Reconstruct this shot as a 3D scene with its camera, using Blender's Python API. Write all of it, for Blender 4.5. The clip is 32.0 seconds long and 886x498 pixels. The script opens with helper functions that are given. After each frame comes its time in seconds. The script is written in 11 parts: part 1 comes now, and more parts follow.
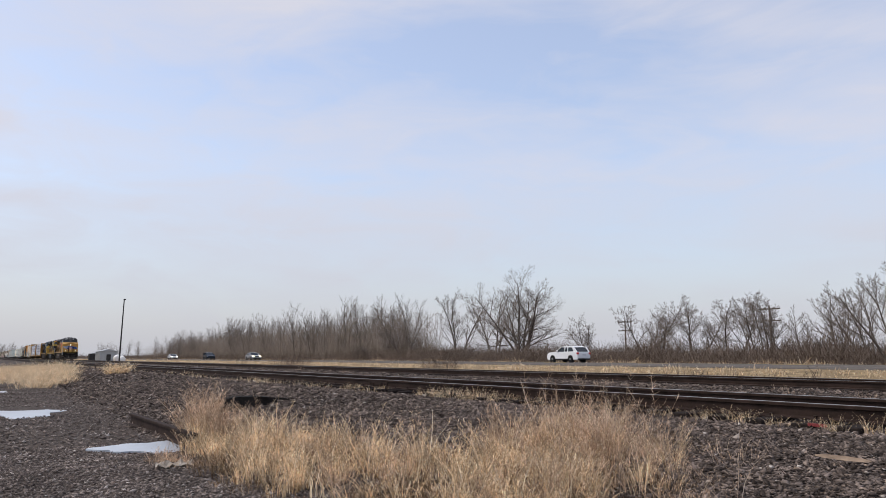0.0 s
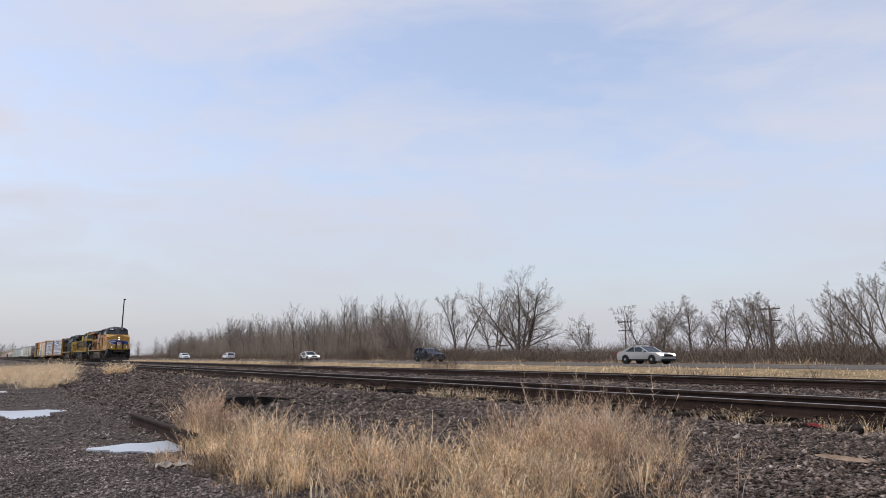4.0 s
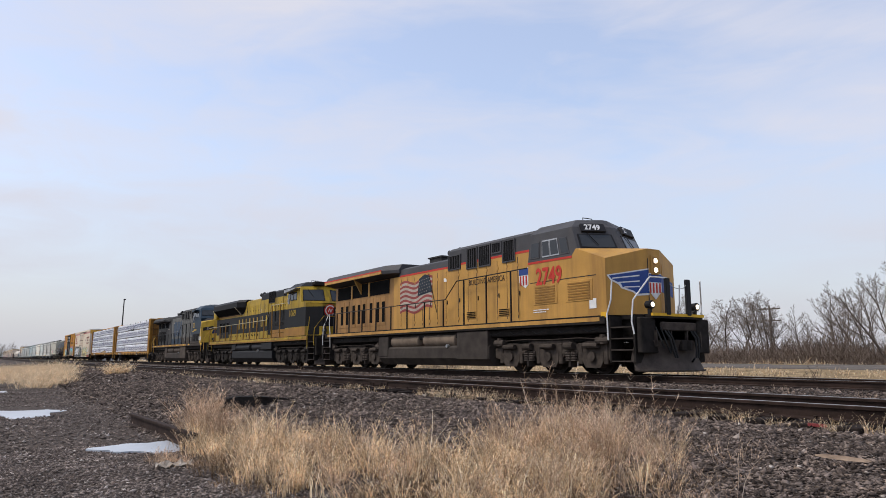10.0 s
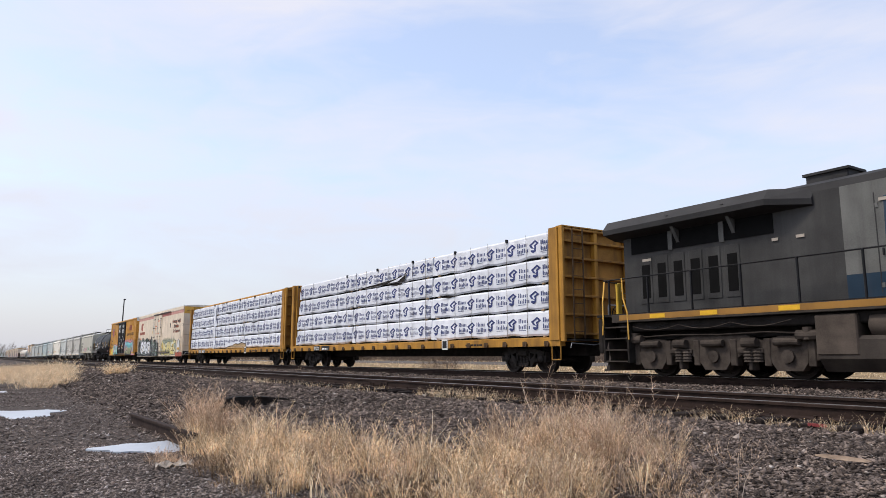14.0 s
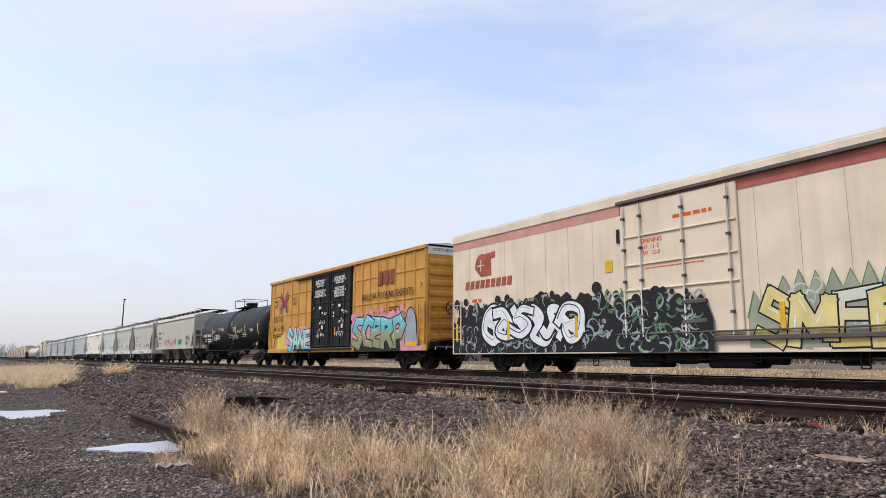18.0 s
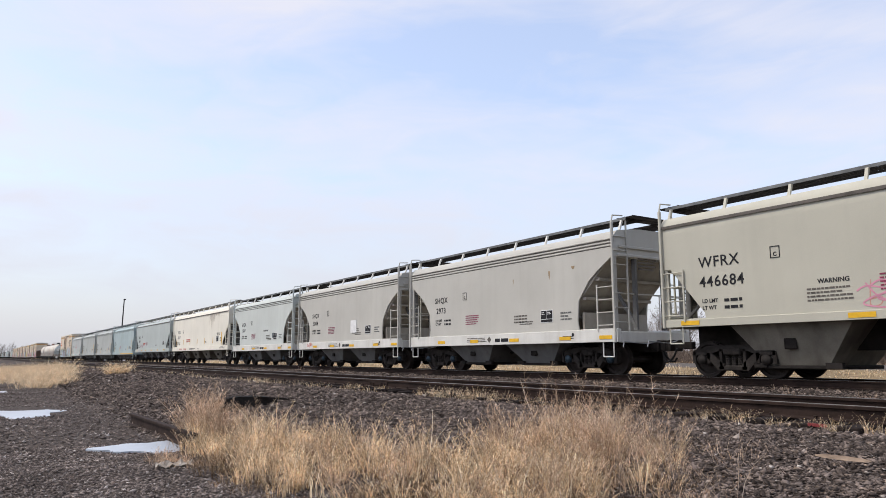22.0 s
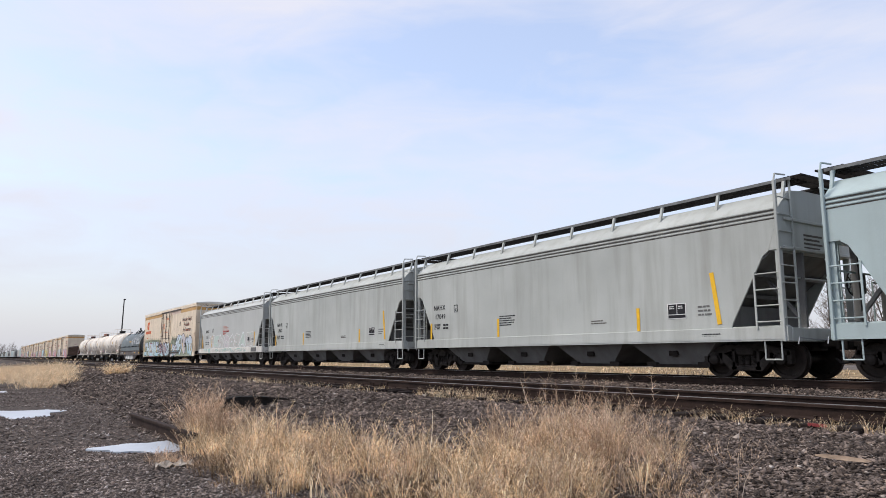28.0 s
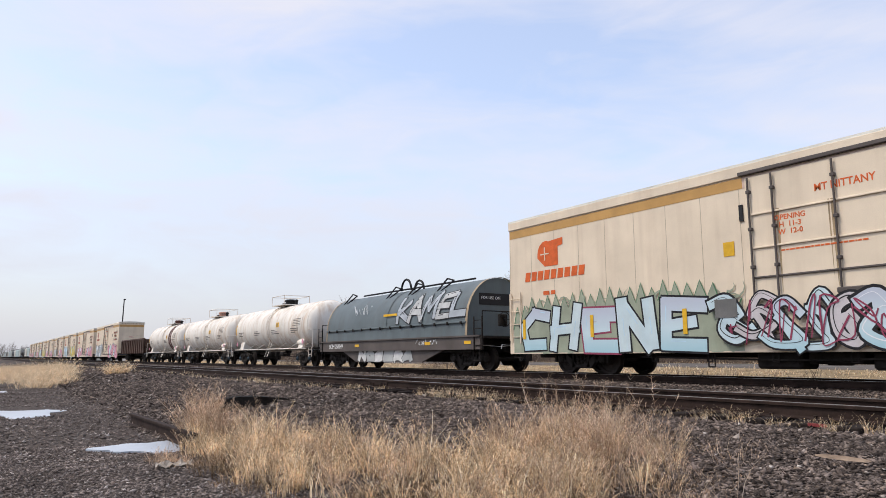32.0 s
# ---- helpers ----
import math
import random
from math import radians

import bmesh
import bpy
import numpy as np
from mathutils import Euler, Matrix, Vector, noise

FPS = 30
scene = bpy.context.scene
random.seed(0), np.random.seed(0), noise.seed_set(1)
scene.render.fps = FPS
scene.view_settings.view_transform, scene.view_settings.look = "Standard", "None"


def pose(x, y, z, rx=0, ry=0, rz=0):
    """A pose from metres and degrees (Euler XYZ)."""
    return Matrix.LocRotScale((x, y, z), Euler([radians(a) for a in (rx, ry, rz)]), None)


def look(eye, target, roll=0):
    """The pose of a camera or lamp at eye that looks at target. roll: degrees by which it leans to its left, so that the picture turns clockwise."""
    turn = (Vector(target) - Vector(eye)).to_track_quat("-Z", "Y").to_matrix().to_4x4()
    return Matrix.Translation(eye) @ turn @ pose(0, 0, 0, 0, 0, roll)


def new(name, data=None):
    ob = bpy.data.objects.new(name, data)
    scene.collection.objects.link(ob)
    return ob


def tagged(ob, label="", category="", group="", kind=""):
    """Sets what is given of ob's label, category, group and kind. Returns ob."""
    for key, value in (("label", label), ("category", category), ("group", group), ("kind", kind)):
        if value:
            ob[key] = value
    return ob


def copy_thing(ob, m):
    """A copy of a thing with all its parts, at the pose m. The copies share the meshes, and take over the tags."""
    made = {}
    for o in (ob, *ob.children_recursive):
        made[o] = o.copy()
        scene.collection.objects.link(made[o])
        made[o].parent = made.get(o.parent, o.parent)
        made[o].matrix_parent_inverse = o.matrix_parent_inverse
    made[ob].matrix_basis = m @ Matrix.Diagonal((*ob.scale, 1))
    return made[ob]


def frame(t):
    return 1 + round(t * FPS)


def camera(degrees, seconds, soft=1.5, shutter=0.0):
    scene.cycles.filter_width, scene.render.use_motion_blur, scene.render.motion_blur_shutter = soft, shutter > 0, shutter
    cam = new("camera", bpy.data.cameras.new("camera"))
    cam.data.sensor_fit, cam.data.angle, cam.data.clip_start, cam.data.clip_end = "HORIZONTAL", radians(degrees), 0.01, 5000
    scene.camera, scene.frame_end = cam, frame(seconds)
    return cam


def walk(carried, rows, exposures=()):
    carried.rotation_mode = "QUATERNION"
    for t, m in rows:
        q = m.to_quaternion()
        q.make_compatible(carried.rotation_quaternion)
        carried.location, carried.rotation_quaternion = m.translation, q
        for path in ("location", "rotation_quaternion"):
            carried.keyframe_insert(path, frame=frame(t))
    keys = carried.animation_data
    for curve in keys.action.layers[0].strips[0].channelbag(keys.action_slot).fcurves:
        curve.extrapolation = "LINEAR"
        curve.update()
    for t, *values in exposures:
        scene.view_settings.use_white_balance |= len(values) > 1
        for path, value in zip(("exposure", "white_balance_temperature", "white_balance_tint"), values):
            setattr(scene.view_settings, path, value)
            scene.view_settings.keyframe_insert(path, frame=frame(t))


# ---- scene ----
# World: metres, rail top of both tracks is z = 0, tracks run along x, the train travels towards +x.
EYE = (0.0, 0.0, 0.524)
YAW, TILT = radians(33.205), radians(8.771)
AIM = (EYE[0] - math.cos(YAW) * math.cos(TILT), EYE[1] + math.sin(YAW) * math.cos(TILT), EYE[2] + math.sin(TILT))
cam = camera(64.65, 32.0, soft=0.4)
walk(cam, [(0, look(EYE, AIM, -0.06)), (32, look(EYE, AIM, -0.06))],
     exposures=[(0, 0.02), (8.5, 0.02), (11.0, 0.2), (12.5, 0.3), (32, 0.28)])

# ---- sky and sun: a thin, high overcast ----
world = bpy.data.worlds.new("sky")
scene.world = world
world.use_nodes = True
wn, wl = world.node_tree.nodes, world.node_tree.links
wn.clear()
SUN_EL, SUN_AZ = radians(56), radians(205)
sky = wn.new("ShaderNodeTexSky")
sky.sky_type, sky.sun_disc, sky.sun_elevation, sky.sun_rotation = "NISHITA", False, SUN_EL, SUN_AZ
sky.air_density, sky.dust_density, sky.ozone_density = 1.0, 2.0, 1.5
tc = wn.new("ShaderNodeTexCoord")
mp = wn.new("ShaderNodeMapping")
mp.inputs["Scale"].default_value = (1.0, 1.0, 4.2)
mp.inputs["Rotation"].default_value = (0.10, 0.16, 0.5)
n1 = wn.new("ShaderNodeTexNoise")
n1.inputs["Scale"].default_value, n1.inputs["Detail"].default_value, n1.inputs["Roughness"].default_value = 1.5, 7, 0.48
n1.inputs["Distortion"].default_value = 0.4
rp = wn.new("ShaderNodeValToRGB")
rp.color_ramp.elements[0].position, rp.color_ramp.elements[0].color = 0.38, (0.30, 0.30, 0.30, 1)
rp.color_ramp.elements[1].position, rp.color_ramp.elements[1].color = 0.66, (0.94, 0.94, 0.94, 1)
sx = wn.new("ShaderNodeSeparateXYZ")
hz = wn.new("ShaderNodeMapRange")
hz.inputs[1].default_value, hz.inputs[2].default_value = 0.0, 0.26
hz.inputs[3].default_value, hz.inputs[4].default_value = 0.9, 0.0
ad = wn.new("ShaderNodeMath")
ad.operation, ad.use_clamp = "ADD", True
mixc = wn.new("ShaderNodeMix")
mixc.data_type = "RGBA"
mixc.inputs["B"].default_value = (6.12, 6.14, 6.92, 1)
gain = wn.new("ShaderNodeMix")
gain.data_type, gain.blend_type = "RGBA", "MULTIPLY"
gain.inputs["Factor"].default_value = 1.0
gain.inputs["B"].default_value = (2.13, 2.06, 2.03, 1)
bg = wn.new("ShaderNodeBackground")
bg.inputs["Strength"].default_value = 0.112
wo = wn.new("ShaderNodeOutputWorld")
wl.new(tc.outputs["Generated"], mp.inputs["Vector"])
wl.new(mp.outputs["Vector"], n1.inputs["Vector"])
# finer wisps drawn out along the wind
mp2 = wn.new("ShaderNodeMapping")
mp2.inputs["Scale"].default_value = (1.6, 3.4, 9.0)
mp2.inputs["Rotation"].default_value = (-0.12, 0.22, -0.35)
n2 = wn.new("ShaderNodeTexNoise")
n2.inputs["Scale"].default_value, n2.inputs["Detail"].default_value, n2.inputs["Roughness"].default_value = 2.3, 9, 0.56
n2.inputs["Distortion"].default_value = 0.9
wisp = wn.new("ShaderNodeMath")
wisp.operation = "MULTIPLY_ADD"
wisp.inputs[1].default_value = 0.34
lower_ = wn.new("ShaderNodeMath")
lower_.operation = "SUBTRACT"
lower_.inputs[1].default_value = 0.17
wl.new(tc.outputs["Generated"], mp2.inputs["Vector"])
wl.new(mp2.outputs["Vector"], n2.inputs["Vector"])
wl.new(n2.outputs["Fac"], wisp.inputs[0])
wl.new(n1.outputs["Fac"], wisp.inputs[2])
wl.new(wisp.outputs["Value"], lower_.inputs[0])
wl.new(lower_.outputs["Value"], rp.inputs["Fac"])
wl.new(tc.outputs["Generated"], sx.inputs["Vector"])
wl.new(sx.outputs["Z"], hz.inputs["Value"])
wl.new(rp.outputs["Color"], ad.inputs[0])
ad.inputs[1].default_value = 0.0
hmix = wn.new("ShaderNodeMix")
hmix.data_type = "RGBA"
hmix.inputs["B"].default_value = (4.95, 5.02, 5.52, 1)
wl.new(hz.outputs["Result"], hmix.inputs["Factor"])
wl.new(sky.outputs["Color"], gain.inputs["A"])
wl.new(gain.outputs["Result"], mixc.inputs["A"])
wl.new(ad.outputs["Value"], mixc.inputs["Factor"])
wl.new(mixc.outputs["Result"], hmix.inputs["A"])
wl.new(hmix.outputs["Result"], bg.inputs["Color"])
wl.new(bg.outputs["Background"], wo.inputs["Surface"])
sun = new("sun", bpy.data.lights.new("sun", "SUN"))
sun.data.energy, sun.data.angle, sun.data.color = 1.9, radians(12), (1.0, 0.93, 0.83)
sun.matrix_world = look((-16, -34, 56), (0, 0, 0))


# ---- materials ----
def mat(name, base, rough=0.6, metal=0.0, var=0.15, scale=3.0, bump=0.08, streak=0.0, dirt=(0.10, 0.08, 0.06), fine=40.0, glow=0.0, spec=0.2, rnd=0.0, grain=0.3):
    """Paint, metal, timber: base colour varied at two scales, streaks of dirt that run down, fine relief."""
    m = bpy.data.materials.new(name)
    m.use_nodes = True
    nt = m.node_tree
    nd, ln = nt.nodes, nt.links
    b = nd["Principled BSDF"]
    b.inputs["Roughness"].default_value, b.inputs["Metallic"].default_value = rough, metal
    b.inputs["Specular IOR Level"].default_value = spec
    t = nd.new("ShaderNodeTexCoord")
    big = nd.new("ShaderNodeTexNoise")
    big.inputs["Scale"].default_value, big.inputs["Detail"].default_value = scale, 6
    small = nd.new("ShaderNodeTexNoise")
    small.inputs["Scale"].default_value, small.inputs["Detail"].default_value = fine, 3
    ln.new(t.outputs["Object"], big.inputs["Vector"])
    ln.new(t.outputs["Object"], small.inputs["Vector"])
    s = nd.new("ShaderNodeMath")
    s.operation = "MULTIPLY_ADD"
    s.inputs[1].default_value = grain
    ln.new(small.outputs["Fac"], s.inputs[0])
    ln.new(big.outputs["Fac"], s.inputs[2])
    r = nd.new("ShaderNodeMapRange")
    r.inputs[1].default_value, r.inputs[2].default_value = 0.33 + 0.33 * grain, 0.67 + 0.67 * grain
    r.inputs[3].default_value, r.inputs[4].default_value = 1 - var, 1 + var
    ln.new(s.outputs[0], r.inputs[0])
    mul = nd.new("ShaderNodeMix")
    mul.data_type, mul.blend_type = "RGBA", "MULTIPLY"
    mul.inputs["Factor"].default_value = 1
    mul.inputs["A"].default_value = (*base, 1)
    ln.new(r.outputs[0], mul.inputs["B"])
    col = mul.outputs["Result"]
    if rnd:
        oi = nd.new("ShaderNodeObjectInfo")
        rr = nd.new("ShaderNodeMapRange")
        rr.inputs[3].default_value, rr.inputs[4].default_value = 1 - rnd, 1 + rnd
        ln.new(oi.outputs["Random"], rr.inputs[0])
        m2 = nd.new("ShaderNodeMix")
        m2.data_type, m2.blend_type = "RGBA", "MULTIPLY"
        m2.inputs["Factor"].default_value = 1
        ln.new(col, m2.inputs["A"])
        ln.new(rr.outputs[0], m2.inputs["B"])
        col = m2.outputs["Result"]
    if streak:
        mpn = nd.new("ShaderNodeMapping")
        mpn.inputs["Scale"].default_value = (2.2, 2.2, 0.20)
        ln.new(t.outputs["Object"], mpn.inputs["Vector"])
        st = nd.new("ShaderNodeTexNoise")
        st.inputs["Scale"].default_value, st.inputs["Detail"].default_value = 1.3, 5
        st.inputs["Roughness"].default_value = 0.55
        ln.new(mpn.outputs["Vector"], st.inputs["Vector"])
        sr = nd.new("ShaderNodeMapRange")
        sr.inputs[1].default_value, sr.inputs[2].default_value, sr.inputs[3].default_value, sr.inputs[4].default_value = 0.46, 0.78, 0, streak
        ln.new(st.outputs["Fac"], sr.inputs[0])
        m3 = nd.new("ShaderNodeMix")
        m3.data_type = "RGBA"
        m3.inputs["B"].default_value = (*dirt, 1)
        ln.new(sr.outputs[0], m3.inputs["Factor"])
        ln.new(col, m3.inputs["A"])
        col = m3.outputs["Result"]
    ln.new(col, b.inputs["Base Color"])
    if bump:
        bp = nd.new("ShaderNodeBump")
        bp.inputs["Strength"].default_value, bp.inputs["Distance"].default_value = bump, 0.02
        ln.new(small.outputs["Fac"], bp.inputs["Height"])
        ln.new(bp.outputs["Normal"], b.inputs["Normal"])
    if glow:
        b.inputs["Emission Color"].default_value = (1.0, 0.84, 0.58, 1)
        b.inputs["Emission Strength"].default_value = glow
    return m


def island_mat(name, stops, rough=0.9, bump=0.3, fine=60.0, thin=0.0, spec=0.12, clump=None):
    """Stones, blades and twigs joined in one mesh: each island takes its own tone from the stops."""
    m = bpy.data.materials.new(name)
    m.use_nodes = True
    nd, ln = m.node_tree.nodes, m.node_tree.links
    b = nd["Principled BSDF"]
    b.inputs["Roughness"].default_value = rough
    b.inputs["Specular IOR Level"].default_value = spec
    g = nd.new("ShaderNodeNewGeometry")
    r = nd.new("ShaderNodeValToRGB")
    e = r.color_ramp.elements
    while len(e) < len(stops):
        e.new(0.5)
    for k, (p, c) in enumerate(stops):
        e[k].position, e[k].color = p, (*c, 1)
    ln.new(g.outputs["Random Per Island"], r.inputs["Fac"])
    t = nd.new("ShaderNodeTexCoord")
    n = nd.new("ShaderNodeTexNoise")
    n.inputs["Scale"].default_value, n.inputs["Detail"].default_value = fine, 4
    ln.new(t.outputs["Object"], n.inputs["Vector"])
    q = nd.new("ShaderNodeMapRange")
    q.inputs[1].default_value, q.inputs[2].default_value, q.inputs[3].default_value, q.inputs[4].default_value = 0.3, 0.7, 0.72, 1.28
    ln.new(n.outputs["Fac"], q.inputs[0])
    x = nd.new("ShaderNodeMix")
    x.data_type, x.blend_type = "RGBA", "MULTIPLY"
    x.inputs["Factor"].default_value = 1
    ln.new(r.outputs["Color"], x.inputs["A"])
    ln.new(q.outputs[0], x.inputs["B"])
    if clump:
        # tufts and patches differ in age and dust
        cn, cq, cx = nd.new("ShaderNodeTexNoise"), nd.new("ShaderNodeMapRange"), nd.new("ShaderNodeMix")
        cn.inputs["Scale"].default_value, cn.inputs["Detail"].default_value = clump[0], 3
        cq.inputs[1].default_value, cq.inputs[2].default_value, cq.inputs[3].default_value, cq.inputs[4].default_value = 0.36, 0.64, clump[1], clump[2]
        cx.data_type, cx.blend_type = "RGBA", "MULTIPLY"
        cx.inputs["Factor"].default_value = 1
        ln.new(t.outputs["Object"], cn.inputs["Vector"])
        ln.new(cn.outputs["Fac"], cq.inputs[0])
        ln.new(x.outputs["Result"], cx.inputs["A"])
        ln.new(cq.outputs[0], cx.inputs["B"])
        x = cx
    ln.new(x.outputs["Result"], b.inputs["Base Color"])
    if bump:
        bp = nd.new("ShaderNodeBump")
        bp.inputs["Strength"].default_value, bp.inputs["Distance"].default_value = bump, 0.01
        ln.new(n.outputs["Fac"], bp.inputs["Height"])
        ln.new(bp.outputs["Normal"], b.inputs["Normal"])
    if thin:
        # dry blades let light through
        tr = nd.new("ShaderNodeBsdfTranslucent")
        ms = nd.new("ShaderNodeMixShader")
        ms.inputs[0].default_value = thin
        ln.new(x.outputs["Result"], tr.inputs["Color"])
        ln.new(b.outputs[0], ms.inputs[1])
        ln.new(tr.outputs[0], ms.inputs[2])
        ln.new(ms.outputs[0], nd["Material Output"].inputs["Surface"])
    return m


def ground_mat():
    """Ground in strips across the tracks: fine dark gravel, coarse ballast, dry verge grass, blended by noise at their borders."""
    m = bpy.data.materials.new("ground")
    m.use_nodes = True
    nd, ln = m.node_tree.nodes, m.node_tree.links
    b = nd["Principled BSDF"]
    b.inputs["Roughness"].default_value = 0.95
    b.inputs["Specular IOR Level"].default_value = 0.2
    t = nd.new("ShaderNodeTexCoord")
    vo = nd.new("ShaderNodeTexVoronoi")
    vo.inputs["Scale"].default_value = 34
    ln.new(t.outputs["Object"], vo.inputs["Vector"])
    wn2 = nd.new("ShaderNodeTexNoise")
    wn2.inputs["Scale"].default_value, wn2.inputs["Detail"].default_value = 0.7, 8
    ln.new(t.outputs["Object"], wn2.inputs["Vector"])
    st = nd.new("ShaderNodeValToRGB")
    e = st.color_ramp.elements
    e[0].position, e[0].color = 0.0, (0.035, 0.028, 0.024, 1)
    e[1].position, e[1].color = 1.0, (0.17, 0.137, 0.118, 1)
    k = e.new(0.6)
    k.color = (0.075, 0.059, 0.050, 1)
    ln.new(vo.outputs["Color"], st.inputs["Fac"])
    gn = nd.new("ShaderNodeTexNoise")
    gn.inputs["Scale"].default_value, gn.inputs["Detail"].default_value = 1.1, 9
    gn.inputs["Roughness"].default_value = 0.7
    ln.new(t.outputs["Object"], gn.inputs["Vector"])
    gr = nd.new("ShaderNodeValToRGB")
    e = gr.color_ramp.elements
    e[0].position, e[0].color = 0.3, (0.13, 0.095, 0.055, 1)
    e[1].position, e[1].color = 0.75, (0.42, 0.32, 0.18, 1)
    k = e.new(0.52)
    k.color = (0.28, 0.205, 0.115, 1)
    ln.new(gn.outputs["Fac"], gr.inputs["Fac"])
    sp = nd.new("ShaderNodeSeparateXYZ")
    ln.new(t.outputs["Object"], sp.inputs[0])
    w = nd.new("ShaderNodeMath")
    w.operation = "MULTIPLY_ADD"
    w.inputs[1].default_value = 3.0
    ln.new(wn2.outputs["Fac"], w.inputs[0])
    ln.new(sp.outputs["Y"], w.inputs[2])
    mr = nd.new("ShaderNodeMapRange")
    mr.inputs[1].default_value, mr.inputs[2].default_value = 21.2, 22.2
    ln.new(w.outputs[0], mr.inputs[0])
    mx = nd.new("ShaderNodeMix")
    mx.data_type = "RGBA"
    ln.new(mr.outputs[0], mx.inputs["Factor"])
    ln.new(st.outputs["Color"], mx.inputs["A"])
    ln.new(gr.outputs["Color"], mx.inputs["B"])
    ln.new(mx.outputs["Result"], b.inputs["Base Color"])
    bp = nd.new("ShaderNodeBump")
    bp.inputs["Strength"].default_value, bp.inputs["Distance"].default_value = 0.9, 0.03
    ln.new(vo.outputs["Distance"], bp.inputs["Height"])
    bp.invert = True
    ln.new(bp.outputs["Normal"], b.inputs["Normal"])
    return m


def glass_mat(name, tint):
    m = bpy.data.materials.new(name)
    m.use_nodes = True
    b = m.node_tree.nodes["Principled BSDF"]
    b.inputs["Base Color"].default_value = (*tint, 1)
    b.inputs["Roughness"].default_value = 0.08
    b.inputs["Specular IOR Level"].default_value = 0.35
    return m


# ---- mesh building ----
class G:
    """Vertices and faces of one mesh."""

    def __init__(self):
        self.v, self.f = [], []

    def add(self, vs, fs):
        o = len(self.v)
        self.v += [tuple(p) for p in vs]
        self.f += [tuple(i + o for i in q) for q in fs]
        return self

    def box(self, x0, x1, y0, y1, z0, z1, c=0.0):
        if c <= 0:
            return self.add([(x, y, z) for x in (x0, x1) for y in (y0, y1) for z in (z0, z1)],
                            [(0, 1, 3, 2), (4, 6, 7, 5), (0, 4, 5, 1), (2, 3, 7, 6), (0, 2, 6, 4), (1, 5, 7, 3)])
        c = min(c, (x1 - x0) * 0.45, (y1 - y0) * 0.45, (z1 - z0) * 0.45)
        vs, idx = [], {}
        for i, x in enumerate((x0, x1)):
            for j, y in enumerate((y0, y1)):
                for k, z in enumerate((z0, z1)):
                    sx_, sy_, sz_ = (c, -c)[i], (c, -c)[j], (c, -c)[k]
                    for a, p in enumerate(((x, y + sy_, z + sz_), (x + sx_, y, z + sz_), (x + sx_, y + sy_, z))):
                        idx[i, j, k, a] = len(vs)
                        vs.append(p)
        fs = []
        for s in (0, 1):
            fs.append([idx[s, j, k, 0] for j, k in ((0, 0), (1, 0), (1, 1), (0, 1))])
            fs.append([idx[i, s, k, 1] for i, k in ((0, 0), (1, 0), (1, 1), (0, 1))])
            fs.append([idx[i, j, s, 2] for i, j in ((0, 0), (1, 0), (1, 1), (0, 1))])
        for s in (0, 1):
            for q in (0, 1):
                fs.append([idx[s, q, 0, 0], idx[s, q, 1, 0], idx[s, q, 1, 1], idx[s, q, 0, 1]])
                fs.append([idx[s, 0, q, 0], idx[s, 1, q, 0], idx[s, 1, q, 2], idx[s, 0, q, 2]])
                fs.append([idx[0, s, q, 1], idx[1, s, q, 1], idx[1, s, q, 2], idx[0, s, q, 2]])
        for i in (0, 1):
            for j in (0, 1):
                for k in (0, 1):
                    fs.append([idx[i, j, k, 0], idx[i, j, k, 1], idx[i, j, k, 2]])
        return self.add(vs, fs)

    def prism(self, pts, axis, a, b):
        """A polygon pushed along an axis: x takes (y, z), y takes (x, z), z takes (x, y)."""
        def at(p, q):
            return (q, p[0], p[1]) if axis == "x" else (p[0], q, p[1]) if axis == "y" else (p[0], p[1], q)
        n = len(pts)
        return self.add([at(p, a) for p in pts] + [at(p, b) for p in pts],
                        [tuple(range(n)), tuple(range(2 * n - 1, n - 1, -1))] + [(i, (i + 1) % n, n + (i + 1) % n, n + i) for i in range(n)])

    def loft(self, rings, caps=True, closed=True):
        n = len(rings[0])
        vs = [p for r in rings for p in r]
        fs = []
        for k in range(len(rings) - 1):
            for i in range(n if closed else n - 1):
                j = (i + 1) % n
                fs.append((k * n + i, k * n + j, (k + 1) * n + j, (k + 1) * n + i))
        if caps:
            fs += [tuple(range(n)), tuple(range(len(vs) - 1, len(vs) - n - 1, -1))]
        return self.add(vs, fs)

    def cyl(self, p0, p1, r, n=12, r2=None, caps=True):
        p0, p1 = Vector(p0), Vector(p1)
        d = (p1 - p0).normalized()
        u = d.orthogonal().normalized()
        w = d.cross(u)
        r2 = r if r2 is None else r2
        cs = [(math.cos(2 * math.pi * i / n), math.sin(2 * math.pi * i / n)) for i in range(n)]
        return self.loft([[p0 + (u * c + w * s) * r for c, s in cs], [p1 + (u * c + w * s) * r2 for c, s in cs]], caps)

    def lathe(self, c, axis, prof, n=16):
        """prof: (offset along the axis, radius)."""
        c = Vector(c)
        a = Vector({"x": (1, 0, 0), "y": (0, 1, 0), "z": (0, 0, 1)}[axis])
        u = a.orthogonal().normalized()
        w = a.cross(u)
        return self.loft([[c + a * o + (u * math.cos(2 * math.pi * i / n) + w * math.sin(2 * math.pi * i / n)) * r for i in range(n)] for o, r in prof])

    def tube(self, pts, r, n=6):
        for p, q in zip(pts, pts[1:]):
            self.cyl(p, q, r, n)
        return self

    def mirror_y(self):
        return self.add([(x, -y, z) for x, y, z in self.v], [tuple(reversed(q)) for q in self.f])


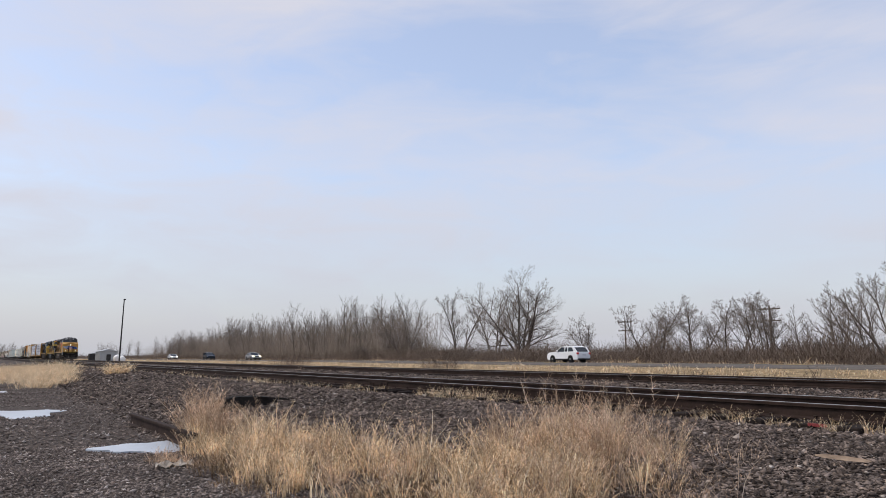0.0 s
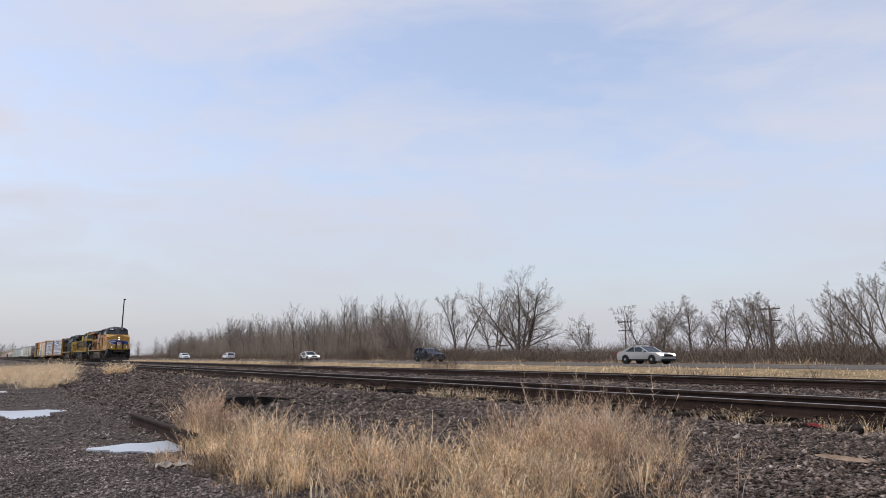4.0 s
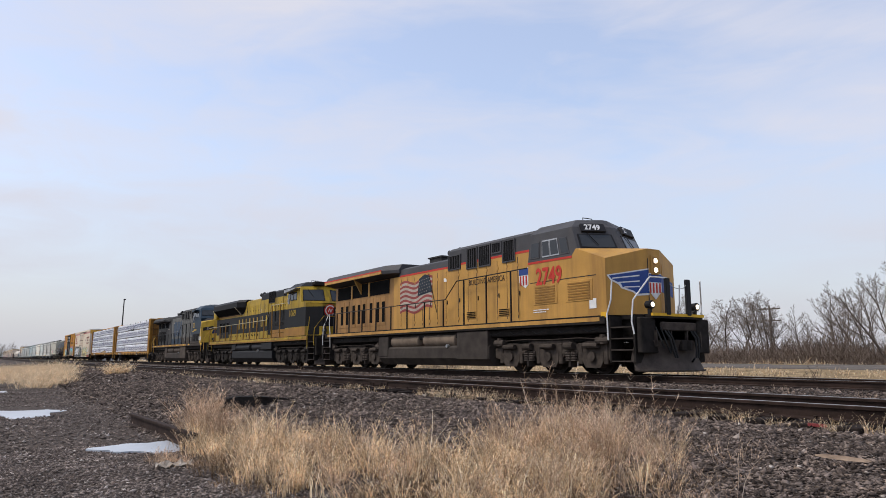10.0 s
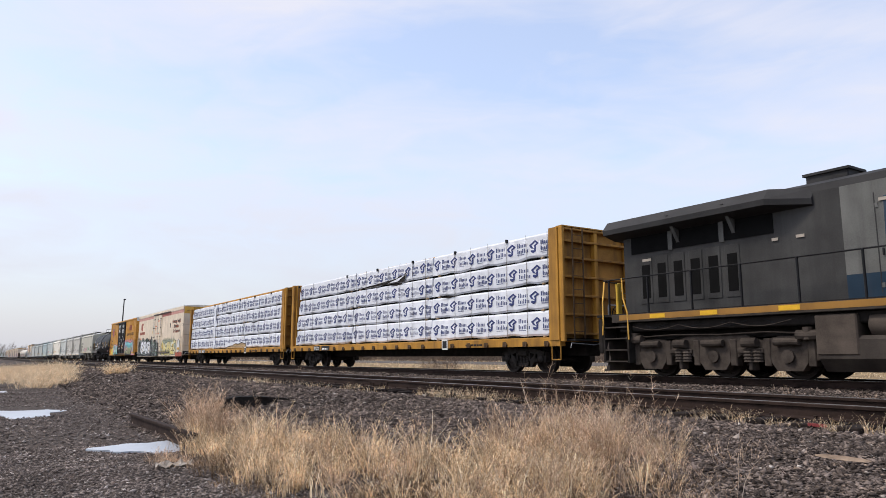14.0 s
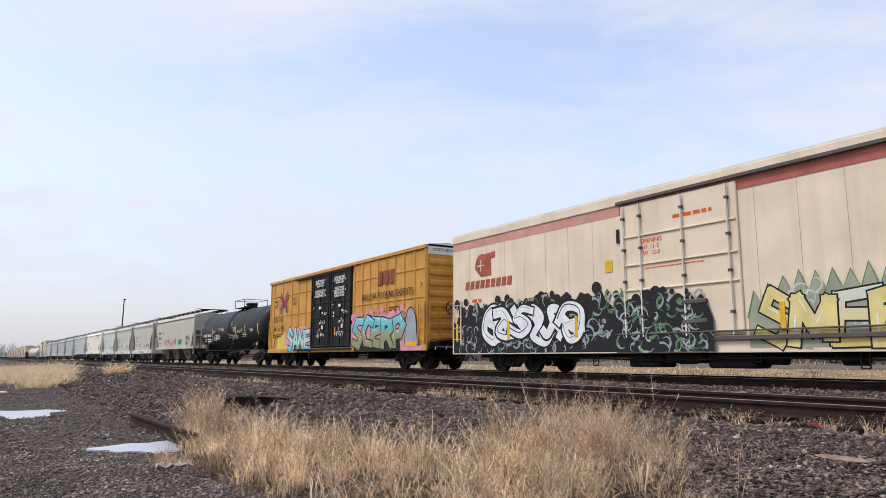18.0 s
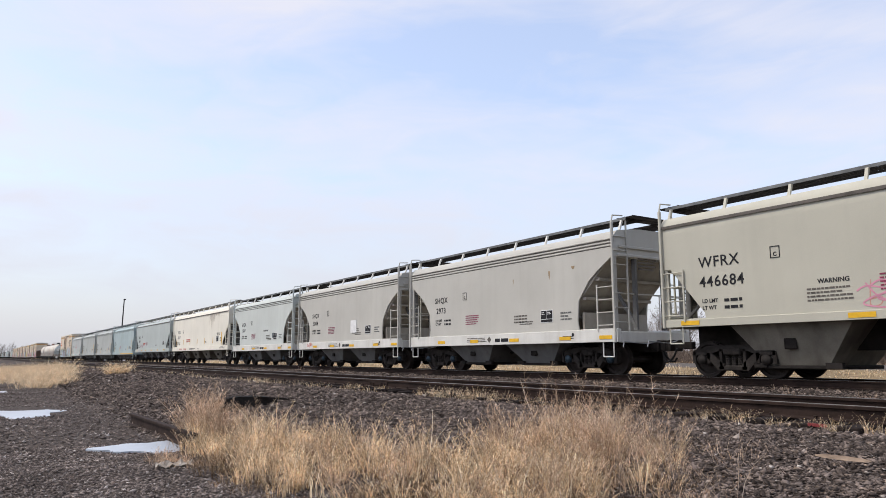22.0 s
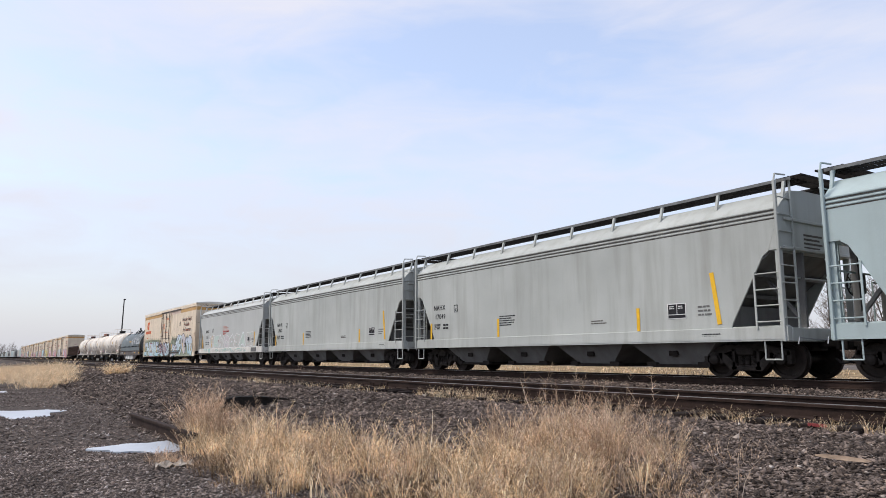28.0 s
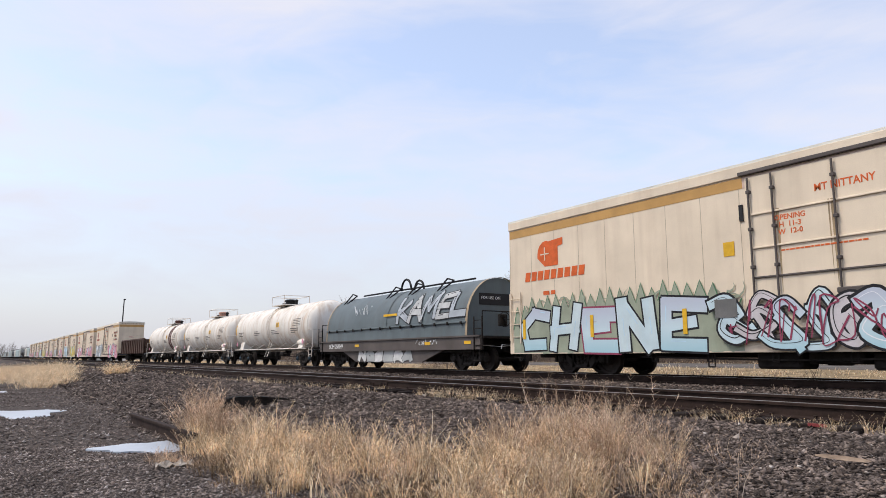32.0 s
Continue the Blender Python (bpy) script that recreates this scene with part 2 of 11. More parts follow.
def mesh(g, material, smooth=False, fix=True):
    me = bpy.data.meshes.new("mesh")
    me.from_pydata(g.v, [], g.f)
    if fix:
        bm = bmesh.new()
        bm.from_mesh(me)
        bmesh.ops.recalc_face_normals(bm, faces=bm.faces)
        bm.to_mesh(me)
        bm.free()
    if smooth:
        me.shade_smooth()
        me.set_sharp_from_angle(angle=radians(38))
    me.materials.append(material)
    return me


def part(name, g, material, parent, label="", smooth=False):
    """Links a mesh as one object under a thing or a part; g may be a ready mesh."""
    ob = new(name, g if isinstance(g, bpy.types.Mesh) else mesh(g, material, smooth))
    ob.parent = parent
    if label:
        ob["label"] = label
    return ob


def thing(name, label, category, group="", kind="", g=None, material=None, smooth=False):
    return tagged(new(name, mesh(g, material, smooth) if g else None), label, category, group, kind)


def raw_mesh(vs, fs, material, smooth=False):
    """A large mesh from arrays; every face has as many corners as fs has columns."""
    vs, fs = np.asarray(vs, np.float32), np.asarray(fs, np.int32)
    me = bpy.data.meshes.new("mesh")
    k = fs.shape[1]
    me.vertices.add(len(vs))
    me.vertices.foreach_set("co", vs.ravel())
    me.loops.add(fs.size)
    me.loops.foreach_set("vertex_index", fs.ravel())
    me.polygons.add(len(fs))
    me.polygons.foreach_set("loop_start", np.arange(0, fs.size, k, dtype=np.int32))
    me.update(calc_edges=True)
    if smooth:
        me.shade_smooth()
    me.materials.append(material)
    return me


TRACK_MAIN_Y = 16.67

# ---- ground ----
PROFILE = [(-4000, -0.5), (2.3, -0.5), (4.0, -0.40), (5.6, -0.26), (6.6, -0.25), (7.8, -0.235), (8.2, -0.205), (10.8, -0.205), (11.9, -0.36), (13.4, -0.36), (14.5, -0.205), (18.8, -0.205),
           (20.5, -0.7), (25, -0.75), (32, -0.35), (36, -0.125), (38.5, -0.125), (56, -0.125), (58, -0.4), (64, -0.45), (4000, -0.45)]


def ground_z(x, y):
    z = float(np.interp(y, [p[0] for p in PROFILE], [p[1] for p in PROFILE]))
    if -60 < x < 20 and -5 < y < 8:
        z += 0.035 * noise.noise((x * 0.5, y * 0.5, 0)) * min(1, max(0, (6.6 - y) / 1.5)) + 0.012 * noise.noise((x * 2.2, y * 2.2, 3)) * (1 if y < 6.4 else 0)
    return z


def build_ground():
    xs = [-4500, -2500, -1400, -900, -600, -400, -300, -220, -160, -120, -90, -70] + list(np.arange(-60, -22, 1.5)) + list(np.arange(-22, 1, 0.3)) + [1, 2, 4, 8, 15, 30, 60, 120, 300, 800, 2500, 4500]
    ys = [-4500, -2000, -800, -300, -100, -40, -20, -10, -5] + list(np.arange(-3, 8.1, 0.3)) + [8.6, 9.4, 10.4, 10.8, 11.2, 11.9, 12.6, 13.4, 14, 14.5, 16, 17.5, 18.8, 19.5, 20.5, 22, 25, 28, 32, 34, 36, 38.5, 47, 56, 58, 61, 64, 75, 100, 150, 250, 500, 1200, 2500, 4500]
    vs = [(x, y, ground_z(x, y)) for x in xs for y in ys]
    n = len(ys)
    fs = [(i * n + j, (i + 1) * n + j, (i + 1) * n + j + 1, i * n + j + 1) for i in range(len(xs) - 1) for j in range(n - 1)]
    return tagged(new("ground", raw_mesh(vs, fs, ground_mat(), smooth=True)), "dark gravel yard, track ballast and dry grass verge", "ground", kind="structure")


build_ground()

# ---- materials of the place ----
P = {}
P["rail_side"] = mat("rusty_rail", (0.030, 0.019, 0.015), 0.8, 0.0, 0.4, 5, 0.2, spec=0.15)
P["rail_top"] = mat("worn_rail_head", (0.34, 0.33, 0.32), 0.30, 0.8, 0.25, 6, 0.05)
P["tie"] = mat("creosote_timber", (0.022, 0.017, 0.015), 0.9, 0, 0.35, 5, 0.4, rnd=0.25, spec=0.1)
P["asphalt"] = mat("grey_asphalt", (0.120, 0.106, 0.095), 0.95, 0, 0.12, 0.8, 0.2, spec=0.04)
P["line"] = mat("road_line_white", (0.30, 0.29, 0.27), 0.8, 0, 0.2, 3, 0.05)
P["liney"] = mat("road_line_yellow", (0.55, 0.36, 0.05), 0.8, 0, 0.2, 3, 0.05)
P["ballast"] = island_mat("ballast_stone", [(0.0, (0.036, 0.028, 0.024)), (0.35, (0.078, 0.061, 0.052)), (0.66, (0.135, 0.107, 0.092)), (0.88, (0.205, 0.164, 0.142)), (0.985, (0.28, 0.215, 0.17)), (1.0, (0.42, 0.38, 0.34))], clump=(2.2, 0.72, 1.28))
P["gravel"] = island_mat("yard_gravel", [(0.0, (0.085, 0.068, 0.060)), (0.55, (0.168, 0.137, 0.120)), (0.90, (0.255, 0.212, 0.187)), (1.0, (0.40, 0.36, 0.33))], clump=(1.6, 0.72, 1.28))
P["straw"] = island_mat("dry_grass", [(0.0, (0.20, 0.12, 0.062)), (0.25, (0.64, 0.445, 0.25)), (0.55, (0.97, 0.735, 0.465)), (1.0, (0.99, 0.89, 0.69))], 0.8, 0.0, thin=0.42, clump=(5.5, 0.55, 1.35))
P["weed"] = island_mat("grey_dry_weed", [(0.0, (0.22, 0.135, 0.08)), (0.5, (0.66, 0.46, 0.31)), (1.0, (0.97, 0.80, 0.62))], 0.85, 0.0, thin=0.42, clump=(4.5, 0.5, 1.25))
P["litter"] = island_mat("brown_grass_litter", [(0.0, (0.07, 0.047, 0.03)), (0.6, (0.20, 0.135, 0.082)), (1.0, (0.42, 0.31, 0.20))], 0.9, 0.0)
P["bark"] = mat("grey_brown_bark", (0.13, 0.108, 0.092), 0.9, 0, 0.25, 3, 0.3, rnd=0.15)
P["twig"] = mat("bare_twigs", (0.20, 0.165, 0.14), 0.9, 0, 0.2, 2, 0, rnd=0.15)
P["brush"] = island_mat("brown_brush", [(0.0, (0.075, 0.056, 0.046)), (0.6, (0.135, 0.104, 0.084)), (1.0, (0.23, 0.18, 0.145))], 0.9, 0.0)
P["sapling"] = island_mat("grey_saplings", [(0.0, (0.17, 0.138, 0.112)), (0.6, (0.27, 0.225, 0.185)), (1.0, (0.40, 0.345, 0.29))], 0.9, 0.0)
P["farwood"] = island_mat("far_woods", [(0.0, (0.085, 0.070, 0.064)), (1.0, (0.15, 0.125, 0.115))], 0.95, 0.0)
P["ice"] = mat("puddle_ice", (0.40, 0.43, 0.47), 0.30, 0, 0.12, 3, 0.06, spec=0.6)
P["pole"] = mat("dark_steel_pole", (0.05, 0.048, 0.05), 0.6, 0.3, 0.2)
P["timber"] = mat("weathered_timber", (0.11, 0.085, 0.065), 0.9, 0, 0.3, 3, 0.3)
P["shed"] = mat("grey_metal_siding", (0.42, 0.44, 0.46), 0.5, 0.3, 0.15, 1, 0.05)
P["whitetank"] = mat("white_gas_tank", (0.75, 0.75, 0.74), 0.4, 0, 0.05)
P["creosote"] = mat("creosoted_timber", (0.018, 0.015, 0.013), 0.85, 0, 0.4, 5, 0.5)
P["rag"] = mat("pale_crumpled_sheet", (0.36, 0.315, 0.265), 0.8, 0, 0.2, 9, 0.3)
P["driftwood"] = mat("split_pale_wood", (0.34, 0.25, 0.18), 0.85, 0, 0.35, 12, 0.3)
P["redbit"] = mat("faded_red_plastic", (0.42, 0.085, 0.075), 0.6, 0, 0.2, 9, 0.1)

# ---- tracks ----
RAIL = [(-0.070, -0.172), (-0.070, -0.160), (-0.012, -0.143), (-0.009, -0.045), (-0.036, -0.036), (-0.037, -0.008), (-0.030, 0.0), (0.030, 0.0), (0.037, -0.008), (0.036, -0.036), (0.009, -0.045), (0.012, -0.143), (0.070, -0.160), (0.070, -0.172)]


def build_track(name, y, label):
    tr = thing(name, label, "railway track", "railway tracks", "structure")
    xs = [-1500, -400, -120, -40, -12, 0, 12, 40, 120]
    for s in (-0.755, 0.755):
        r = part("rail", G().loft([[(x, y + s + a, b - 0.002) for a, b in RAIL] for x in xs]), P["rail_side"], tr, "rusty steel rail", True)
        part("rail_head", G().box(-1500, 120, y + s - 0.029, y + s + 0.029, -0.006, 0.0015), P["rail_top"], r, "worn grey running surface")
    rr = random.Random(int(y * 10))
    tie = mesh(G().box(-0.115, 0.115, -1.3, 1.3, -0.36, -0.176, 0.012), P["tie"])
    pl = mesh(G().box(-0.1, 0.1, -0.17, 0.17, -0.18, -0.160, 0.006), P["rail_side"])
    sp = mesh(G().box(-0.012, 0.012, -0.012, 0.012, -0.17, -0.13).box(-0.02, 0.02, -0.025, 0.015, -0.135, -0.125), P["rail_side"])
    for k in range(120):
        x = 2.0 - k * 0.53
        o = part("tie", tie, None, tr)
        o.location, o.rotation_euler = (x, y + rr.uniform(-0.05, 0.05), rr.uniform(-0.012, 0.006)), (0, 0, rr.uniform(-0.02, 0.02))
        if k < 44 and y < 12:
            for s in (-0.755, 0.755):
                q = part("tie_plate", pl, None, tr)
                q.location = (x, y + s, 0)
                for e in (-0.09, 0.09):
                    w = part("spike", sp, None, tr)
                    w.location = (x + 0.06 * (1 if e > 0 else -1), y + s + e, 0)
    far = G()
    for k in range(500):
        x = 2.0 - (120 + k) * 0.53
        far.box(x - 0.115, x + 0.115, y - 1.3, y + 1.3, -0.36, -0.182)
    tagged(part("far_ties", far, P["tie"], tr), kind="stuff")
    if y < 12:
        for x in (-3.05, -14.9, -26.8):
            for s in (-0.755, 0.755):
                j = part("joint_bar", G().box(x - 0.45, x + 0.45, y + s - 0.035, y + s - 0.008, -0.135, -0.045, 0.008), P["rail_side"], tr)
                for b in (-0.35, -0.2, 0.2, 0.35):
                    part("bolt", G().lathe((x + b, y + s - 0.035, -0.09), "y", [(-0.03, 0.018), (0, 0.02)], 6), P["rail_side"], j)
    return tr


build_track("track_near", 8.70, "rusty unused railway track in dark ballast")
build_track("track_main", TRACK_MAIN_Y, "railway track that the train runs on")

# ---- road ----
road = tagged(new("road", mesh(G().prism([(36, -0.30), (36.2, -0.085), (47.5, -0.02), (55.8, -0.085), (56, -0.30)], "x", -1500, 600), P["asphalt"])), "grey asphalt two-lane road with worn lines", "road", kind="structure")


def road_z(y):
    return float(np.interp(y, [36.2, 47.5, 55.8], [-0.085, -0.02, -0.085]))


for y, m_ in ((41.6, P["line"]), (53.4, P["line"])):
    part("edge_line", G().box(-1500, 600, y - 0.07, y + 0.07, road_z(y) - 0.01, road_z(y) + 0.006), m_, road)
for k in range(60):
    part("centre_dash", cached_dash if k else (cached_dash := mesh(G().box(0, 3.0, 47.43, 47.57, -0.02, -0.013), P["liney"])), None, road).location.x = -420 + k * 12.2


# ---- loose stones ----
def stones(name, label, material, n, place, lo, hi, flat, seed, soft=0.28):
    """n angular stones on the ground; place gives their x and y."""
    rg = np.random.default_rng(seed)
    base = np.array([(1, 0, 0), (-1, 0, 0), (0, 1, 0), (0, -1, 0), (0, 0, 1), (0, 0, -1)], float)
    tri = np.array([(0, 2, 4), (2, 1, 4), (1, 3, 4), (3, 0, 4), (2, 0, 5), (1, 2, 5), (3, 1, 5), (0, 3, 5)])
    x, y = place(rg, n)
    n = len(x)
    size = rg.uniform(lo, hi, n) * rg.choice([0.7, 0.9, 1.0, 1.25], n)
    v = base[None] * rg.uniform(1 - soft, 1 + soft, (n, 6, 1)) + rg.normal(0, 0.22, (n, 6, 3))
    v *= np.stack([rg.uniform(0.85, 1.5, n), rg.uniform(0.55, 1.0, n), rg.uniform(0.5, 1.0, n) * flat], 1)[:, None]
    a, b = rg.uniform(0, 6.283, n), rg.normal(0, 0.42, n)
    ca, sa, cb, sb = np.cos(a), np.sin(a), np.cos(b), np.sin(b)
    vx, vz = v[..., 0] * cb[:, None] + v[..., 2] * sb[:, None], -v[..., 0] * sb[:, None] + v[..., 2] * cb[:, None]
    vy = v[..., 1]
    v = np.stack([vx * ca[:, None] - vy * sa[:, None], vx * sa[:, None] + vy * ca[:, None], vz], -1) * (size / 2)[:, None, None]
    z = np.array([ground_z(float(p), float(q)) for p, q in zip(x, y)])
    v += np.stack([x, y, z + size * flat * rg.uniform(0.05, 0.42, n)], 1)[:, None]
    f = (tri[None] + (np.arange(n) * 6)[:, None, None]).reshape(-1, 3)
    return tagged(new(name, raw_mesh(v.reshape(-1, 3), f, material)), label, "gravel", kind="stuff")


def wedge(r0, r1, ok):
    """Places spread evenly over a stretch of the plan in front of the tripod."""
    def place(rg, n):
        a = np.radians(rg.uniform(-4.0, 72.0, n))
        r = np.sqrt(rg.uniform(r0 * r0, r1 * r1, n))
        x, y = -r * np.cos(a), r * np.sin(a)
        k = ok(x, y, rg) & ~in_puddle(x, y)
        return x[k], y[k]
    return place


def strip(x0, x1, y0, y1):
    """Places spread over a long strip along the tracks, clear of what lies nearer than 26.5 m."""
    def place(rg, n):
        x, y = rg.uniform(x0, x1, n), rg.uniform(y0, y1, n)
        k = (np.hypot(x, y) > 26.5) & ~in_puddle(x, y)
        return x[k], y[k]
    return place


PUDDLES = [(-8.85, 1.78, 0.52, 0.56), (-15.8, 0.80, 1.55, 0.60), (-25.4, 0.42, 1.7, 0.34)]


def in_puddle(x, y):
    k = np.zeros(len(x), bool)
    for px, py, a, b in PUDDLES:
        k |= ((x - px) / a) ** 2 + ((y - py) / b) ** 2 < 0.9
    return k


def coarse(x, y, rg):
    return (y > 2.35 + rg.normal(0, 0.25, len(y))) & (y < 15.6) & ~((y > 7.3) & (y < 10.1) & (rg.random(len(y)) < 0.25))


def fine(x, y, rg):
    return y < 2.6 + rg.normal(0, 0.25, len(y))


stones("ballast_near", "dark angular ballast stones", P["ballast"], 70000, wedge(1.6, 7.2, coarse), 0.034, 0.060, 0.46, 1)
stones("ballast_middle", "dark angular ballast stones", P["ballast"], 76000, wedge(7.2, 12.5, coarse), 0.040, 0.070, 0.46, 2)
stones("ballast_far", "dark angular ballast stones", P["ballast"], 96000, wedge(12.5, 27.0, coarse), 0.052, 0.092, 0.50, 3)
stones("ballast_distant", "dark angular ballast stones", P["ballast"], 24000, strip(-64, -24, 2.4, 15.4), 0.07, 0.13, 0.6, 6)
stones("yard_gravel_near", "fine dark yard gravel", P["gravel"], 90000, wedge(1.6, 9.5, fine), 0.018, 0.040, 0.5, 4)
stones("yard_gravel_far", "fine dark yard gravel", P["gravel"], 90000, wedge(9.5, 30.0, fine), 0.028, 0.056, 0.5, 5)


# ---- puddle ice ----
def puddle(x, y, a, b, seed):
    rr = random.Random(seed)
    ring = []
    for k in range(64):
        t = k * 2 * math.pi / 64
        q = 1 + 0.16 * math.sin(3 * t + seed) + 0.10 * math.sin(7 * t + 2 * seed) + rr.uniform(-0.05, 0.05)
        ring.append((x + a * q * math.cos(t), y + b * q * math.sin(t)))
    z = max(ground_z(p, q) for p, q in ring) - 0.012
    return thing("ice_puddle", "frozen pale puddle in the gravel", "puddle", "frozen puddles", g=G().prism(ring, "z", z - 0.05, z), material=P["ice"])


for k, q in enumerate(PUDDLES):
    puddle(*q, k + 1)


# ---- dry grass and weeds ----
def blades(name, label, material, clumps, seed, branch=7, width=0.0034, droop=0.35, blen=(0.025, 0.085), stray=1.0, low=0.30):
    """clumps: rows of x, y, radius, height, stems. Each stem is a tapering ribbon with short side branches near its top."""
    rg = np.random.default_rng(seed)
    bx, by, hh, oa, oq = [], [], [], [], []
    for x, y, r, h, n in clumps:
        a, q = rg.uniform(0, 6.283, n), r * np.sqrt(rg.random(n))
        bx.append(x + q * np.cos(a))
        by.append(y + q * np.sin(a))
        hh.append(h * rg.uniform(0.40, 1.15, n) * (1 - 0.40 * (q / r) ** 2))
        oa.append(a)
        oq.append(q / r)
    bx, by, hh, oa, oq = [np.concatenate(k) for k in (bx, by, hh, oa, oq)]
    n = len(bx)
    bz = np.array([ground_z(float(p), float(q)) for p, q in zip(bx, by)]) - 0.01
    az = oa + rg.normal(0, 0.9, n)
    lean = (0.06 + 0.42 * oq * rg.uniform(0.5, 1.3, n) + np.abs(rg.normal(0, 0.16, n))) * stray
    ax, ay = np.cos(az), np.sin(az)
    ts = np.array([0.0, 0.35, 0.7, 1.0])
    off = lean[:, None] * hh[:, None] * (ts ** 1.6)[None] + droop * hh[:, None] * 0.35 * (ts ** 4)[None] * rg.random(n)[:, None]
    wob = rg.normal(0, 0.026, (n, 4)) * ts[None] * np.clip(hh / 0.4, 0.4, 2.0)[:, None]
    cx = bx[:, None] + ax[:, None] * off - ay[:, None] * wob
    cy = by[:, None] + ay[:, None] * off + ax[:, None] * wob
    cz = bz[:, None] + hh[:, None] * ts[None] * (1 - 0.25 * lean[:, None] * ts[None])
    wa = rg.uniform(0, 3.1416, n)
    wx, wy = np.cos(wa), np.sin(wa)
    wd = width * rg.uniform(0.7, 1.4, n)[:, None] * np.array([1.0, 0.9, 0.65, 0.2])[None] / 2
    c = np.stack([cx, cy, cz], -1)
    w = np.stack([wx[:, None] * wd, wy[:, None] * wd, np.zeros((n, 4))], -1)
    v = np.stack([c - w, c + w], 2).reshape(-1, 3)
    o = (np.arange(n) * 8)[:, None]
    f = [np.stack([o[:, 0] + 2 * k, o[:, 0] + 2 * k + 1, o[:, 0] + 2 * k + 3, o[:, 0] + 2 * k + 2], 1) for k in range(3)]
    vs, fs = [v], f
    if branch:
        m = n * branch
        i = np.repeat(np.arange(n), branch)
        t = rg.uniform(low, 1.0, m)
        seg = np.clip(np.searchsorted(ts, t) - 1, 0, 2)
        u = (t - ts[seg]) / (ts[seg + 1] - ts[seg])
        p0 = c[i, seg] * (1 - u)[:, None] + c[i, seg + 1] * u[:, None]
        ba = rg.uniform(0, 6.283, m)
        L = rg.uniform(*blen, m) * np.clip(hh[i] / 0.4, 0.4, 1.6) * (1.2 - 0.7 * t)
        d = np.stack([np.cos(ba) * 0.72, np.sin(ba) * 0.72, np.full(m, 0.55) + rg.normal(0, 0.2, m)], 1)
        p1 = p0 + d * L[:, None]
        q = np.stack([-np.sin(ba), np.cos(ba), np.zeros(m)], 1) * (width * 0.36)
        qq = q + np.stack([np.zeros(m), np.zeros(m), np.full(m, width * 0.2)], 1)
        vb = np.stack([p0 - qq, p0 + qq, p1 + qq * 0.5, p1 - qq * 0.5], 1).reshape(-1, 3)
        ob_ = len(v) + np.arange(m) * 4
        vs.append(vb)
        fs = fs + [np.stack([ob_, ob_ + 1, ob_ + 2, ob_ + 3], 1)]
    return tagged(new(name, raw_mesh(np.concatenate(vs), np.concatenate(fs), material)), label, "grass", kind="stuff")


def inside(poly, x, y):
    k, j = False, len(poly) - 1
    for i in range(len(poly)):
        (xi, yi), (xj, yj) = poly[i], poly[j]
        if (yi > y) != (yj > y) and x < (xj - xi) * (y - yi) / (yj - yi) + xi:
            k = not k
        j = i
    return k


def scatter(poly, n, seed, r, h, stems):
    rr = random.Random(seed)
    xs, ys = [p[0] for p in poly], [p[1] for p in poly]
    out = []
    while len(out) < n:
        x, y = rr.uniform(min(xs), max(xs)), rr.uniform(min(ys), max(ys))
        if inside(poly, x, y):
            out.append((x, y, r * rr.uniform(0.7, 1.3), h * rr.choice([0.45, 0.7, 0.9, 1.0, 1.3]) * rr.uniform(0.85, 1.15), int(stems * rr.uniform(0.6, 1.3))))
    return out


GRASS_LEFT = [(-8.9, 1.95), (-8.7, 2.7), (-6.6, 3.35), (-4.9, 3.75), (-4.2, 3.3), (-4.0, 2.55), (-5.2, 1.75)]
GRASS_MID = [(-5.2, 3.75), (-4.2, 3.2), (-3.8, 2.4), (-2.9, 2.7), (-2.9, 3.0), (-3.6, 3.7), (-4.4, 4.1)]
GRASS_RIGHT = [(-5.3, 4.1), (-6.2, 5.4), (-5.6, 6.0), (-4.3, 5.1), (-3.3, 4.15), (-2.75, 3.45), (-3.1, 3.0), (-3.6, 3.1)]
blades("dry_grass_bank", "tall dry tan grass clumps", P["straw"], scatter(GRASS_LEFT, 86, 3, 0.085, 0.42, 34) + scatter(GRASS_MID, 30, 4, 0.08, 0.40, 34), 11, branch=26, width=0.0044, droop=0.25, blen=(0.015, 0.058), stray=0.8, low=0.30)
blades("grass_leaves", "broad dry leaves at the foot of the grass", P["straw"], scatter(GRASS_LEFT, 70, 53, 0.12, 0.26, 26) + scatter(GRASS_MID, 26, 54, 0.12, 0.24, 24), 55, branch=0, width=0.0075, droop=1.0, stray=1.3)
blades("grass_litter", "brown broken litter at the foot of the grass", P["litter"], scatter(GRASS_LEFT, 74, 33, 0.22, 0.17, 56) + scatter(GRASS_MID, 34, 34, 0.2, 0.16, 46) + scatter(GRASS_RIGHT, 36, 37, 0.2, 0.15, 46), 35, branch=3, width=0.006)
blades("dry_weeds_bank", "brittle grey-tan weeds", P["weed"], scatter(GRASS_LEFT, 26, 5, 0.15, 0.44, 20) + scatter(GRASS_MID, 16, 6, 0.14, 0.38, 22) + scatter(GRASS_RIGHT, 22, 7, 0.15, 0.50, 15), 12, branch=34, width=0.0040, droop=0.2, blen=(0.02, 0.080), stray=0.95, low=0.2)
blades("dry_grass_right", "tan grass among weeds", P["straw"], scatter(GRASS_RIGHT, 20, 8, 0.08, 0.42, 22), 13, branch=24, width=0.0042, droop=0.25, blen=(0.015, 0.055), stray=0.8, low=0.30)
GRASS_EDGE = [(-3.8, 3.9), (-3.55, 4.3), (-5.0, 6.0), (-5.5, 5.7)]
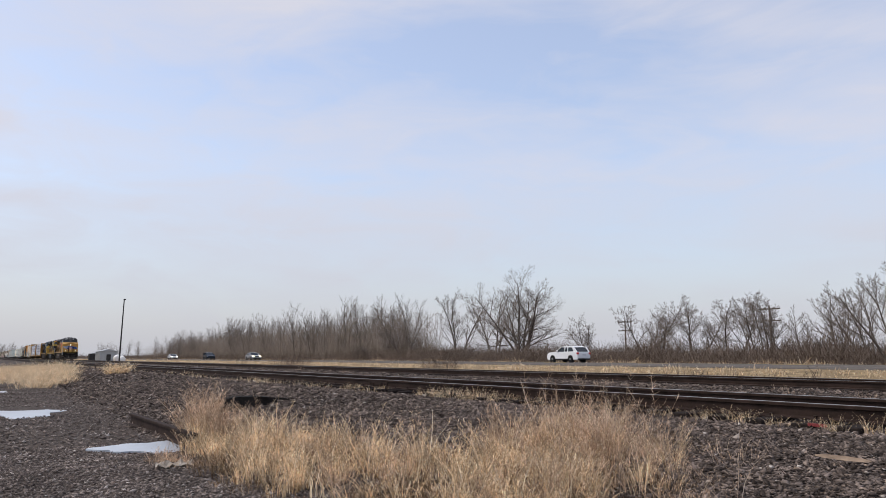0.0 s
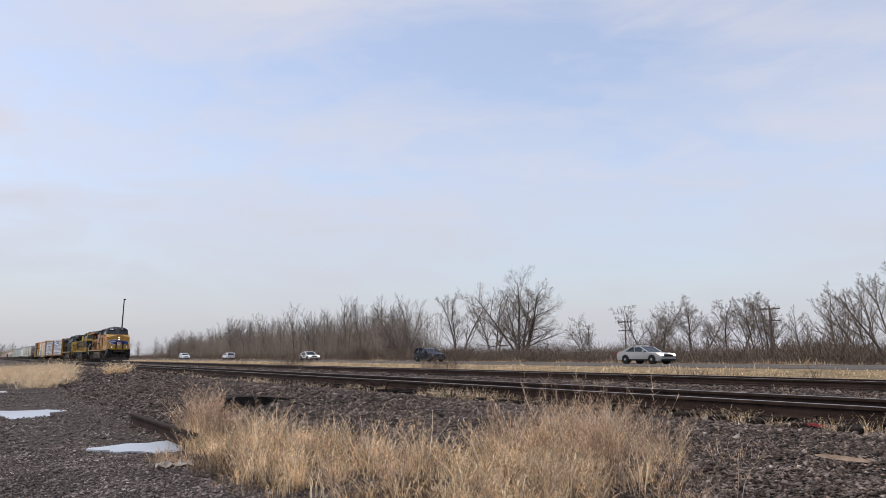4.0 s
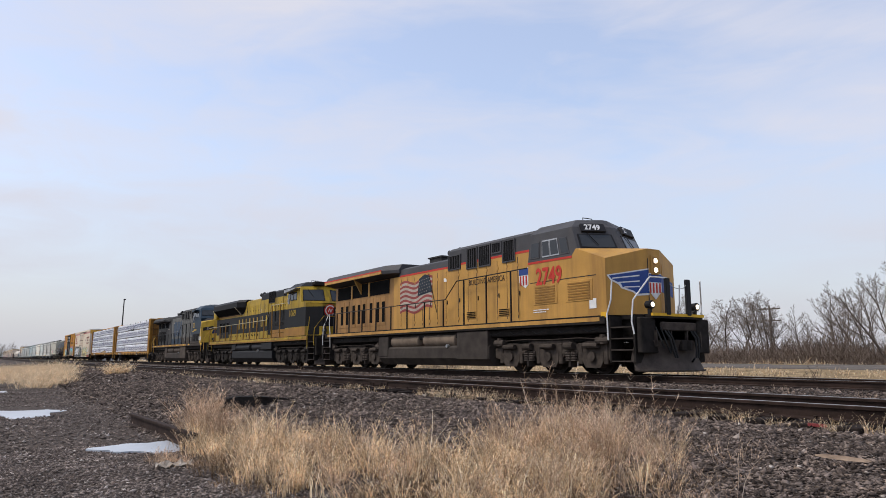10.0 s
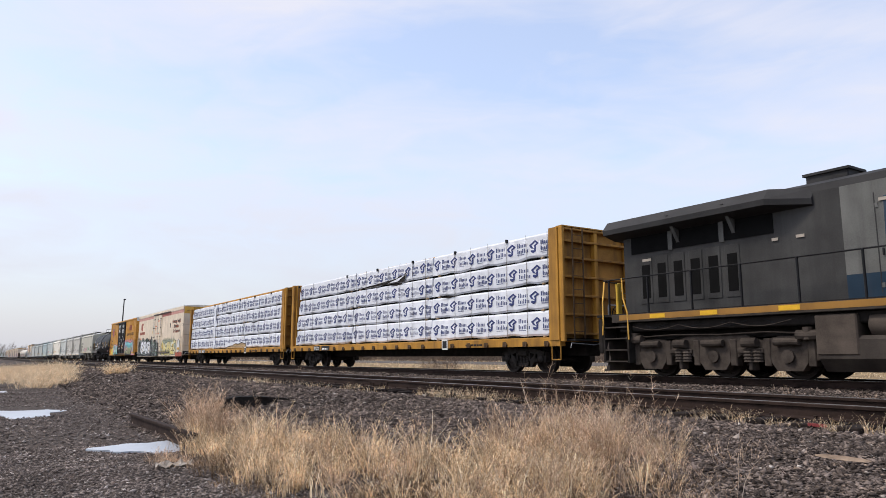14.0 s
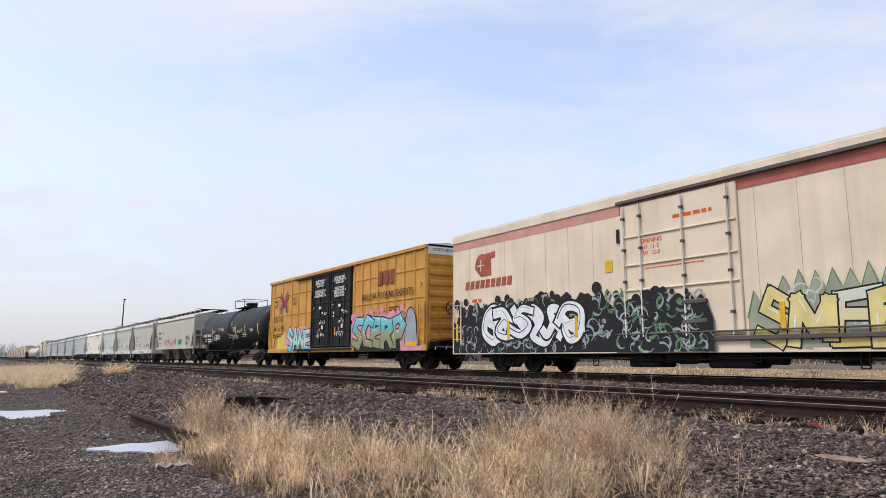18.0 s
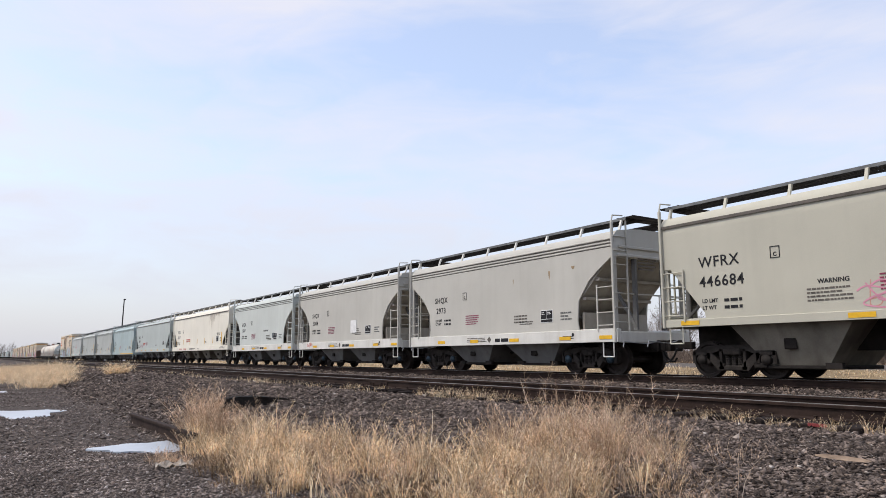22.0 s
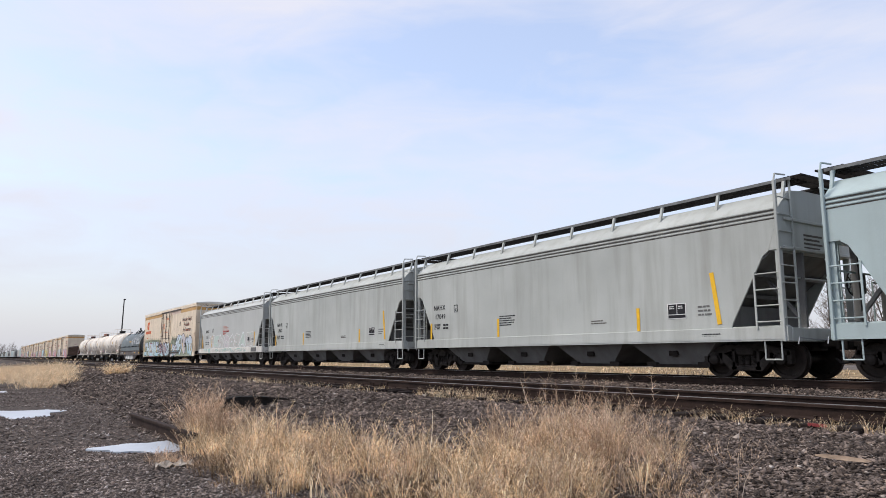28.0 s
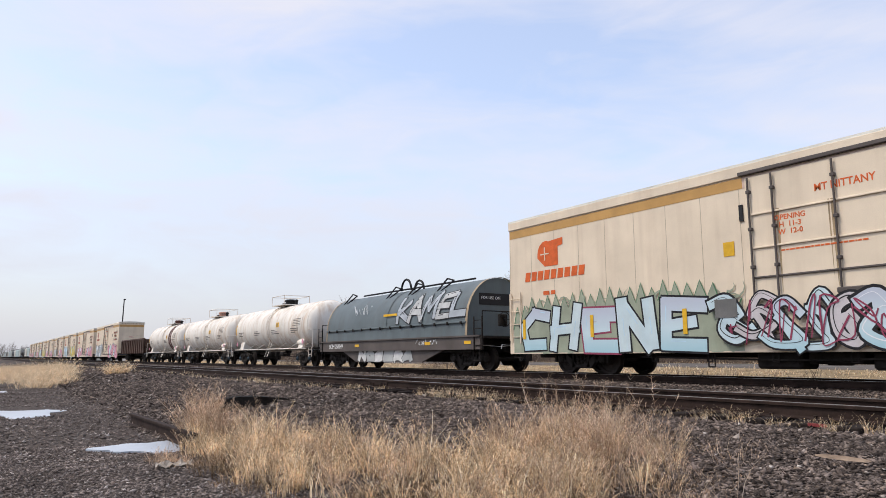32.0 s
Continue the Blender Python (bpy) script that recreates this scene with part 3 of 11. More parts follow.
GRASS_STRAY = [(-3.5, 4.5), (-3.2, 4.75), (-3.8, 5.5), (-4.05, 5.2)]
blades("sparse_weeds", "thin grey weeds standing in the gravel", P["weed"], scatter(GRASS_EDGE, 16, 41, 0.18, 0.46, 12) + scatter(GRASS_STRAY, 5, 42, 0.16, 0.24, 10), 43, branch=22, width=0.0034, blen=(0.02, 0.07), stray=0.7)
blades("tall_weed_stalks", "tall brittle weed stalks above the grass", P["weed"], scatter(GRASS_RIGHT, 16, 44, 0.20, 0.74, 8) + scatter(GRASS_LEFT, 16, 45, 0.25, 0.52, 7), 46, branch=34, width=0.0042, droop=0.1, blen=(0.03, 0.095), stray=0.55)
blades("tall_weed_clump", "tall grey-pink weed clump", P["weed"], [(-9.1, 2.35, 0.24, 0.78, 100), (-8.7, 2.55, 0.22, 0.55, 70), (-9.5, 2.6, 0.2, 0.58, 40)], 14, branch=34, width=0.0050, droop=0.15, blen=(0.04, 0.12), stray=0.75)
blades("feathery_weed_clump", "tall feathery tan weeds at the end of the grass", P["weed"], [(-4.64, 4.40, 0.26, 0.72, 84), (-4.42, 4.55, 0.20, 0.66, 52), (-4.95, 4.25, 0.24, 0.60, 66), (-5.3, 4.05, 0.26, 0.50, 60), (-4.1, 4.75, 0.14, 0.50, 16)], 61, branch=40, width=0.0046, droop=0.2, blen=(0.025, 0.085), stray=0.6, low=0.15)
blades("feathery_grass_clump", "pale grass among the feathery weeds", P["straw"], [(-4.7, 4.36, 0.3, 0.55, 120), (-5.15, 4.1, 0.3, 0.45, 90), (-4.4, 4.45, 0.2, 0.45, 50)], 62, branch=22, width=0.0044, droop=0.25, blen=(0.015, 0.058), stray=0.7)
blades("sparse_weeds", "thin weeds in ballast", P["weed"], scatter([(-4.6, 5.2), (-3.6, 4.8), (-2.4, 3.6), (-2.6, 3.0)], 15, 9, 0.10, 0.34, 9) + scatter([(-7.9, 1.45), (-7.8, 1.75), (-6.9, 1.95), (-7.0, 1.5)], 12, 10, 0.13, 0.15, 30), 15, branch=14)
rail_tufts = [(-11.9, 7.45, 0.28, 0.24, 90), (-11.2, 7.5, 0.35, 0.26, 130), (-10.4, 7.5, 0.35, 0.27, 150), (-9.7, 7.55, 0.25, 0.22, 80), (-15.2, 7.4, 0.3, 0.2, 70), (-14.0, 7.5, 0.2, 0.18, 40)]
rail_tufts += [(-5.6 + 0.33 * k, 7.45 + 0.08 * math.sin(k * 2.1), 0.14, 0.20 + 0.06 * math.sin(k * 1.3), 34) for k in range(7)]
rail_tufts += [(-9.2 + 0.4 * k, 7.5, 0.2, 0.13 + 0.05 * math.sin(k * 1.7), 22) for k in range(9)] + [(-3.0, 7.4, 0.1, 0.2, 12), (-2.6, 7.45, 0.08, 0.2, 10)]
blades("rail_tufts", "short dry tufts along the rail", P["straw"], rail_tufts, 16, branch=9, blen=(0.04, 0.10))
rr_ = random.Random(77)
blades("weeds_between_tracks", "thin dry weeds between the tracks", P["weed"], [(rr_.uniform(-45, -3), rr_.choice([rr_.uniform(10.4, 14.8), rr_.uniform(11, 13.5), rr_.uniform(18.6, 20)]), 0.25, rr_.uniform(0.12, 0.34), 16) for _ in range(170)], 17, branch=6, width=0.006)
blades("far_rail_fringe", "dry fringe along the far rails", P["straw"], [(rr_.uniform(-90, -14), rr_.choice([7.2, 7.4, 10.3]) + rr_.uniform(-0.3, 0.3), 0.3, rr_.uniform(0.1, 0.24), 22) for _ in range(150)], 18, branch=4, width=0.009)
mound = [(-28.2, 0.9), (-26, 1.5), (-31, 2.9), (-46, 4.6), (-62, 4.8), (-62, 0.2), (-36, -0.2)]
blades("grass_mound", "pale dry grass mound beside the yard", P["straw"], [(x, y, r, h * (0.55 + 0.6 * abs(math.sin(x * 0.33 + y))), n) for x, y, r, h, n in scatter(mound, 230, 21, 0.55, 0.6, 60)] + [(-37.5, 5.7, 0.5, 0.75, 260), (-36.8, 5.4, 0.4, 0.6, 160)], 19, branch=6, width=0.010, blen=(0.06, 0.2), droop=0.9, stray=1.7)
verge = [(rr_.uniform(-150, -12), rr_.uniform(24.5, 35.5), 0.8, rr_.uniform(0.12, 0.35), 16) for _ in range(1500)]
blades("verge_grass", "dry roadside grass", P["straw"], verge, 20, branch=2, width=0.02, blen=(0.06, 0.2))
blades("roadside_stalks", "dark dry flower stalks by the road", P["brush"], [(rr_.uniform(-26, -13), rr_.uniform(25, 30), 0.3, rr_.uniform(0.5, 0.95), 4) for _ in range(34)], 23, branch=8, width=0.03, blen=(0.03, 0.07))
blades("field_shrubs", "thin brown shrubs beside the track", P["brush"], [(-72, 27, 1.3, 2.6, 70), (-70, 28, 1.4, 3.0, 80), (-42, 27, 1.2, 2.6, 60), (-40.5, 26.6, 1.0, 2.2, 50), (-74, 29, 1.2, 2.0, 50), (-98, 30, 1.6, 2.2, 50)], 24, branch=9, width=0.016, blen=(0.1, 0.4))
blades("far_verge", "dry grass along the road to the horizon", P["straw"], [(-150 - 3.2 * k, rr_.uniform(24, 36), 2.5, rr_.uniform(0.3, 0.6), 40) for k in range(150)], 25, branch=0, width=0.06)


# ---- bare trees ----
def grow(seed, height, counts, angle, up, stems=1, lean=0.0, base_r=0.2, start=0.2, side=0.55, fork=0.16, bend=0.10, level=0.0):
    """Limbs of a leafless tree as tapering tubes: leaders that fork low, limbs that turn upwards, and fine twigs.
    up: how strongly the limbs turn to the sky; level: how far the lowest limbs spread out sideways."""
    rr = random.Random(seed)
    wood, fine_ = G(), G()
    steps = (8, 5, 4, 3, 2)

    def limb(p, d, length, r, depth):
        n = steps[min(depth, 4)]
        q, r1 = p, r
        at = [(q, d, r)]
        for k in range(n):
            b_ = bend * (0.6 if depth == 0 else 1.0 if depth < 3 else 1.3)
            d = (d + Vector((rr.gauss(0, b_), rr.gauss(0, b_), rr.gauss(0, b_ * 0.6) + up * (0.25 if depth == 0 else 1.0)))).normalized()
            e = q + d * (length / n)
            r2 = max(r * (1 - 0.80 * (k + 1) / n), 0.0055)
            (wood if depth < 2 else fine_).cyl(q, e, r1, 6 if depth == 0 else 4 if depth == 1 else 3, r2, caps=False)
            q, r1 = e, r2
            at.append((q, d, r2))
        if depth >= len(counts):
            return
        first = start if depth == 0 else 0.18
        roll = rr.uniform(0, 6.283)
        for k in range(counts[depth]):
            t = first + (1 - first) * (k + rr.random()) / counts[depth]
            f = min(n - 1e-6, t * n)
            a, b = at[int(f)], at[int(f) + 1]
            q2 = a[0].lerp(b[0], f - int(f))
            tilt = angle * rr.uniform(0.7, 1.3) + (level * (1 - t) if depth == 0 else 0)
            roll += 2.4 + rr.uniform(-0.5, 0.5)
            w = a[1].orthogonal().normalized()
            w.rotate(Matrix.Rotation(roll, 3, a[1]))
            nd = (a[1] * math.cos(tilt) + w * math.sin(tilt)).normalized()
            limb(q2, nd, length * side * rr.uniform(0.75, 1.15) * (1.2 - 0.75 * t), max(a[2] * rr.uniform(0.42, 0.62), 0.008), depth + 1)

    for s in range(stems):
        a = s * 6.283 / stems + rr.uniform(0, 0.8)
        o = fork * rr.uniform(0.35, 1.25) if stems > 1 else 0.03
        d0 = Vector((math.cos(a) * o + lean, math.sin(a) * o, 1)).normalized()
        limb(Vector((0.2 * math.cos(a) if stems > 1 else 0, 0.2 * math.sin(a) if stems > 1 else 0, -0.3)), d0, height * rr.uniform(0.68, 0.92), base_r * rr.uniform(0.75, 1.1), 0)
    k = height / max(v[2] for v in fine_.v)
    for g in (wood, fine_):
        g.v = [(x * k, y * k, z * k) for x, y, z in g.v]
    return mesh(wood, P["bark"], True, fix=False), mesh(fine_, P["twig"], fix=False)


def tree(meshes, label, x, y, s=1.0, turn=0.0, group="bare trees beyond the road", sz=None):
    t = thing("tree", label, "tree", group)
    part("trunk", meshes[0], None, t)
    part("crown", meshes[1], None, t, "bare twig crown")
    t.location, t.rotation_euler, t.scale = (x, y, ground_z(x, y)), (0, 0, turn), (s, s, sz or s)
    return t


BIG = grow(3, 14.8, (12, 8, 6, 4), 0.72, 0.045, stems=6, base_r=0.27, start=0.16, side=0.54, fork=0.42, bend=0.10, level=0.40)
BIG2 = grow(8, 12.2, (14, 8, 6, 3), 0.60, 0.065, stems=3, base_r=0.15, start=0.26, side=0.44, fork=0.30, bend=0.11)
SLIM = [grow(20 + k, 14.8, (16, 8, 6), 0.55, 0.07, stems=2 + k % 2, base_r=0.13, start=0.18, side=0.40, fork=0.20, bend=0.09) for k in range(5)]
WIDE = [grow(40 + k, 8.6, (11, 8, 6, 3), 0.75, 0.06, stems=3, base_r=0.12, start=0.30, side=0.50, fork=0.55, bend=0.19) for k in range(4)]
LEANS = [grow(60 + k, 8.0, (12, 8, 6, 3), 0.62, 0.065, stems=3, lean=-0.30, base_r=0.14, start=0.34, side=0.44, fork=0.42, bend=0.13) for k in range(2)]
tree(BIG, "large spreading bare cottonwood tree", -82.4, 68, 1.0, 0.4)
tree(BIG2, "tall bare tree beside the largest one", -96.5, 66, 1.0, 1.0)
tree(BIG2, "tall bare tree beside the largest one", -90.3, 69, 0.98, 3.1)
tree(BIG2, "bare tree at the edge of the wood", -132, 72, 1.05, 2.0)
tree(WIDE[0], "wide leaning bare tree at the wood edge", -121, 70, 1.35, 5.0)
rr_ = random.Random(5)
for k in range(64):
    x = -133 - k * 3.1 - rr_.uniform(-1.2, 1.2)
    tree(SLIM[k % 5], "slender bare tree in a dense row", x, 72 + rr_.uniform(-3, 9), rr_.uniform(0.82, 1.08) * (1.0 if k < 46 else 0.85), rr_.uniform(0, 6.28))
for k in range(16):
    x = -150 - k * 11 - rr_.uniform(-3, 3)
    tree(SLIM[(k + 1) % 5], "slender bare tree in a dense row", x, 86 + rr_.uniform(-3, 9), rr_.uniform(0.8, 1.05), rr_.uniform(0, 6.28))
for k in range(14):
    x = -340 - k * 20 - rr_.uniform(-6, 6)
    tree(SLIM[k % 5], "slender bare tree in a dense row", x, 80 + rr_.uniform(-8, 20), rr_.uniform(0.65, 0.95), rr_.uniform(0, 6.28))
for m_, x, y, s, a in ((WIDE[1], -68.6, 68, 0.80, 0.2), (WIDE[0], -60.2, 70, 1.0, 1.7), (WIDE[2], -57.4, 69, 0.82, 0.6), (WIDE[1], -53.0, 70, 0.98, 4.4), (WIDE[0], -48.2, 70, 0.98, 2.5), (WIDE[2], -45.0, 70, 0.93, 3.9), (WIDE[1], -42.6, 69, 0.92, 5.6),
                       (LEANS[0], -36.6, 64, 0.74, 0.2), (LEANS[0], -34.2, 66, 1.02, 0.0), (LEANS[1], -31.6, 66, 1.0, 0.5), (LEANS[1], -27.4, 61, 1.0, 1.2), (WIDE[2], -25.5, 62, 1.05, 2.2), (WIDE[1], -20, 63, 1.0, 3.0)):
    tree(m_, "crooked bare tree above the brush", x, y, s, a)
for k in range(5):
    tree(WIDE[k % 3], "distant bare tree past the yard", -520 - 45 * k, 10 + 9 * k, 1.25 + 0.1 * (k % 2), k * 1.3, "distant trees")


# ---- brush and far woods ----
def thicket(name, label, material, rows, seed, w, loose=0.38, lift=0.45, reach=0.8):
    """rows: x0, x1, y0, y1, height, count. Thin crossing twigs from the ground up; loose: how far they lean."""
    rg = np.random.default_rng(seed)
    V = []
    for x0, x1, y0, y1, h, n in rows:
        x, y = rg.uniform(x0, x1, n), rg.uniform(y0, y1, n)
        hh = h * rg.uniform(0.35, 1.0, n) * (0.75 + 0.25 * np.sin(x * 0.5) * np.sin(x * 0.17 + 1))
        z = np.interp(y, [p[0] for p in PROFILE], [p[1] for p in PROFILE]) - 0.1 + hh * rg.uniform(0, lift, n) ** 1.2
        d = np.stack([rg.normal(0, loose, n), rg.normal(0, loose, n), rg.uniform(0.45, 1.0, n)], 1) * hh[:, None] * reach
        p = np.stack([x, y, z], 1)
        a = rg.uniform(0, 3.14, n)
        s = np.stack([np.cos(a), np.sin(a) * 0.3, rg.normal(0, 0.3, n)], 1) * (w * rg.uniform(0.5, 1.4, n))[:, None]
        V.append(np.stack([p - s, p + s, p + d + s * 0.3, p + d - s * 0.3], 1).reshape(-1, 3))
    v = np.concatenate(V)
    f = np.arange(len(v)).reshape(-1, 4)
    return tagged(new(name, raw_mesh(v, f, material)), label, "brush", kind="stuff")


thicket("brush_hedge", "dense brown leafless brush along the road", P["brush"], [(-105, -8, 59.5, 66, 4.0, 70000), (-140, -8, 62, 72, 5.0, 60000), (-105, -8, 59.6, 64, 2.7, 62000)], 31, 0.020, 0.45, 0.72, 0.34)
thicket("wood_undergrowth", "brown undergrowth below the wood", P["brush"], [(-340, -105, 66, 80, 4.2, 30000), (-420, -120, 74, 92, 6.0, 16000), (-700, -330, 66, 90, 4.5, 9000)], 32, 0.05)
thicket("wood_saplings", "crowded slender saplings in the wood", P["sapling"], [(-330, -128, 69, 84, 14.0, 150000), (-420, -230, 74, 90, 12.0, 22000)], 36, 0.032, 0.20, 0.75, 0.34)
thicket("dark_shrub", "dark reddish cedar shrub in the brush", P["bark"], [(-93, -85.5, 60.5, 63, 2.8, 1800), (-131, -128.8, 64, 66, 4.6, 900)], 35, 0.05)
thicket("far_woods", "hazy line of distant woods", P["farwood"], [(-1600, 60, 150, 190, 5.5, 34000), (-2400, -700, 20, 160, 9.0, 12000), (-2200, -700, -60, 12, 7.0, 4000)], 33, 0.22)
thicket("brush_front", "pale dry stems in front of the brush", P["straw"], [(-110, -8, 57.2, 59.5, 1.1, 5000), (-300, -110, 57.2, 62, 1.3, 4500)], 34, 0.020)


# ---- poles, yard buildings ----
def yard_light():
    t = thing("yard_light_pole", "tall dark leaning yard light pole", "light pole")
    part("pole", G().cyl((0, 0, 0), (1.2, 0, 13.0), 0.17, 10, 0.10), P["pole"], t, smooth=True)
    part("arm", G().tube([(1.2, 0, 12.9), (1.75, 0, 13.02)], 0.05, 6), P["pole"], t)
    part("lamp_head", G().box(1.45, 2.2, -0.2, 0.2, 12.92, 13.12, 0.05), P["pole"], t)
    part("insulator_bar", G().box(0.15, 0.9, -0.05, 0.05, 11.7, 11.76), P["pole"], t)
    t.location = (-157.9, 24, -0.75)


def utility_pole(x, y, h, turn):
    t = thing("utility_pole", "weathered timber utility pole with crossarms", "utility pole", "utility poles")
    part("pole", G().cyl((0, 0, 0), (0, 0, h), 0.17, 10, 0.11), P["timber"], t, smooth=True)
    for z in (h - 0.5, h - 2.2):
        part("crossarm", G().box(-1.5, 1.5, -0.07, 0.07, z - 0.08, z + 0.08, 0.01), P["timber"], t)
        for q in (-1.35, -0.6, 0.6, 1.35):
            part("insulator", G().lathe((q, 0, z + 0.08), "z", [(0, 0.03), (0.08, 0.06), (0.2, 0.05), (0.22, 0.02)], 8), P["pole"], t)
    t.location, t.rotation_euler = (x, y, ground_z(x, y)), (0, 0, turn)
    return t


yard_light()
for x, y, h in ((-59.0, 95, 8.3), (-95.5, 105, 8.2)):
    utility_pole(x, y, h, 0.25)


def yard_things():
    t = thing("metal_shed", "small grey metal trackside shed", "shed")
    part("wall", G().box(-4, 4, -2, 2, 0, 2.7), P["shed"], t)
    part("roof", G().prism([(-2.2, 2.7), (2.2, 2.7), (0, 3.3)], "x", -4.2, 4.2), P["shed"], t)
    part("door", G().box(4.0, 4.03, -0.5, 0.5, 0, 2.0), P["pole"], t)
    for k in range(8):
        part("siding_rib", G().box(-4 + k, -3.92 + k, -2.04, -2, 0, 2.7), P["shed"], t)
    t.location = (-198, 27, -0.72)
    c = thing("signal_cabinet", "dark grey trackside equipment cabinet", "cabinet")
    part("case", G().box(-1.4, 1.4, -1, 1, 0.2, 2.3, 0.04), P["pole"], c)
    part("plinth", G().box(-1.5, 1.5, -1.1, 1.1, 0, 0.2), P["shed"], c)
    c.location = (-224, 27, -0.72)
    for x, s in ((-180, 1.0), (-174, 0.8)):
        g = thing("gas_tank", "white domed storage tank by the track", "storage tank", "white storage tanks")
        part("shell", G().lathe((0, 0, 1.0 * s), "x", [(-1.6 * s, 0.1), (-1.4 * s, 0.7 * s), (-1.0 * s, 0.85 * s), (1.0 * s, 0.85 * s), (1.4 * s, 0.7 * s), (1.6 * s, 0.1)], 18), P["whitetank"], g, smooth=True)
        part("dome", G().lathe((0, 0, 1.8 * s), "z", [(0, 0.25), (0.2, 0.22), (0.25, 0.05)], 10), P["whitetank"], g)
        for q in (-0.9, 0.9):
            part("leg", G().box(q - 0.1, q + 0.1, -0.6, 0.6, 0, 0.5), P["shed"], g)
        g.location = (x, 27, -0.72)
    h = thing("low_metal_building", "low pale metal farm building far off", "building")
    part("wall", G().box(-9, 9, -5, 5, 0, 3.6), P["shed"], h)
    part("roof", G().prism([(-5.3, 3.6), (5.3, 3.6), (0, 5.0)], "x", -9.3, 9.3), P["shed"], h)
    part("door", G().box(9, 9.05, -1.5, 1.5, 0, 3), P["pole"], h)
    h.location = (-470, 62, -0.45)


yard_things()


# ---- clutter in the yard ----
def scrap_rail():
    g = G().loft([[(x, a, b) for a, b in RAIL] for x in (0, 1.2, 2.4, 3.6)])
    t = thing("scrap_rail", "rusty cut length of rail lying in the gravel", "rail", g=g, material=P["rail_side"], smooth=True)
    a, b = Vector((-12.0, 2.06, 0)), Vector((-8.55, 2.12, 0))
    z0 = max(ground_z(-11, 2.07), ground_z(-9, 2.1)) + 0.165
    t.location, t.rotation_euler = (a.x, a.y, z0), (0, 0, math.atan2(b.y - a.y, b.x - a.x))


def crumpled():
    rr = random.Random(4)
    n, m = 14, 7
    vs = [(-0.26 + 0.52 * i / (n - 1), -0.09 + 0.18 * j / (m - 1) + rr.uniform(-0.01, 0.01), max(0.0, 0.045 + 0.035 * math.sin(i * 1.3 + j) + rr.uniform(-0.02, 0.03)) * (1 - 0.6 * abs(j - 3) / 3)) for i in range(n) for j in range(m)]
    fs = [(i * m + j, (i + 1) * m + j, (i + 1) * m + j + 1, i * m + j + 1) for i in range(n - 1) for j in range(m - 1)]
    t = thing("crumpled_sheet", "pale crumpled sheet half under weeds", "litter", g=G().add(vs, fs), material=P["rag"])
    t.location, t.rotation_euler, t.scale = (-7.12, 1.62, ground_z(-7.12, 1.62) + 0.01), (0, 0, 1.35), (0.62, 0.7, 0.75)


def splinter():
    g = G().loft([[(x, y * w, z * w + 0.02) for y, z in ((-0.022, -0.01), (0.018, -0.012), (0.022, 0.012), (-0.014, 0.018))] for x, w in ((-0.17, 0.35), (-0.10, 1.0), (0.05, 1.15), (0.15, 0.8), (0.19, 0.3))])
    t = thing("wood_splinter", "split piece of pale weathered wood on ballast", "wood", g=g, material=P["driftwood"])
    t.location, t.rotation_euler = (-2.84, 5.34, ground_z(-2.84, 5.34) + 0.05), (0, 0.06, 0.45)
    g = G().prism([(-0.10, -0.02), (0.09, 0.0), (0.11, 0.022), (0.0, 0.03), (-0.09, 0.02)], "z", 0, 0.03)
    t = thing("plastic_shard", "faded red plastic shard on the ballast", "litter", g=g, material=P["redbit"])
    t.location, t.rotation_euler = (-4.2, 7.48, ground_z(-4.2, 7.48) + 0.03), (0, 0.1, 0.9)


scrap_rail()
def old_sleeper():
    """A broken length of creosoted timber, half sunk and split at its end."""
    t = thing("old_sleeper", "broken black creosoted sleeper half sunk in gravel", "sleeper", g=G().loft([[(x_, -0.11 + a_, -0.06), (x_, 0.11, -0.06), (x_, 0.10, h_ - 0.02), (x_, 0.0, h_), (x_, -0.10 + a_, h_ - 0.015)] for x_, h_, a_ in ((-0.78, 0.13, 0.05), (-0.6, 0.17, 0.02), (-0.2, 0.19, 0.0), (0.25, 0.175, 0.01), (0.6, 0.14, 0.03), (0.85, 0.06, 0.08))]), material=P["creosote"])
    part("split_board", G().prism([(0.2, 0.16), (0.9, 0.10), (1.1, 0.05), (0.7, 0.08)], "y", -0.13, -0.09), P["creosote"], t)
    t.matrix_world = pose(-12.7, 4.05, ground_z(-12.7, 4.05) + 0.05, 0, 0, 118)


old_sleeper()
crumpled()
splinter()

# ---- paints and metals of the train ----
def fade_mat(name, stops):
    """Lettering printed in bands of colour from its foot to its top."""
    m = bpy.data.materials.new(name)
    m.use_nodes = True
    nd, ln = m.node_tree.nodes, m.node_tree.links
    b = nd["Principled BSDF"]
    b.inputs["Roughness"].default_value, b.inputs["Specular IOR Level"].default_value = 0.55, 0.2
    t, sp, r = nd.new("ShaderNodeTexCoord"), nd.new("ShaderNodeSeparateXYZ"), nd.new("ShaderNodeValToRGB")
    e = r.color_ramp.elements
    while len(e) < len(stops):
        e.new(0.5)
    for k, (p, c) in enumerate(stops):
        e[k].position, e[k].color = p, (*c, 1)
    ln.new(t.outputs["Generated"], sp.inputs[0])
    ln.new(sp.outputs["Z"], r.inputs["Fac"])
    ln.new(r.outputs["Color"], b.inputs["Base Color"])
    return m


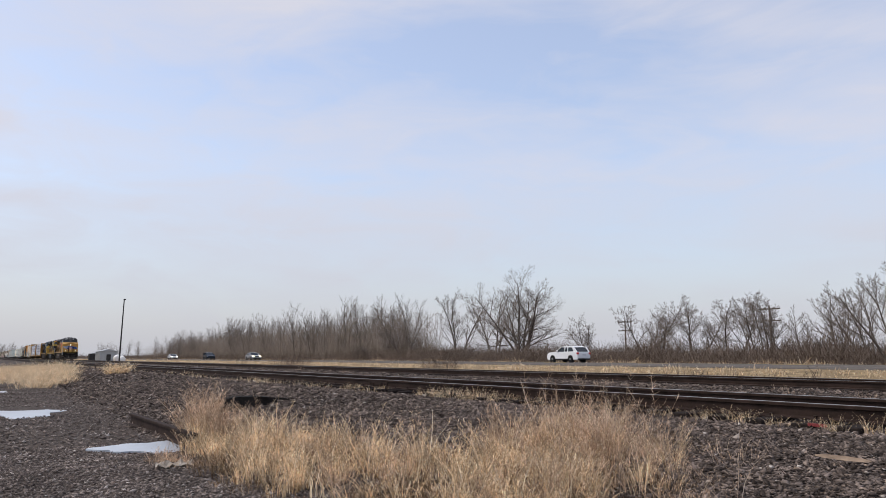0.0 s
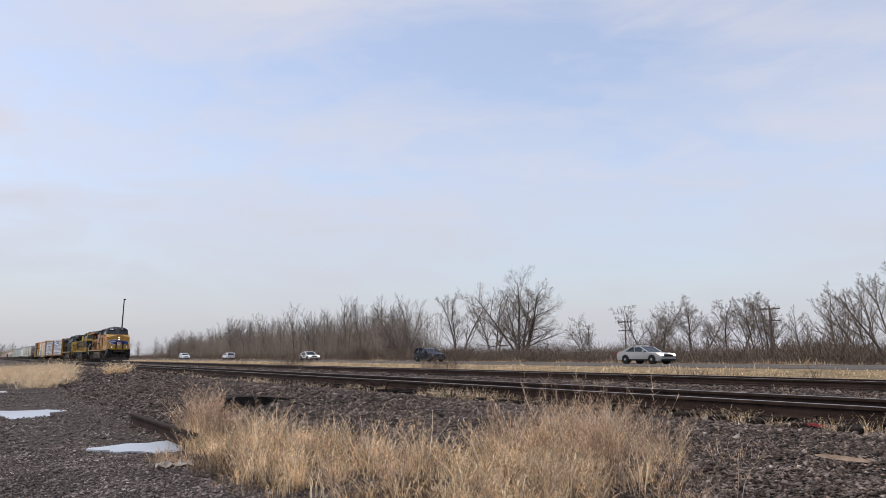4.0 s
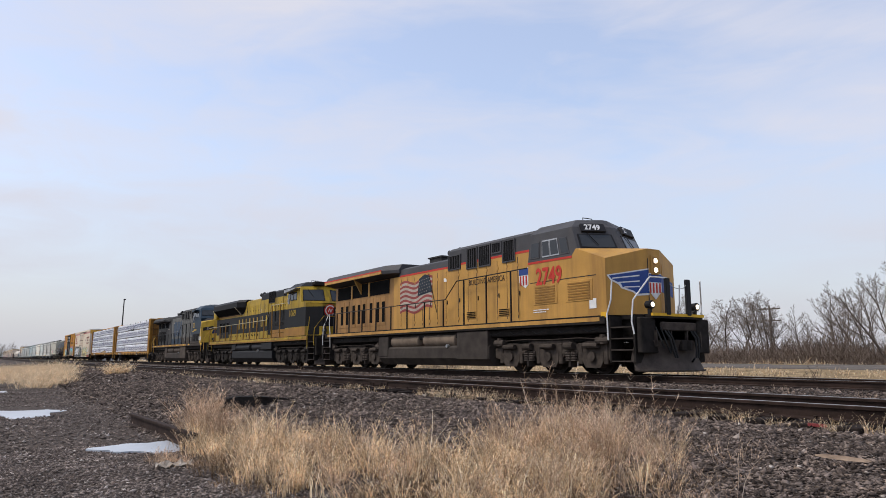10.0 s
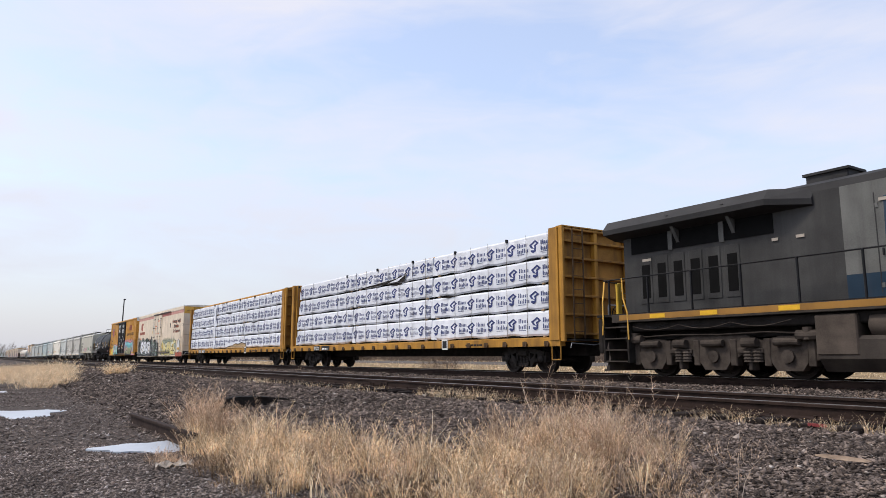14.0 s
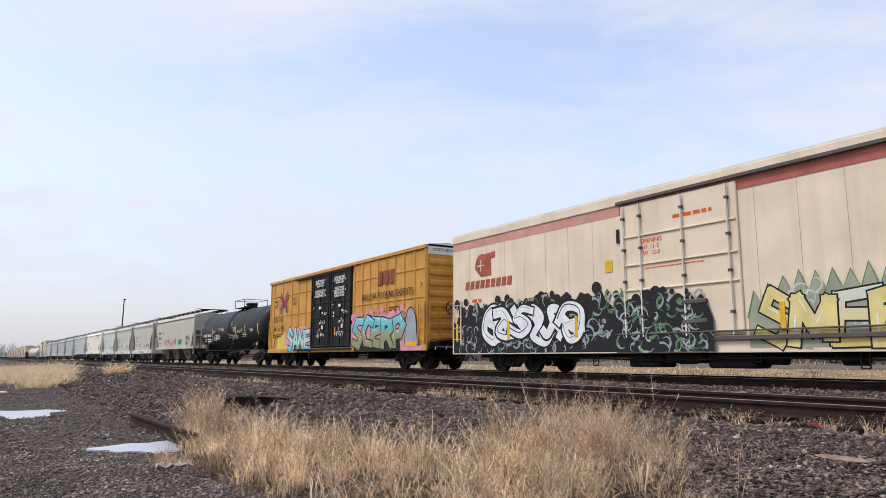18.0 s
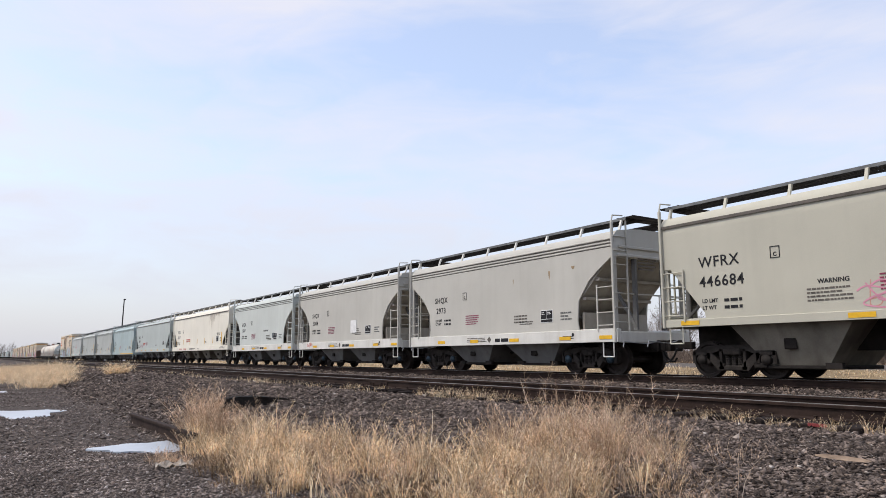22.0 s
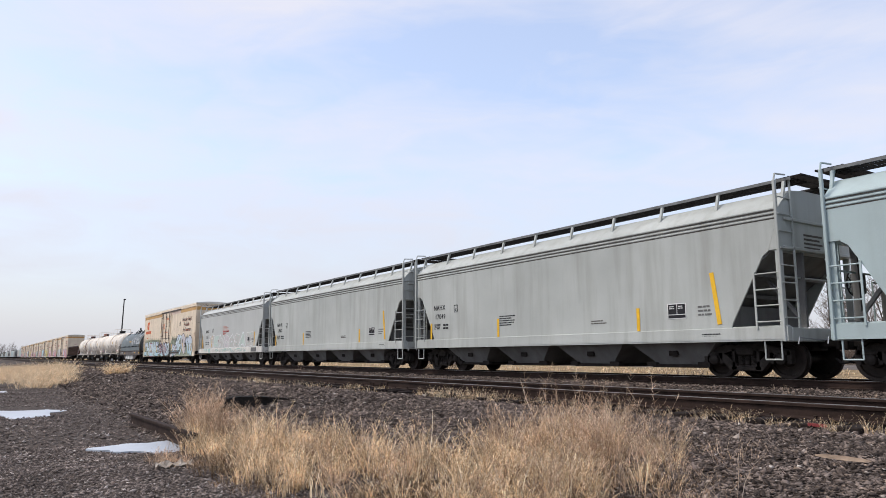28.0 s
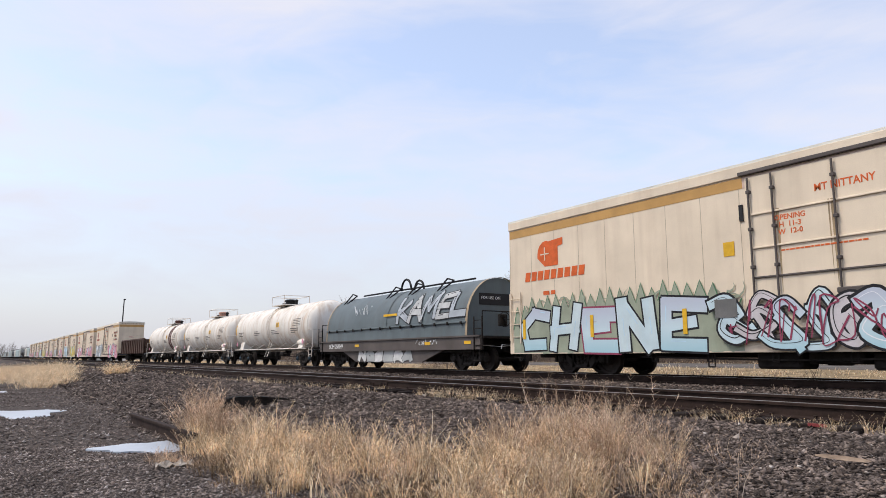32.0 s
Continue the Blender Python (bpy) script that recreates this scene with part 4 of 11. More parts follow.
M = {}
M["wheel"] = mat("wheel_steel", (0.030, 0.024, 0.021), 0.65, 0.2, 0.35, 5, 0.1, spec=0.2)
M["under"] = mat("grimy_underframe", (0.022, 0.019, 0.017), 0.85, 0, 0.4, 4, 0.25, spec=0.12)
M["truck"] = mat("dusty_cast_steel", (0.030, 0.026, 0.023), 0.8, 0, 0.4, 5, 0.25, spec=0.12)
M["cap"] = mat("bearing_cap_blue", (0.035, 0.055, 0.07), 0.5, 0.3, 0.3, 9, 0.1)
M["black"] = mat("black_paint", (0.012, 0.012, 0.013), 0.55, 0.0, 0.3, 3, 0.05, spec=0.2)
M["ltruck"] = mat("brown_dusty_casting", (0.058, 0.047, 0.039), 0.85, 0, 0.4, 4, 0.3, spec=0.12)
M["ltank"] = mat("dusty_tank", (0.044, 0.036, 0.030), 0.75, 0, 0.4, 2, 0.1, spec=0.2)
M["rubber"] = mat("hose_rubber", (0.015, 0.015, 0.015), 0.7, 0, 0.2)
M["yel"] = mat("safety_yellow", (0.72, 0.42, 0.03), 0.5, 0, 0.12, 6, 0.02, rnd=0.06)
M["white"] = mat("white_stencil", (0.72, 0.72, 0.70), 0.6, 0, 0.1, 6, 0.02)
M["ink"] = mat("black_stencil", (0.02, 0.02, 0.022), 0.6, 0, 0.1, 6, 0.02)
M["red"] = mat("red_stencil", (0.50, 0.045, 0.03), 0.55, 0, 0.15, 6, 0.02)
M["orange"] = mat("orange_stencil", (0.62, 0.12, 0.03), 0.55, 0, 0.15, 6, 0.02)
M["blue"] = mat("blue_print", (0.035, 0.07, 0.24), 0.5, 0, 0.1, 6, 0.0)
M["navy"] = mat("dark_blue_print", (0.02, 0.035, 0.09), 0.5, 0, 0.1, 6, 0.0)
M["galv"] = mat("galvanised_steel", (0.36, 0.37, 0.38), 0.5, 0.6, 0.2, 6, 0.05)
M["boxyel"] = mat("boxcar_yellow", (0.56, 0.28, 0.055), 0.5, 0, 0.14, 1.2, 0.03, streak=0.35, dirt=(0.22, 0.10, 0.03))
M["boxdoor"] = mat("boxcar_black_door", (0.012, 0.012, 0.013), 0.6, 0, 0.3, 2, 0.04, streak=0.25, dirt=(0.10, 0.08, 0.06))
M["cream"] = mat("reefer_cream", (0.72, 0.61, 0.465), 0.5, 0, 0.10, 0.9, 0.02, streak=0.28, dirt=(0.40, 0.28, 0.20))
M["creamroof"] = mat("reefer_roof_white", (0.72, 0.70, 0.62), 0.5, 0, 0.1, 1, 0.02, streak=0.2)
M["tan"] = mat("tan_stripe", (0.50, 0.29, 0.10), 0.5, 0, 0.12, 2, 0.02)
M["stripered"] = mat("dull_red_stripe", (0.36, 0.11, 0.085), 0.55, 0, 0.2, 2, 0.02)
M["stripefade"] = mat("pinkish_faded_stripe", (0.60, 0.46, 0.38), 0.55, 0, 0.2, 2, 0.02)
M["redstripe"] = mat("faded_red_stripe", (0.54, 0.28, 0.23), 0.55, 0, 0.15, 2, 0.02)
M["hopA"] = mat("hopper_warm_grey", (0.50, 0.48, 0.395), 0.5, 0, 0.08, 0.5, 0.02, streak=0.14, dirt=(0.28, 0.26, 0.22), rnd=0.05)
M["hopB"] = mat("hopper_light_grey", (0.49, 0.475, 0.425), 0.5, 0, 0.09, 0.5, 0.02, streak=0.16, dirt=(0.30, 0.27, 0.22), rnd=0.03)
M["hopH"] = mat("hopper_pale_grey_green", (0.555, 0.585, 0.545), 0.5, 0, 0.08, 0.5, 0.02, streak=0.15, dirt=(0.34, 0.34, 0.31))
M["hopC"] = mat("hopper_cream", (0.79, 0.75, 0.64), 0.5, 0, 0.07, 0.5, 0.02, streak=0.14, dirt=(0.42, 0.36, 0.27))
M["hopD"] = mat("hopper_green_grey", (0.44, 0.48, 0.455), 0.5, 0, 0.08, 0.5, 0.02, streak=0.15, dirt=(0.30, 0.30, 0.28))
M["hopE"] = mat("hopper_blue_grey", (0.38, 0.46, 0.46), 0.5, 0, 0.12, 0.4, 0.02, streak=0.22, dirt=(0.22, 0.24, 0.24))
M["hopF"] = mat("hopper_streaked_grey", (0.42, 0.44, 0.415), 0.5, 0, 0.14, 0.4, 0.02, streak=0.5, dirt=(0.22, 0.215, 0.185))
M["seamc"] = mat("cream_panel_seam", (0.42, 0.35, 0.26), 0.7, 0, 0.3, 2.0, 0.02)
M["seam"] = mat("dirty_seam", (0.13, 0.115, 0.10), 0.8, 0, 0.35, 2.0, 0.05)
M["drip"] = mat("tan_run_stain", (0.52, 0.465, 0.39), 0.6, 0, 0.18, 3.0, 0.02)
M["ruststain"] = mat("rust_stain", (0.34, 0.25, 0.15), 0.7, 0, 0.3, 4.0, 0.02)
M["sillw"] = mat("white_sill", (0.66, 0.65, 0.60), 0.5, 0, 0.1, 1.5, 0.02, streak=0.35, dirt=(0.35, 0.30, 0.24))
# grey that carries the shade on hopper ends and bays; also a stencil grey
M["shadeg"] = mat("shade_grey", (0.15, 0.15, 0.145), 0.75, 0, 0.2, 1.5, 0.05, streak=0.5, dirt=(0.07, 0.06, 0.05))
M["tankblk"] = mat("tank_black", (0.016, 0.018, 0.019), 0.5, 0, 0.25, 1.5, 0.03, streak=0.3, dirt=(0.06, 0.055, 0.05))
M["tanrust"] = mat("pinkish_rust_cover", (0.36, 0.20, 0.15), 0.7, 0, 0.3, 3, 0.05, streak=0.4)
M["tankwht"] = mat("tank_white", (0.74, 0.70, 0.63), 0.5, 0, 0.14, 0.5, 0.02, streak=0.85, dirt=(0.46, 0.30, 0.17))
M["rust"] = mat("brown_band", (0.10, 0.045, 0.035), 0.7, 0, 0.3, 3, 0.05)
M["coil"] = mat("coil_hood_blue_grey", (0.115, 0.142, 0.150), 0.5, 0, 0.12, 1.1, 0.03, streak=0.4, dirt=(0.09, 0.08, 0.07))
M["bandbuff"] = mat("worn_buff_band", (0.34, 0.26, 0.17), 0.6, 0, 0.3, 2, 0.03, streak=0.6, dirt=(0.10, 0.10, 0.09))
M["coilsill"] = mat("coil_sill_brown", (0.10, 0.085, 0.078), 0.6, 0, 0.25, 1.1, 0.05, streak=0.4)
M["gond"] = mat("gondola_brown", (0.085, 0.05, 0.038), 0.7, 0, 0.3, 1.2, 0.08, streak=0.4)
M["beam"] = mat("centrebeam_yellow", (0.43, 0.215, 0.035), 0.6, 0, 0.25, 1.4, 0.04, streak=0.85, dirt=(0.15, 0.08, 0.03))
M["wrap"] = mat("lumber_wrap_white", (0.70, 0.72, 0.76), 0.38, 0, 0.10, 2.6, 0.8, fine=7.0, rnd=0.05)
M["rsill"] = mat("dull_red_sill", (0.36, 0.085, 0.05), 0.55, 0, 0.25, 2.0, 0.03, streak=0.5, dirt=(0.24, 0.15, 0.10))
M["print"] = mat("wrap_print_blue", (0.045, 0.058, 0.165), 0.6, 0, 0.15, 6, 0)
M["beamd"] = mat("grimy_bulkhead_yellow", (0.33, 0.165, 0.035), 0.65, 0, 0.4, 1.2, 0.05, streak=0.9, dirt=(0.09, 0.05, 0.025))
M["walkedge"] = mat("dull_steel_edge", (0.16, 0.165, 0.165), 0.6, 0.2, 0.3, 4, 0.1)
# grime on the bays, with their shade mixed into the same colour
M["bayshadegrime"] = mat("shaded_grimy_bay_sheet", (0.17, 0.155, 0.125), 0.75, 0, 0.3, 1.4, 0.08, streak=0.6, dirt=(0.06, 0.05, 0.04))
M["walktan"] = mat("dusty_grating", (0.20, 0.18, 0.155), 0.8, 0, 0.35, 5, 0.3)
M["endyel"] = mat("yellowed_end_paint", (0.66, 0.38, 0.07), 0.55, 0, 0.15, 1.0, 0.03, streak=0.4, dirt=(0.40, 0.26, 0.12))
M["winch"] = mat("brown_winch", (0.085, 0.052, 0.028), 0.7, 0, 0.3, 6, 0.1)
M["wood"] = mat("sawn_lumber", (0.42, 0.30, 0.17), 0.8, 0, 0.3, 3, 0.2)
M["gW"] = mat("spray_white", (0.72, 0.74, 0.76), 0.6, 0, 0.12, 3, 0)
M["gB"] = mat("spray_black", (0.018, 0.018, 0.02), 0.6, 0, 0.15, 3, 0)
M["gC"] = mat("spray_pale_blue", (0.44, 0.60, 0.70), 0.6, 0, 0.12, 2, 0)
M["gK"] = mat("spray_ice_blue", (0.50, 0.62, 0.66), 0.6, 0, 0.10, 2, 0, streak=0.3, dirt=(0.66, 0.62, 0.52))
M["gV"] = mat("spray_sage", (0.29, 0.32, 0.24), 0.6, 0, 0.15, 2, 0, streak=0.15, dirt=(0.55, 0.50, 0.38))
M["gF"] = mat("spray_leaf_green", (0.035, 0.26, 0.09), 0.6, 0, 0.2, 4, 0)
M["gH"] = mat("washed_grey_paint", (0.46, 0.46, 0.43), 0.6, 0, 0.12, 2, 0, streak=0.35, dirt=(0.52, 0.42, 0.44))
M["gJ"] = mat("washed_mint_paint", (0.46, 0.54, 0.49), 0.6, 0, 0.12, 2, 0, streak=0.4, dirt=(0.52, 0.50, 0.48))
M["gT2"] = mat("washed_teal_paint", (0.30, 0.52, 0.47), 0.6, 0, 0.2, 2, 0, streak=0.5, dirt=(0.50, 0.54, 0.50))
M["gK2"] = fade_mat("spray_ice_blue_fading", [(0.05, (0.36, 0.54, 0.60)), (0.45, (0.52, 0.64, 0.68)), (0.9, (0.46, 0.50, 0.58))])
M["gSea"] = fade_mat("spray_olive_to_turquoise", [(0.30, (0.26, 0.27, 0.15)), (0.52, (0.30, 0.33, 0.20)), (0.62, (0.12, 0.42, 0.46)), (0.95, (0.20, 0.56, 0.62))])
M["gLag"] = fade_mat("spray_lagoon", [(0.1, (0.10, 0.46, 0.52)), (0.45, (0.50, 0.68, 0.58)), (0.75, (0.16, 0.50, 0.56)), (1.0, (0.58, 0.70, 0.62))])
M["gY2"] = fade_mat("spray_butter_fading", [(0.1, (0.60, 0.50, 0.14)), (0.5, (0.66, 0.60, 0.34)), (0.95, (0.58, 0.62, 0.56))])
M["gQ"] = mat("spray_pinkish_grey", (0.50, 0.47, 0.48), 0.6, 0, 0.14, 2, 0, streak=0.3, dirt=(0.62, 0.58, 0.52))
M["gW2"] = mat("worn_white_paint", (0.62, 0.62, 0.60), 0.6, 0, 0.15, 4, 0)
# dusty tan for slope sheets, darker than the body paint to carry their shade
M["baytan"] = mat("shaded_dusty_tan", (0.36, 0.33, 0.28), 0.7, 0, 0.2, 1.5, 0.05, streak=0.3)
M["hopG"] = mat("hopper_plain_grey", (0.45, 0.465, 0.445), 0.5, 0, 0.10, 0.4, 0.02, streak=0.15, dirt=(0.30, 0.29, 0.26))
M["gG"] = mat("spray_green", (0.10, 0.20, 0.11), 0.6, 0, 0.2, 2, 0)
M["gP"] = mat("spray_pink", (0.62, 0.28, 0.36), 0.6, 0, 0.15, 2, 0)
M["gY"] = mat("spray_yellow", (0.62, 0.50, 0.10), 0.6, 0, 0.15, 2, 0)
M["gYp"] = mat("spray_pale_yellow", (0.66, 0.56, 0.22), 0.6, 0, 0.15, 2, 0, streak=0.6, dirt=(0.66, 0.62, 0.50))
M["gS"] = mat("spray_silver", (0.34, 0.37, 0.39), 0.5, 0.2, 0.15, 2, 0)
M["gS2"] = mat("spray_dull_silver", (0.42, 0.43, 0.42), 0.6, 0, 0.2, 2, 0, streak=0.4, dirt=(0.20, 0.22, 0.23))
M["emblemred"] = mat("faded_brick_red", (0.24, 0.055, 0.035), 0.6, 0, 0.2, 3, 0.02)
M["gM"] = mat("spray_maroon", (0.25, 0.05, 0.09), 0.6, 0, 0.15, 2, 0)
M["vent"] = mat("dark_opening", (0.008, 0.008, 0.008), 0.9, 0, 0.2, spec=0.05)
M["glass"] = glass_mat("cab_glass", (0.03, 0.035, 0.04))
M["lamp"] = mat("lit_headlight", (0.9, 0.85, 0.7), 0.3, 0, 0, 1, 0, glow=3.0)



M["slogan"] = fade_mat("slogan_colours", [(0.12, (0.52, 0.15, 0.06)), (0.40, (0.48, 0.26, 0.12)), (0.55, (0.06, 0.24, 0.18)), (0.85, (0.03, 0.12, 0.12))])
M["slogandull"] = fade_mat("faded_slogan_colours", [(0.2, (0.42, 0.13, 0.07)), (0.48, (0.16, 0.15, 0.10)), (0.85, (0.05, 0.075, 0.075))])

SPEED = 16.193
TRACK_Y = 16.67
CACHE = {}
SPINS = []
FONTS = bpy.data.curves


def cached(key, make, material, smooth=False):
    if key not in CACHE:
        CACHE[key] = mesh(make(), material, smooth)
    return CACHE[key]


# ---- writing and paint marks on a side that faces -y ----
def text(parent, words, x, z, size, material, y=-1.56, wide=1.0, centre=False, shear=0.0, name="lettering", rot=None, at=None, bold=0.0, gap=1.0):
    c = FONTS.new("words", "FONT")
    c.body, c.size, c.extrude, c.shear, c.offset, c.space_character = words, size, 0.002, shear, bold, gap
    c.align_x = "CENTER" if centre else "LEFT"
    c.resolution_u = 3
    o = bpy.data.objects.new("words", c)
    me = bpy.data.meshes.new_from_object(o)
    bpy.data.objects.remove(o)
    m = (pose(*at) if at else pose(x, y, z)) @ (rot or pose(0, 0, 0, 90)) @ Matrix.Diagonal((wide, 1, 1, 1))
    me.transform(m)
    me.materials.clear()
    me.materials.append(material)
    return part(name, me, None, parent)


def bars(parent, x, z, w, h, rows, material, y=-1.56, name="stencil_panel", seed=0):
    """Small unreadable writing: rows of short bars."""
    rr = random.Random(seed + int(abs(x) * 100) + rows)
    g = G()
    step = h / rows
    for k in range(rows):
        a, zz = x, z + h - (k + 1) * step
        end = x + w * rr.uniform(0.7, 1.0)
        while a < end - 0.05:
            b = min(end, a + rr.uniform(0.4, 1.6) * step)
            g.box(a, b, y - 0.003, y + 0.001, zz, zz + step * 0.45)
            a = b + step * 0.25
    if g.v:
        tagged(part(name, g, material, parent), kind="stuff")


def plate(parent, name, x0, x1, z0, z1, material, y=-1.56, d=0.006, label=""):
    return part(name, G().box(x0, x1, y - d, y + 0.002, z0, z1), material, parent, label)


def ribbon(g, pts, w, y, d=0.0002, cap=5):
    """A painted stroke with round ends and joints."""
    y0 = y
    for k, ((x0, z0), (x1, z1)) in enumerate(zip(pts, pts[1:])):
        y = y0 - 0.00031 * (2 * k + 1)
        l = math.hypot(x1 - x0, z1 - z0) or 1e-6
        nx, nz = -(z1 - z0) / l * w / 2, (x1 - x0) / l * w / 2
        g.prism([(x0 + nx, z0 + nz), (x1 + nx, z1 + nz), (x1 - nx, z1 - nz), (x0 - nx, z0 - nz)], "y", y - d, y)
    for k, (x, z) in enumerate(pts):
        y = y0 - 0.00031 * (2 * k + 2) - 0.00015
        g.prism([(x + math.cos(a * math.pi / cap) * w / 2, z + math.sin(a * math.pi / cap) * w / 2) for a in range(2 * cap)], "y", y - d, y)


def curve(pts, per=5):
    """A smooth line through the points."""
    out = []
    q = [pts[0]] + list(pts) + [pts[-1]]
    for i in range(1, len(q) - 2):
        p0, p1, p2, p3 = q[i - 1], q[i], q[i + 1], q[i + 2]
        for k in range(per):
            t = k / per
            out.append(tuple(0.5 * (2 * p1[c] + (p2[c] - p0[c]) * t + (2 * p0[c] - 5 * p1[c] + 4 * p2[c] - p3[c]) * t * t + (3 * p1[c] - p0[c] - 3 * p2[c] + p3[c]) * t ** 3) for c in (0, 1)))
    return out + [pts[-1]]


def band(g, pts, w, y, rise=0.0011, w2=None):
    """A flat brush stroke along a line; it lifts a little from start to end so that it can cross itself."""
    n = len(pts)
    vs = []
    for k, (x, z) in enumerate(pts):
        (xa, za), (xb, zb) = pts[max(0, k - 1)], pts[min(n - 1, k + 1)]
        l = math.hypot(xb - xa, zb - za) or 1e-6
        ww = (w + ((w2 if w2 is not None else w) - w) * k / (n - 1)) / 2
        nx, nz = -(zb - za) / l * ww, (xb - xa) / l * ww
        yy = y - rise * k / (n - 1)
        ex, ez = ((xb - xa) / l * ww * (-0.7 if k == 0 else 0.7 if k == n - 1 else 0), (zb - za) / l * ww * (-0.7 if k == 0 else 0.7 if k == n - 1 else 0))
        vs += [(x + nx + ex, yy, z + nz + ez), (x - nx + ex, yy, z - nz + ez)]
    g.add(vs, [(2 * k, 2 * k + 1, 2 * k + 3, 2 * k + 2) for k in range(n - 1)])


def flourish(rr):
    """Two or three wild strokes that stand for no letter, in a unit cell."""
    kind = rr.randrange(4)
    if kind == 0:      # hook with a tail
        main = [(0.0, 0.75), (0.35, 1.08), (0.8, 0.75), (0.45, 0.42), (0.15, 0.05), (0.9, -0.12), (1.35, 0.15)]
    elif kind == 1:    # open loop
        main = [(1.2, 0.55), (0.75, 1.05), (0.15, 0.85), (0.1, 0.2), (0.55, -0.05), (0.85, 0.4), (0.4, 0.6)]
    elif kind == 2:    # sweep
        main = [(-0.2, 0.3), (0.4, 0.08), (1.0, 0.35), (0.6, 0.72), (0.2, 0.6), (0.7, 1.08), (1.3, 0.9)]
    else:              # wave
        main = [(0.1, 0.0), (-0.1, 0.5), (0.3, 1.0), (0.8, 0.9), (0.6, 0.5), (0.9, 0.1), (1.3, 0.3)]
    extra = [(rr.uniform(0, 0.4), rr.uniform(0.6, 1.1)), (rr.uniform(0.3, 0.7), rr.uniform(0.3, 0.7)), (rr.uniform(0.6, 1.2), rr.uniform(-0.1, 0.4))]
    if rr.random() < 0.5:
        main = [(1 - u, v) for u, v in main]
    return [main, extra] if rr.random() < 0.75 else [main]


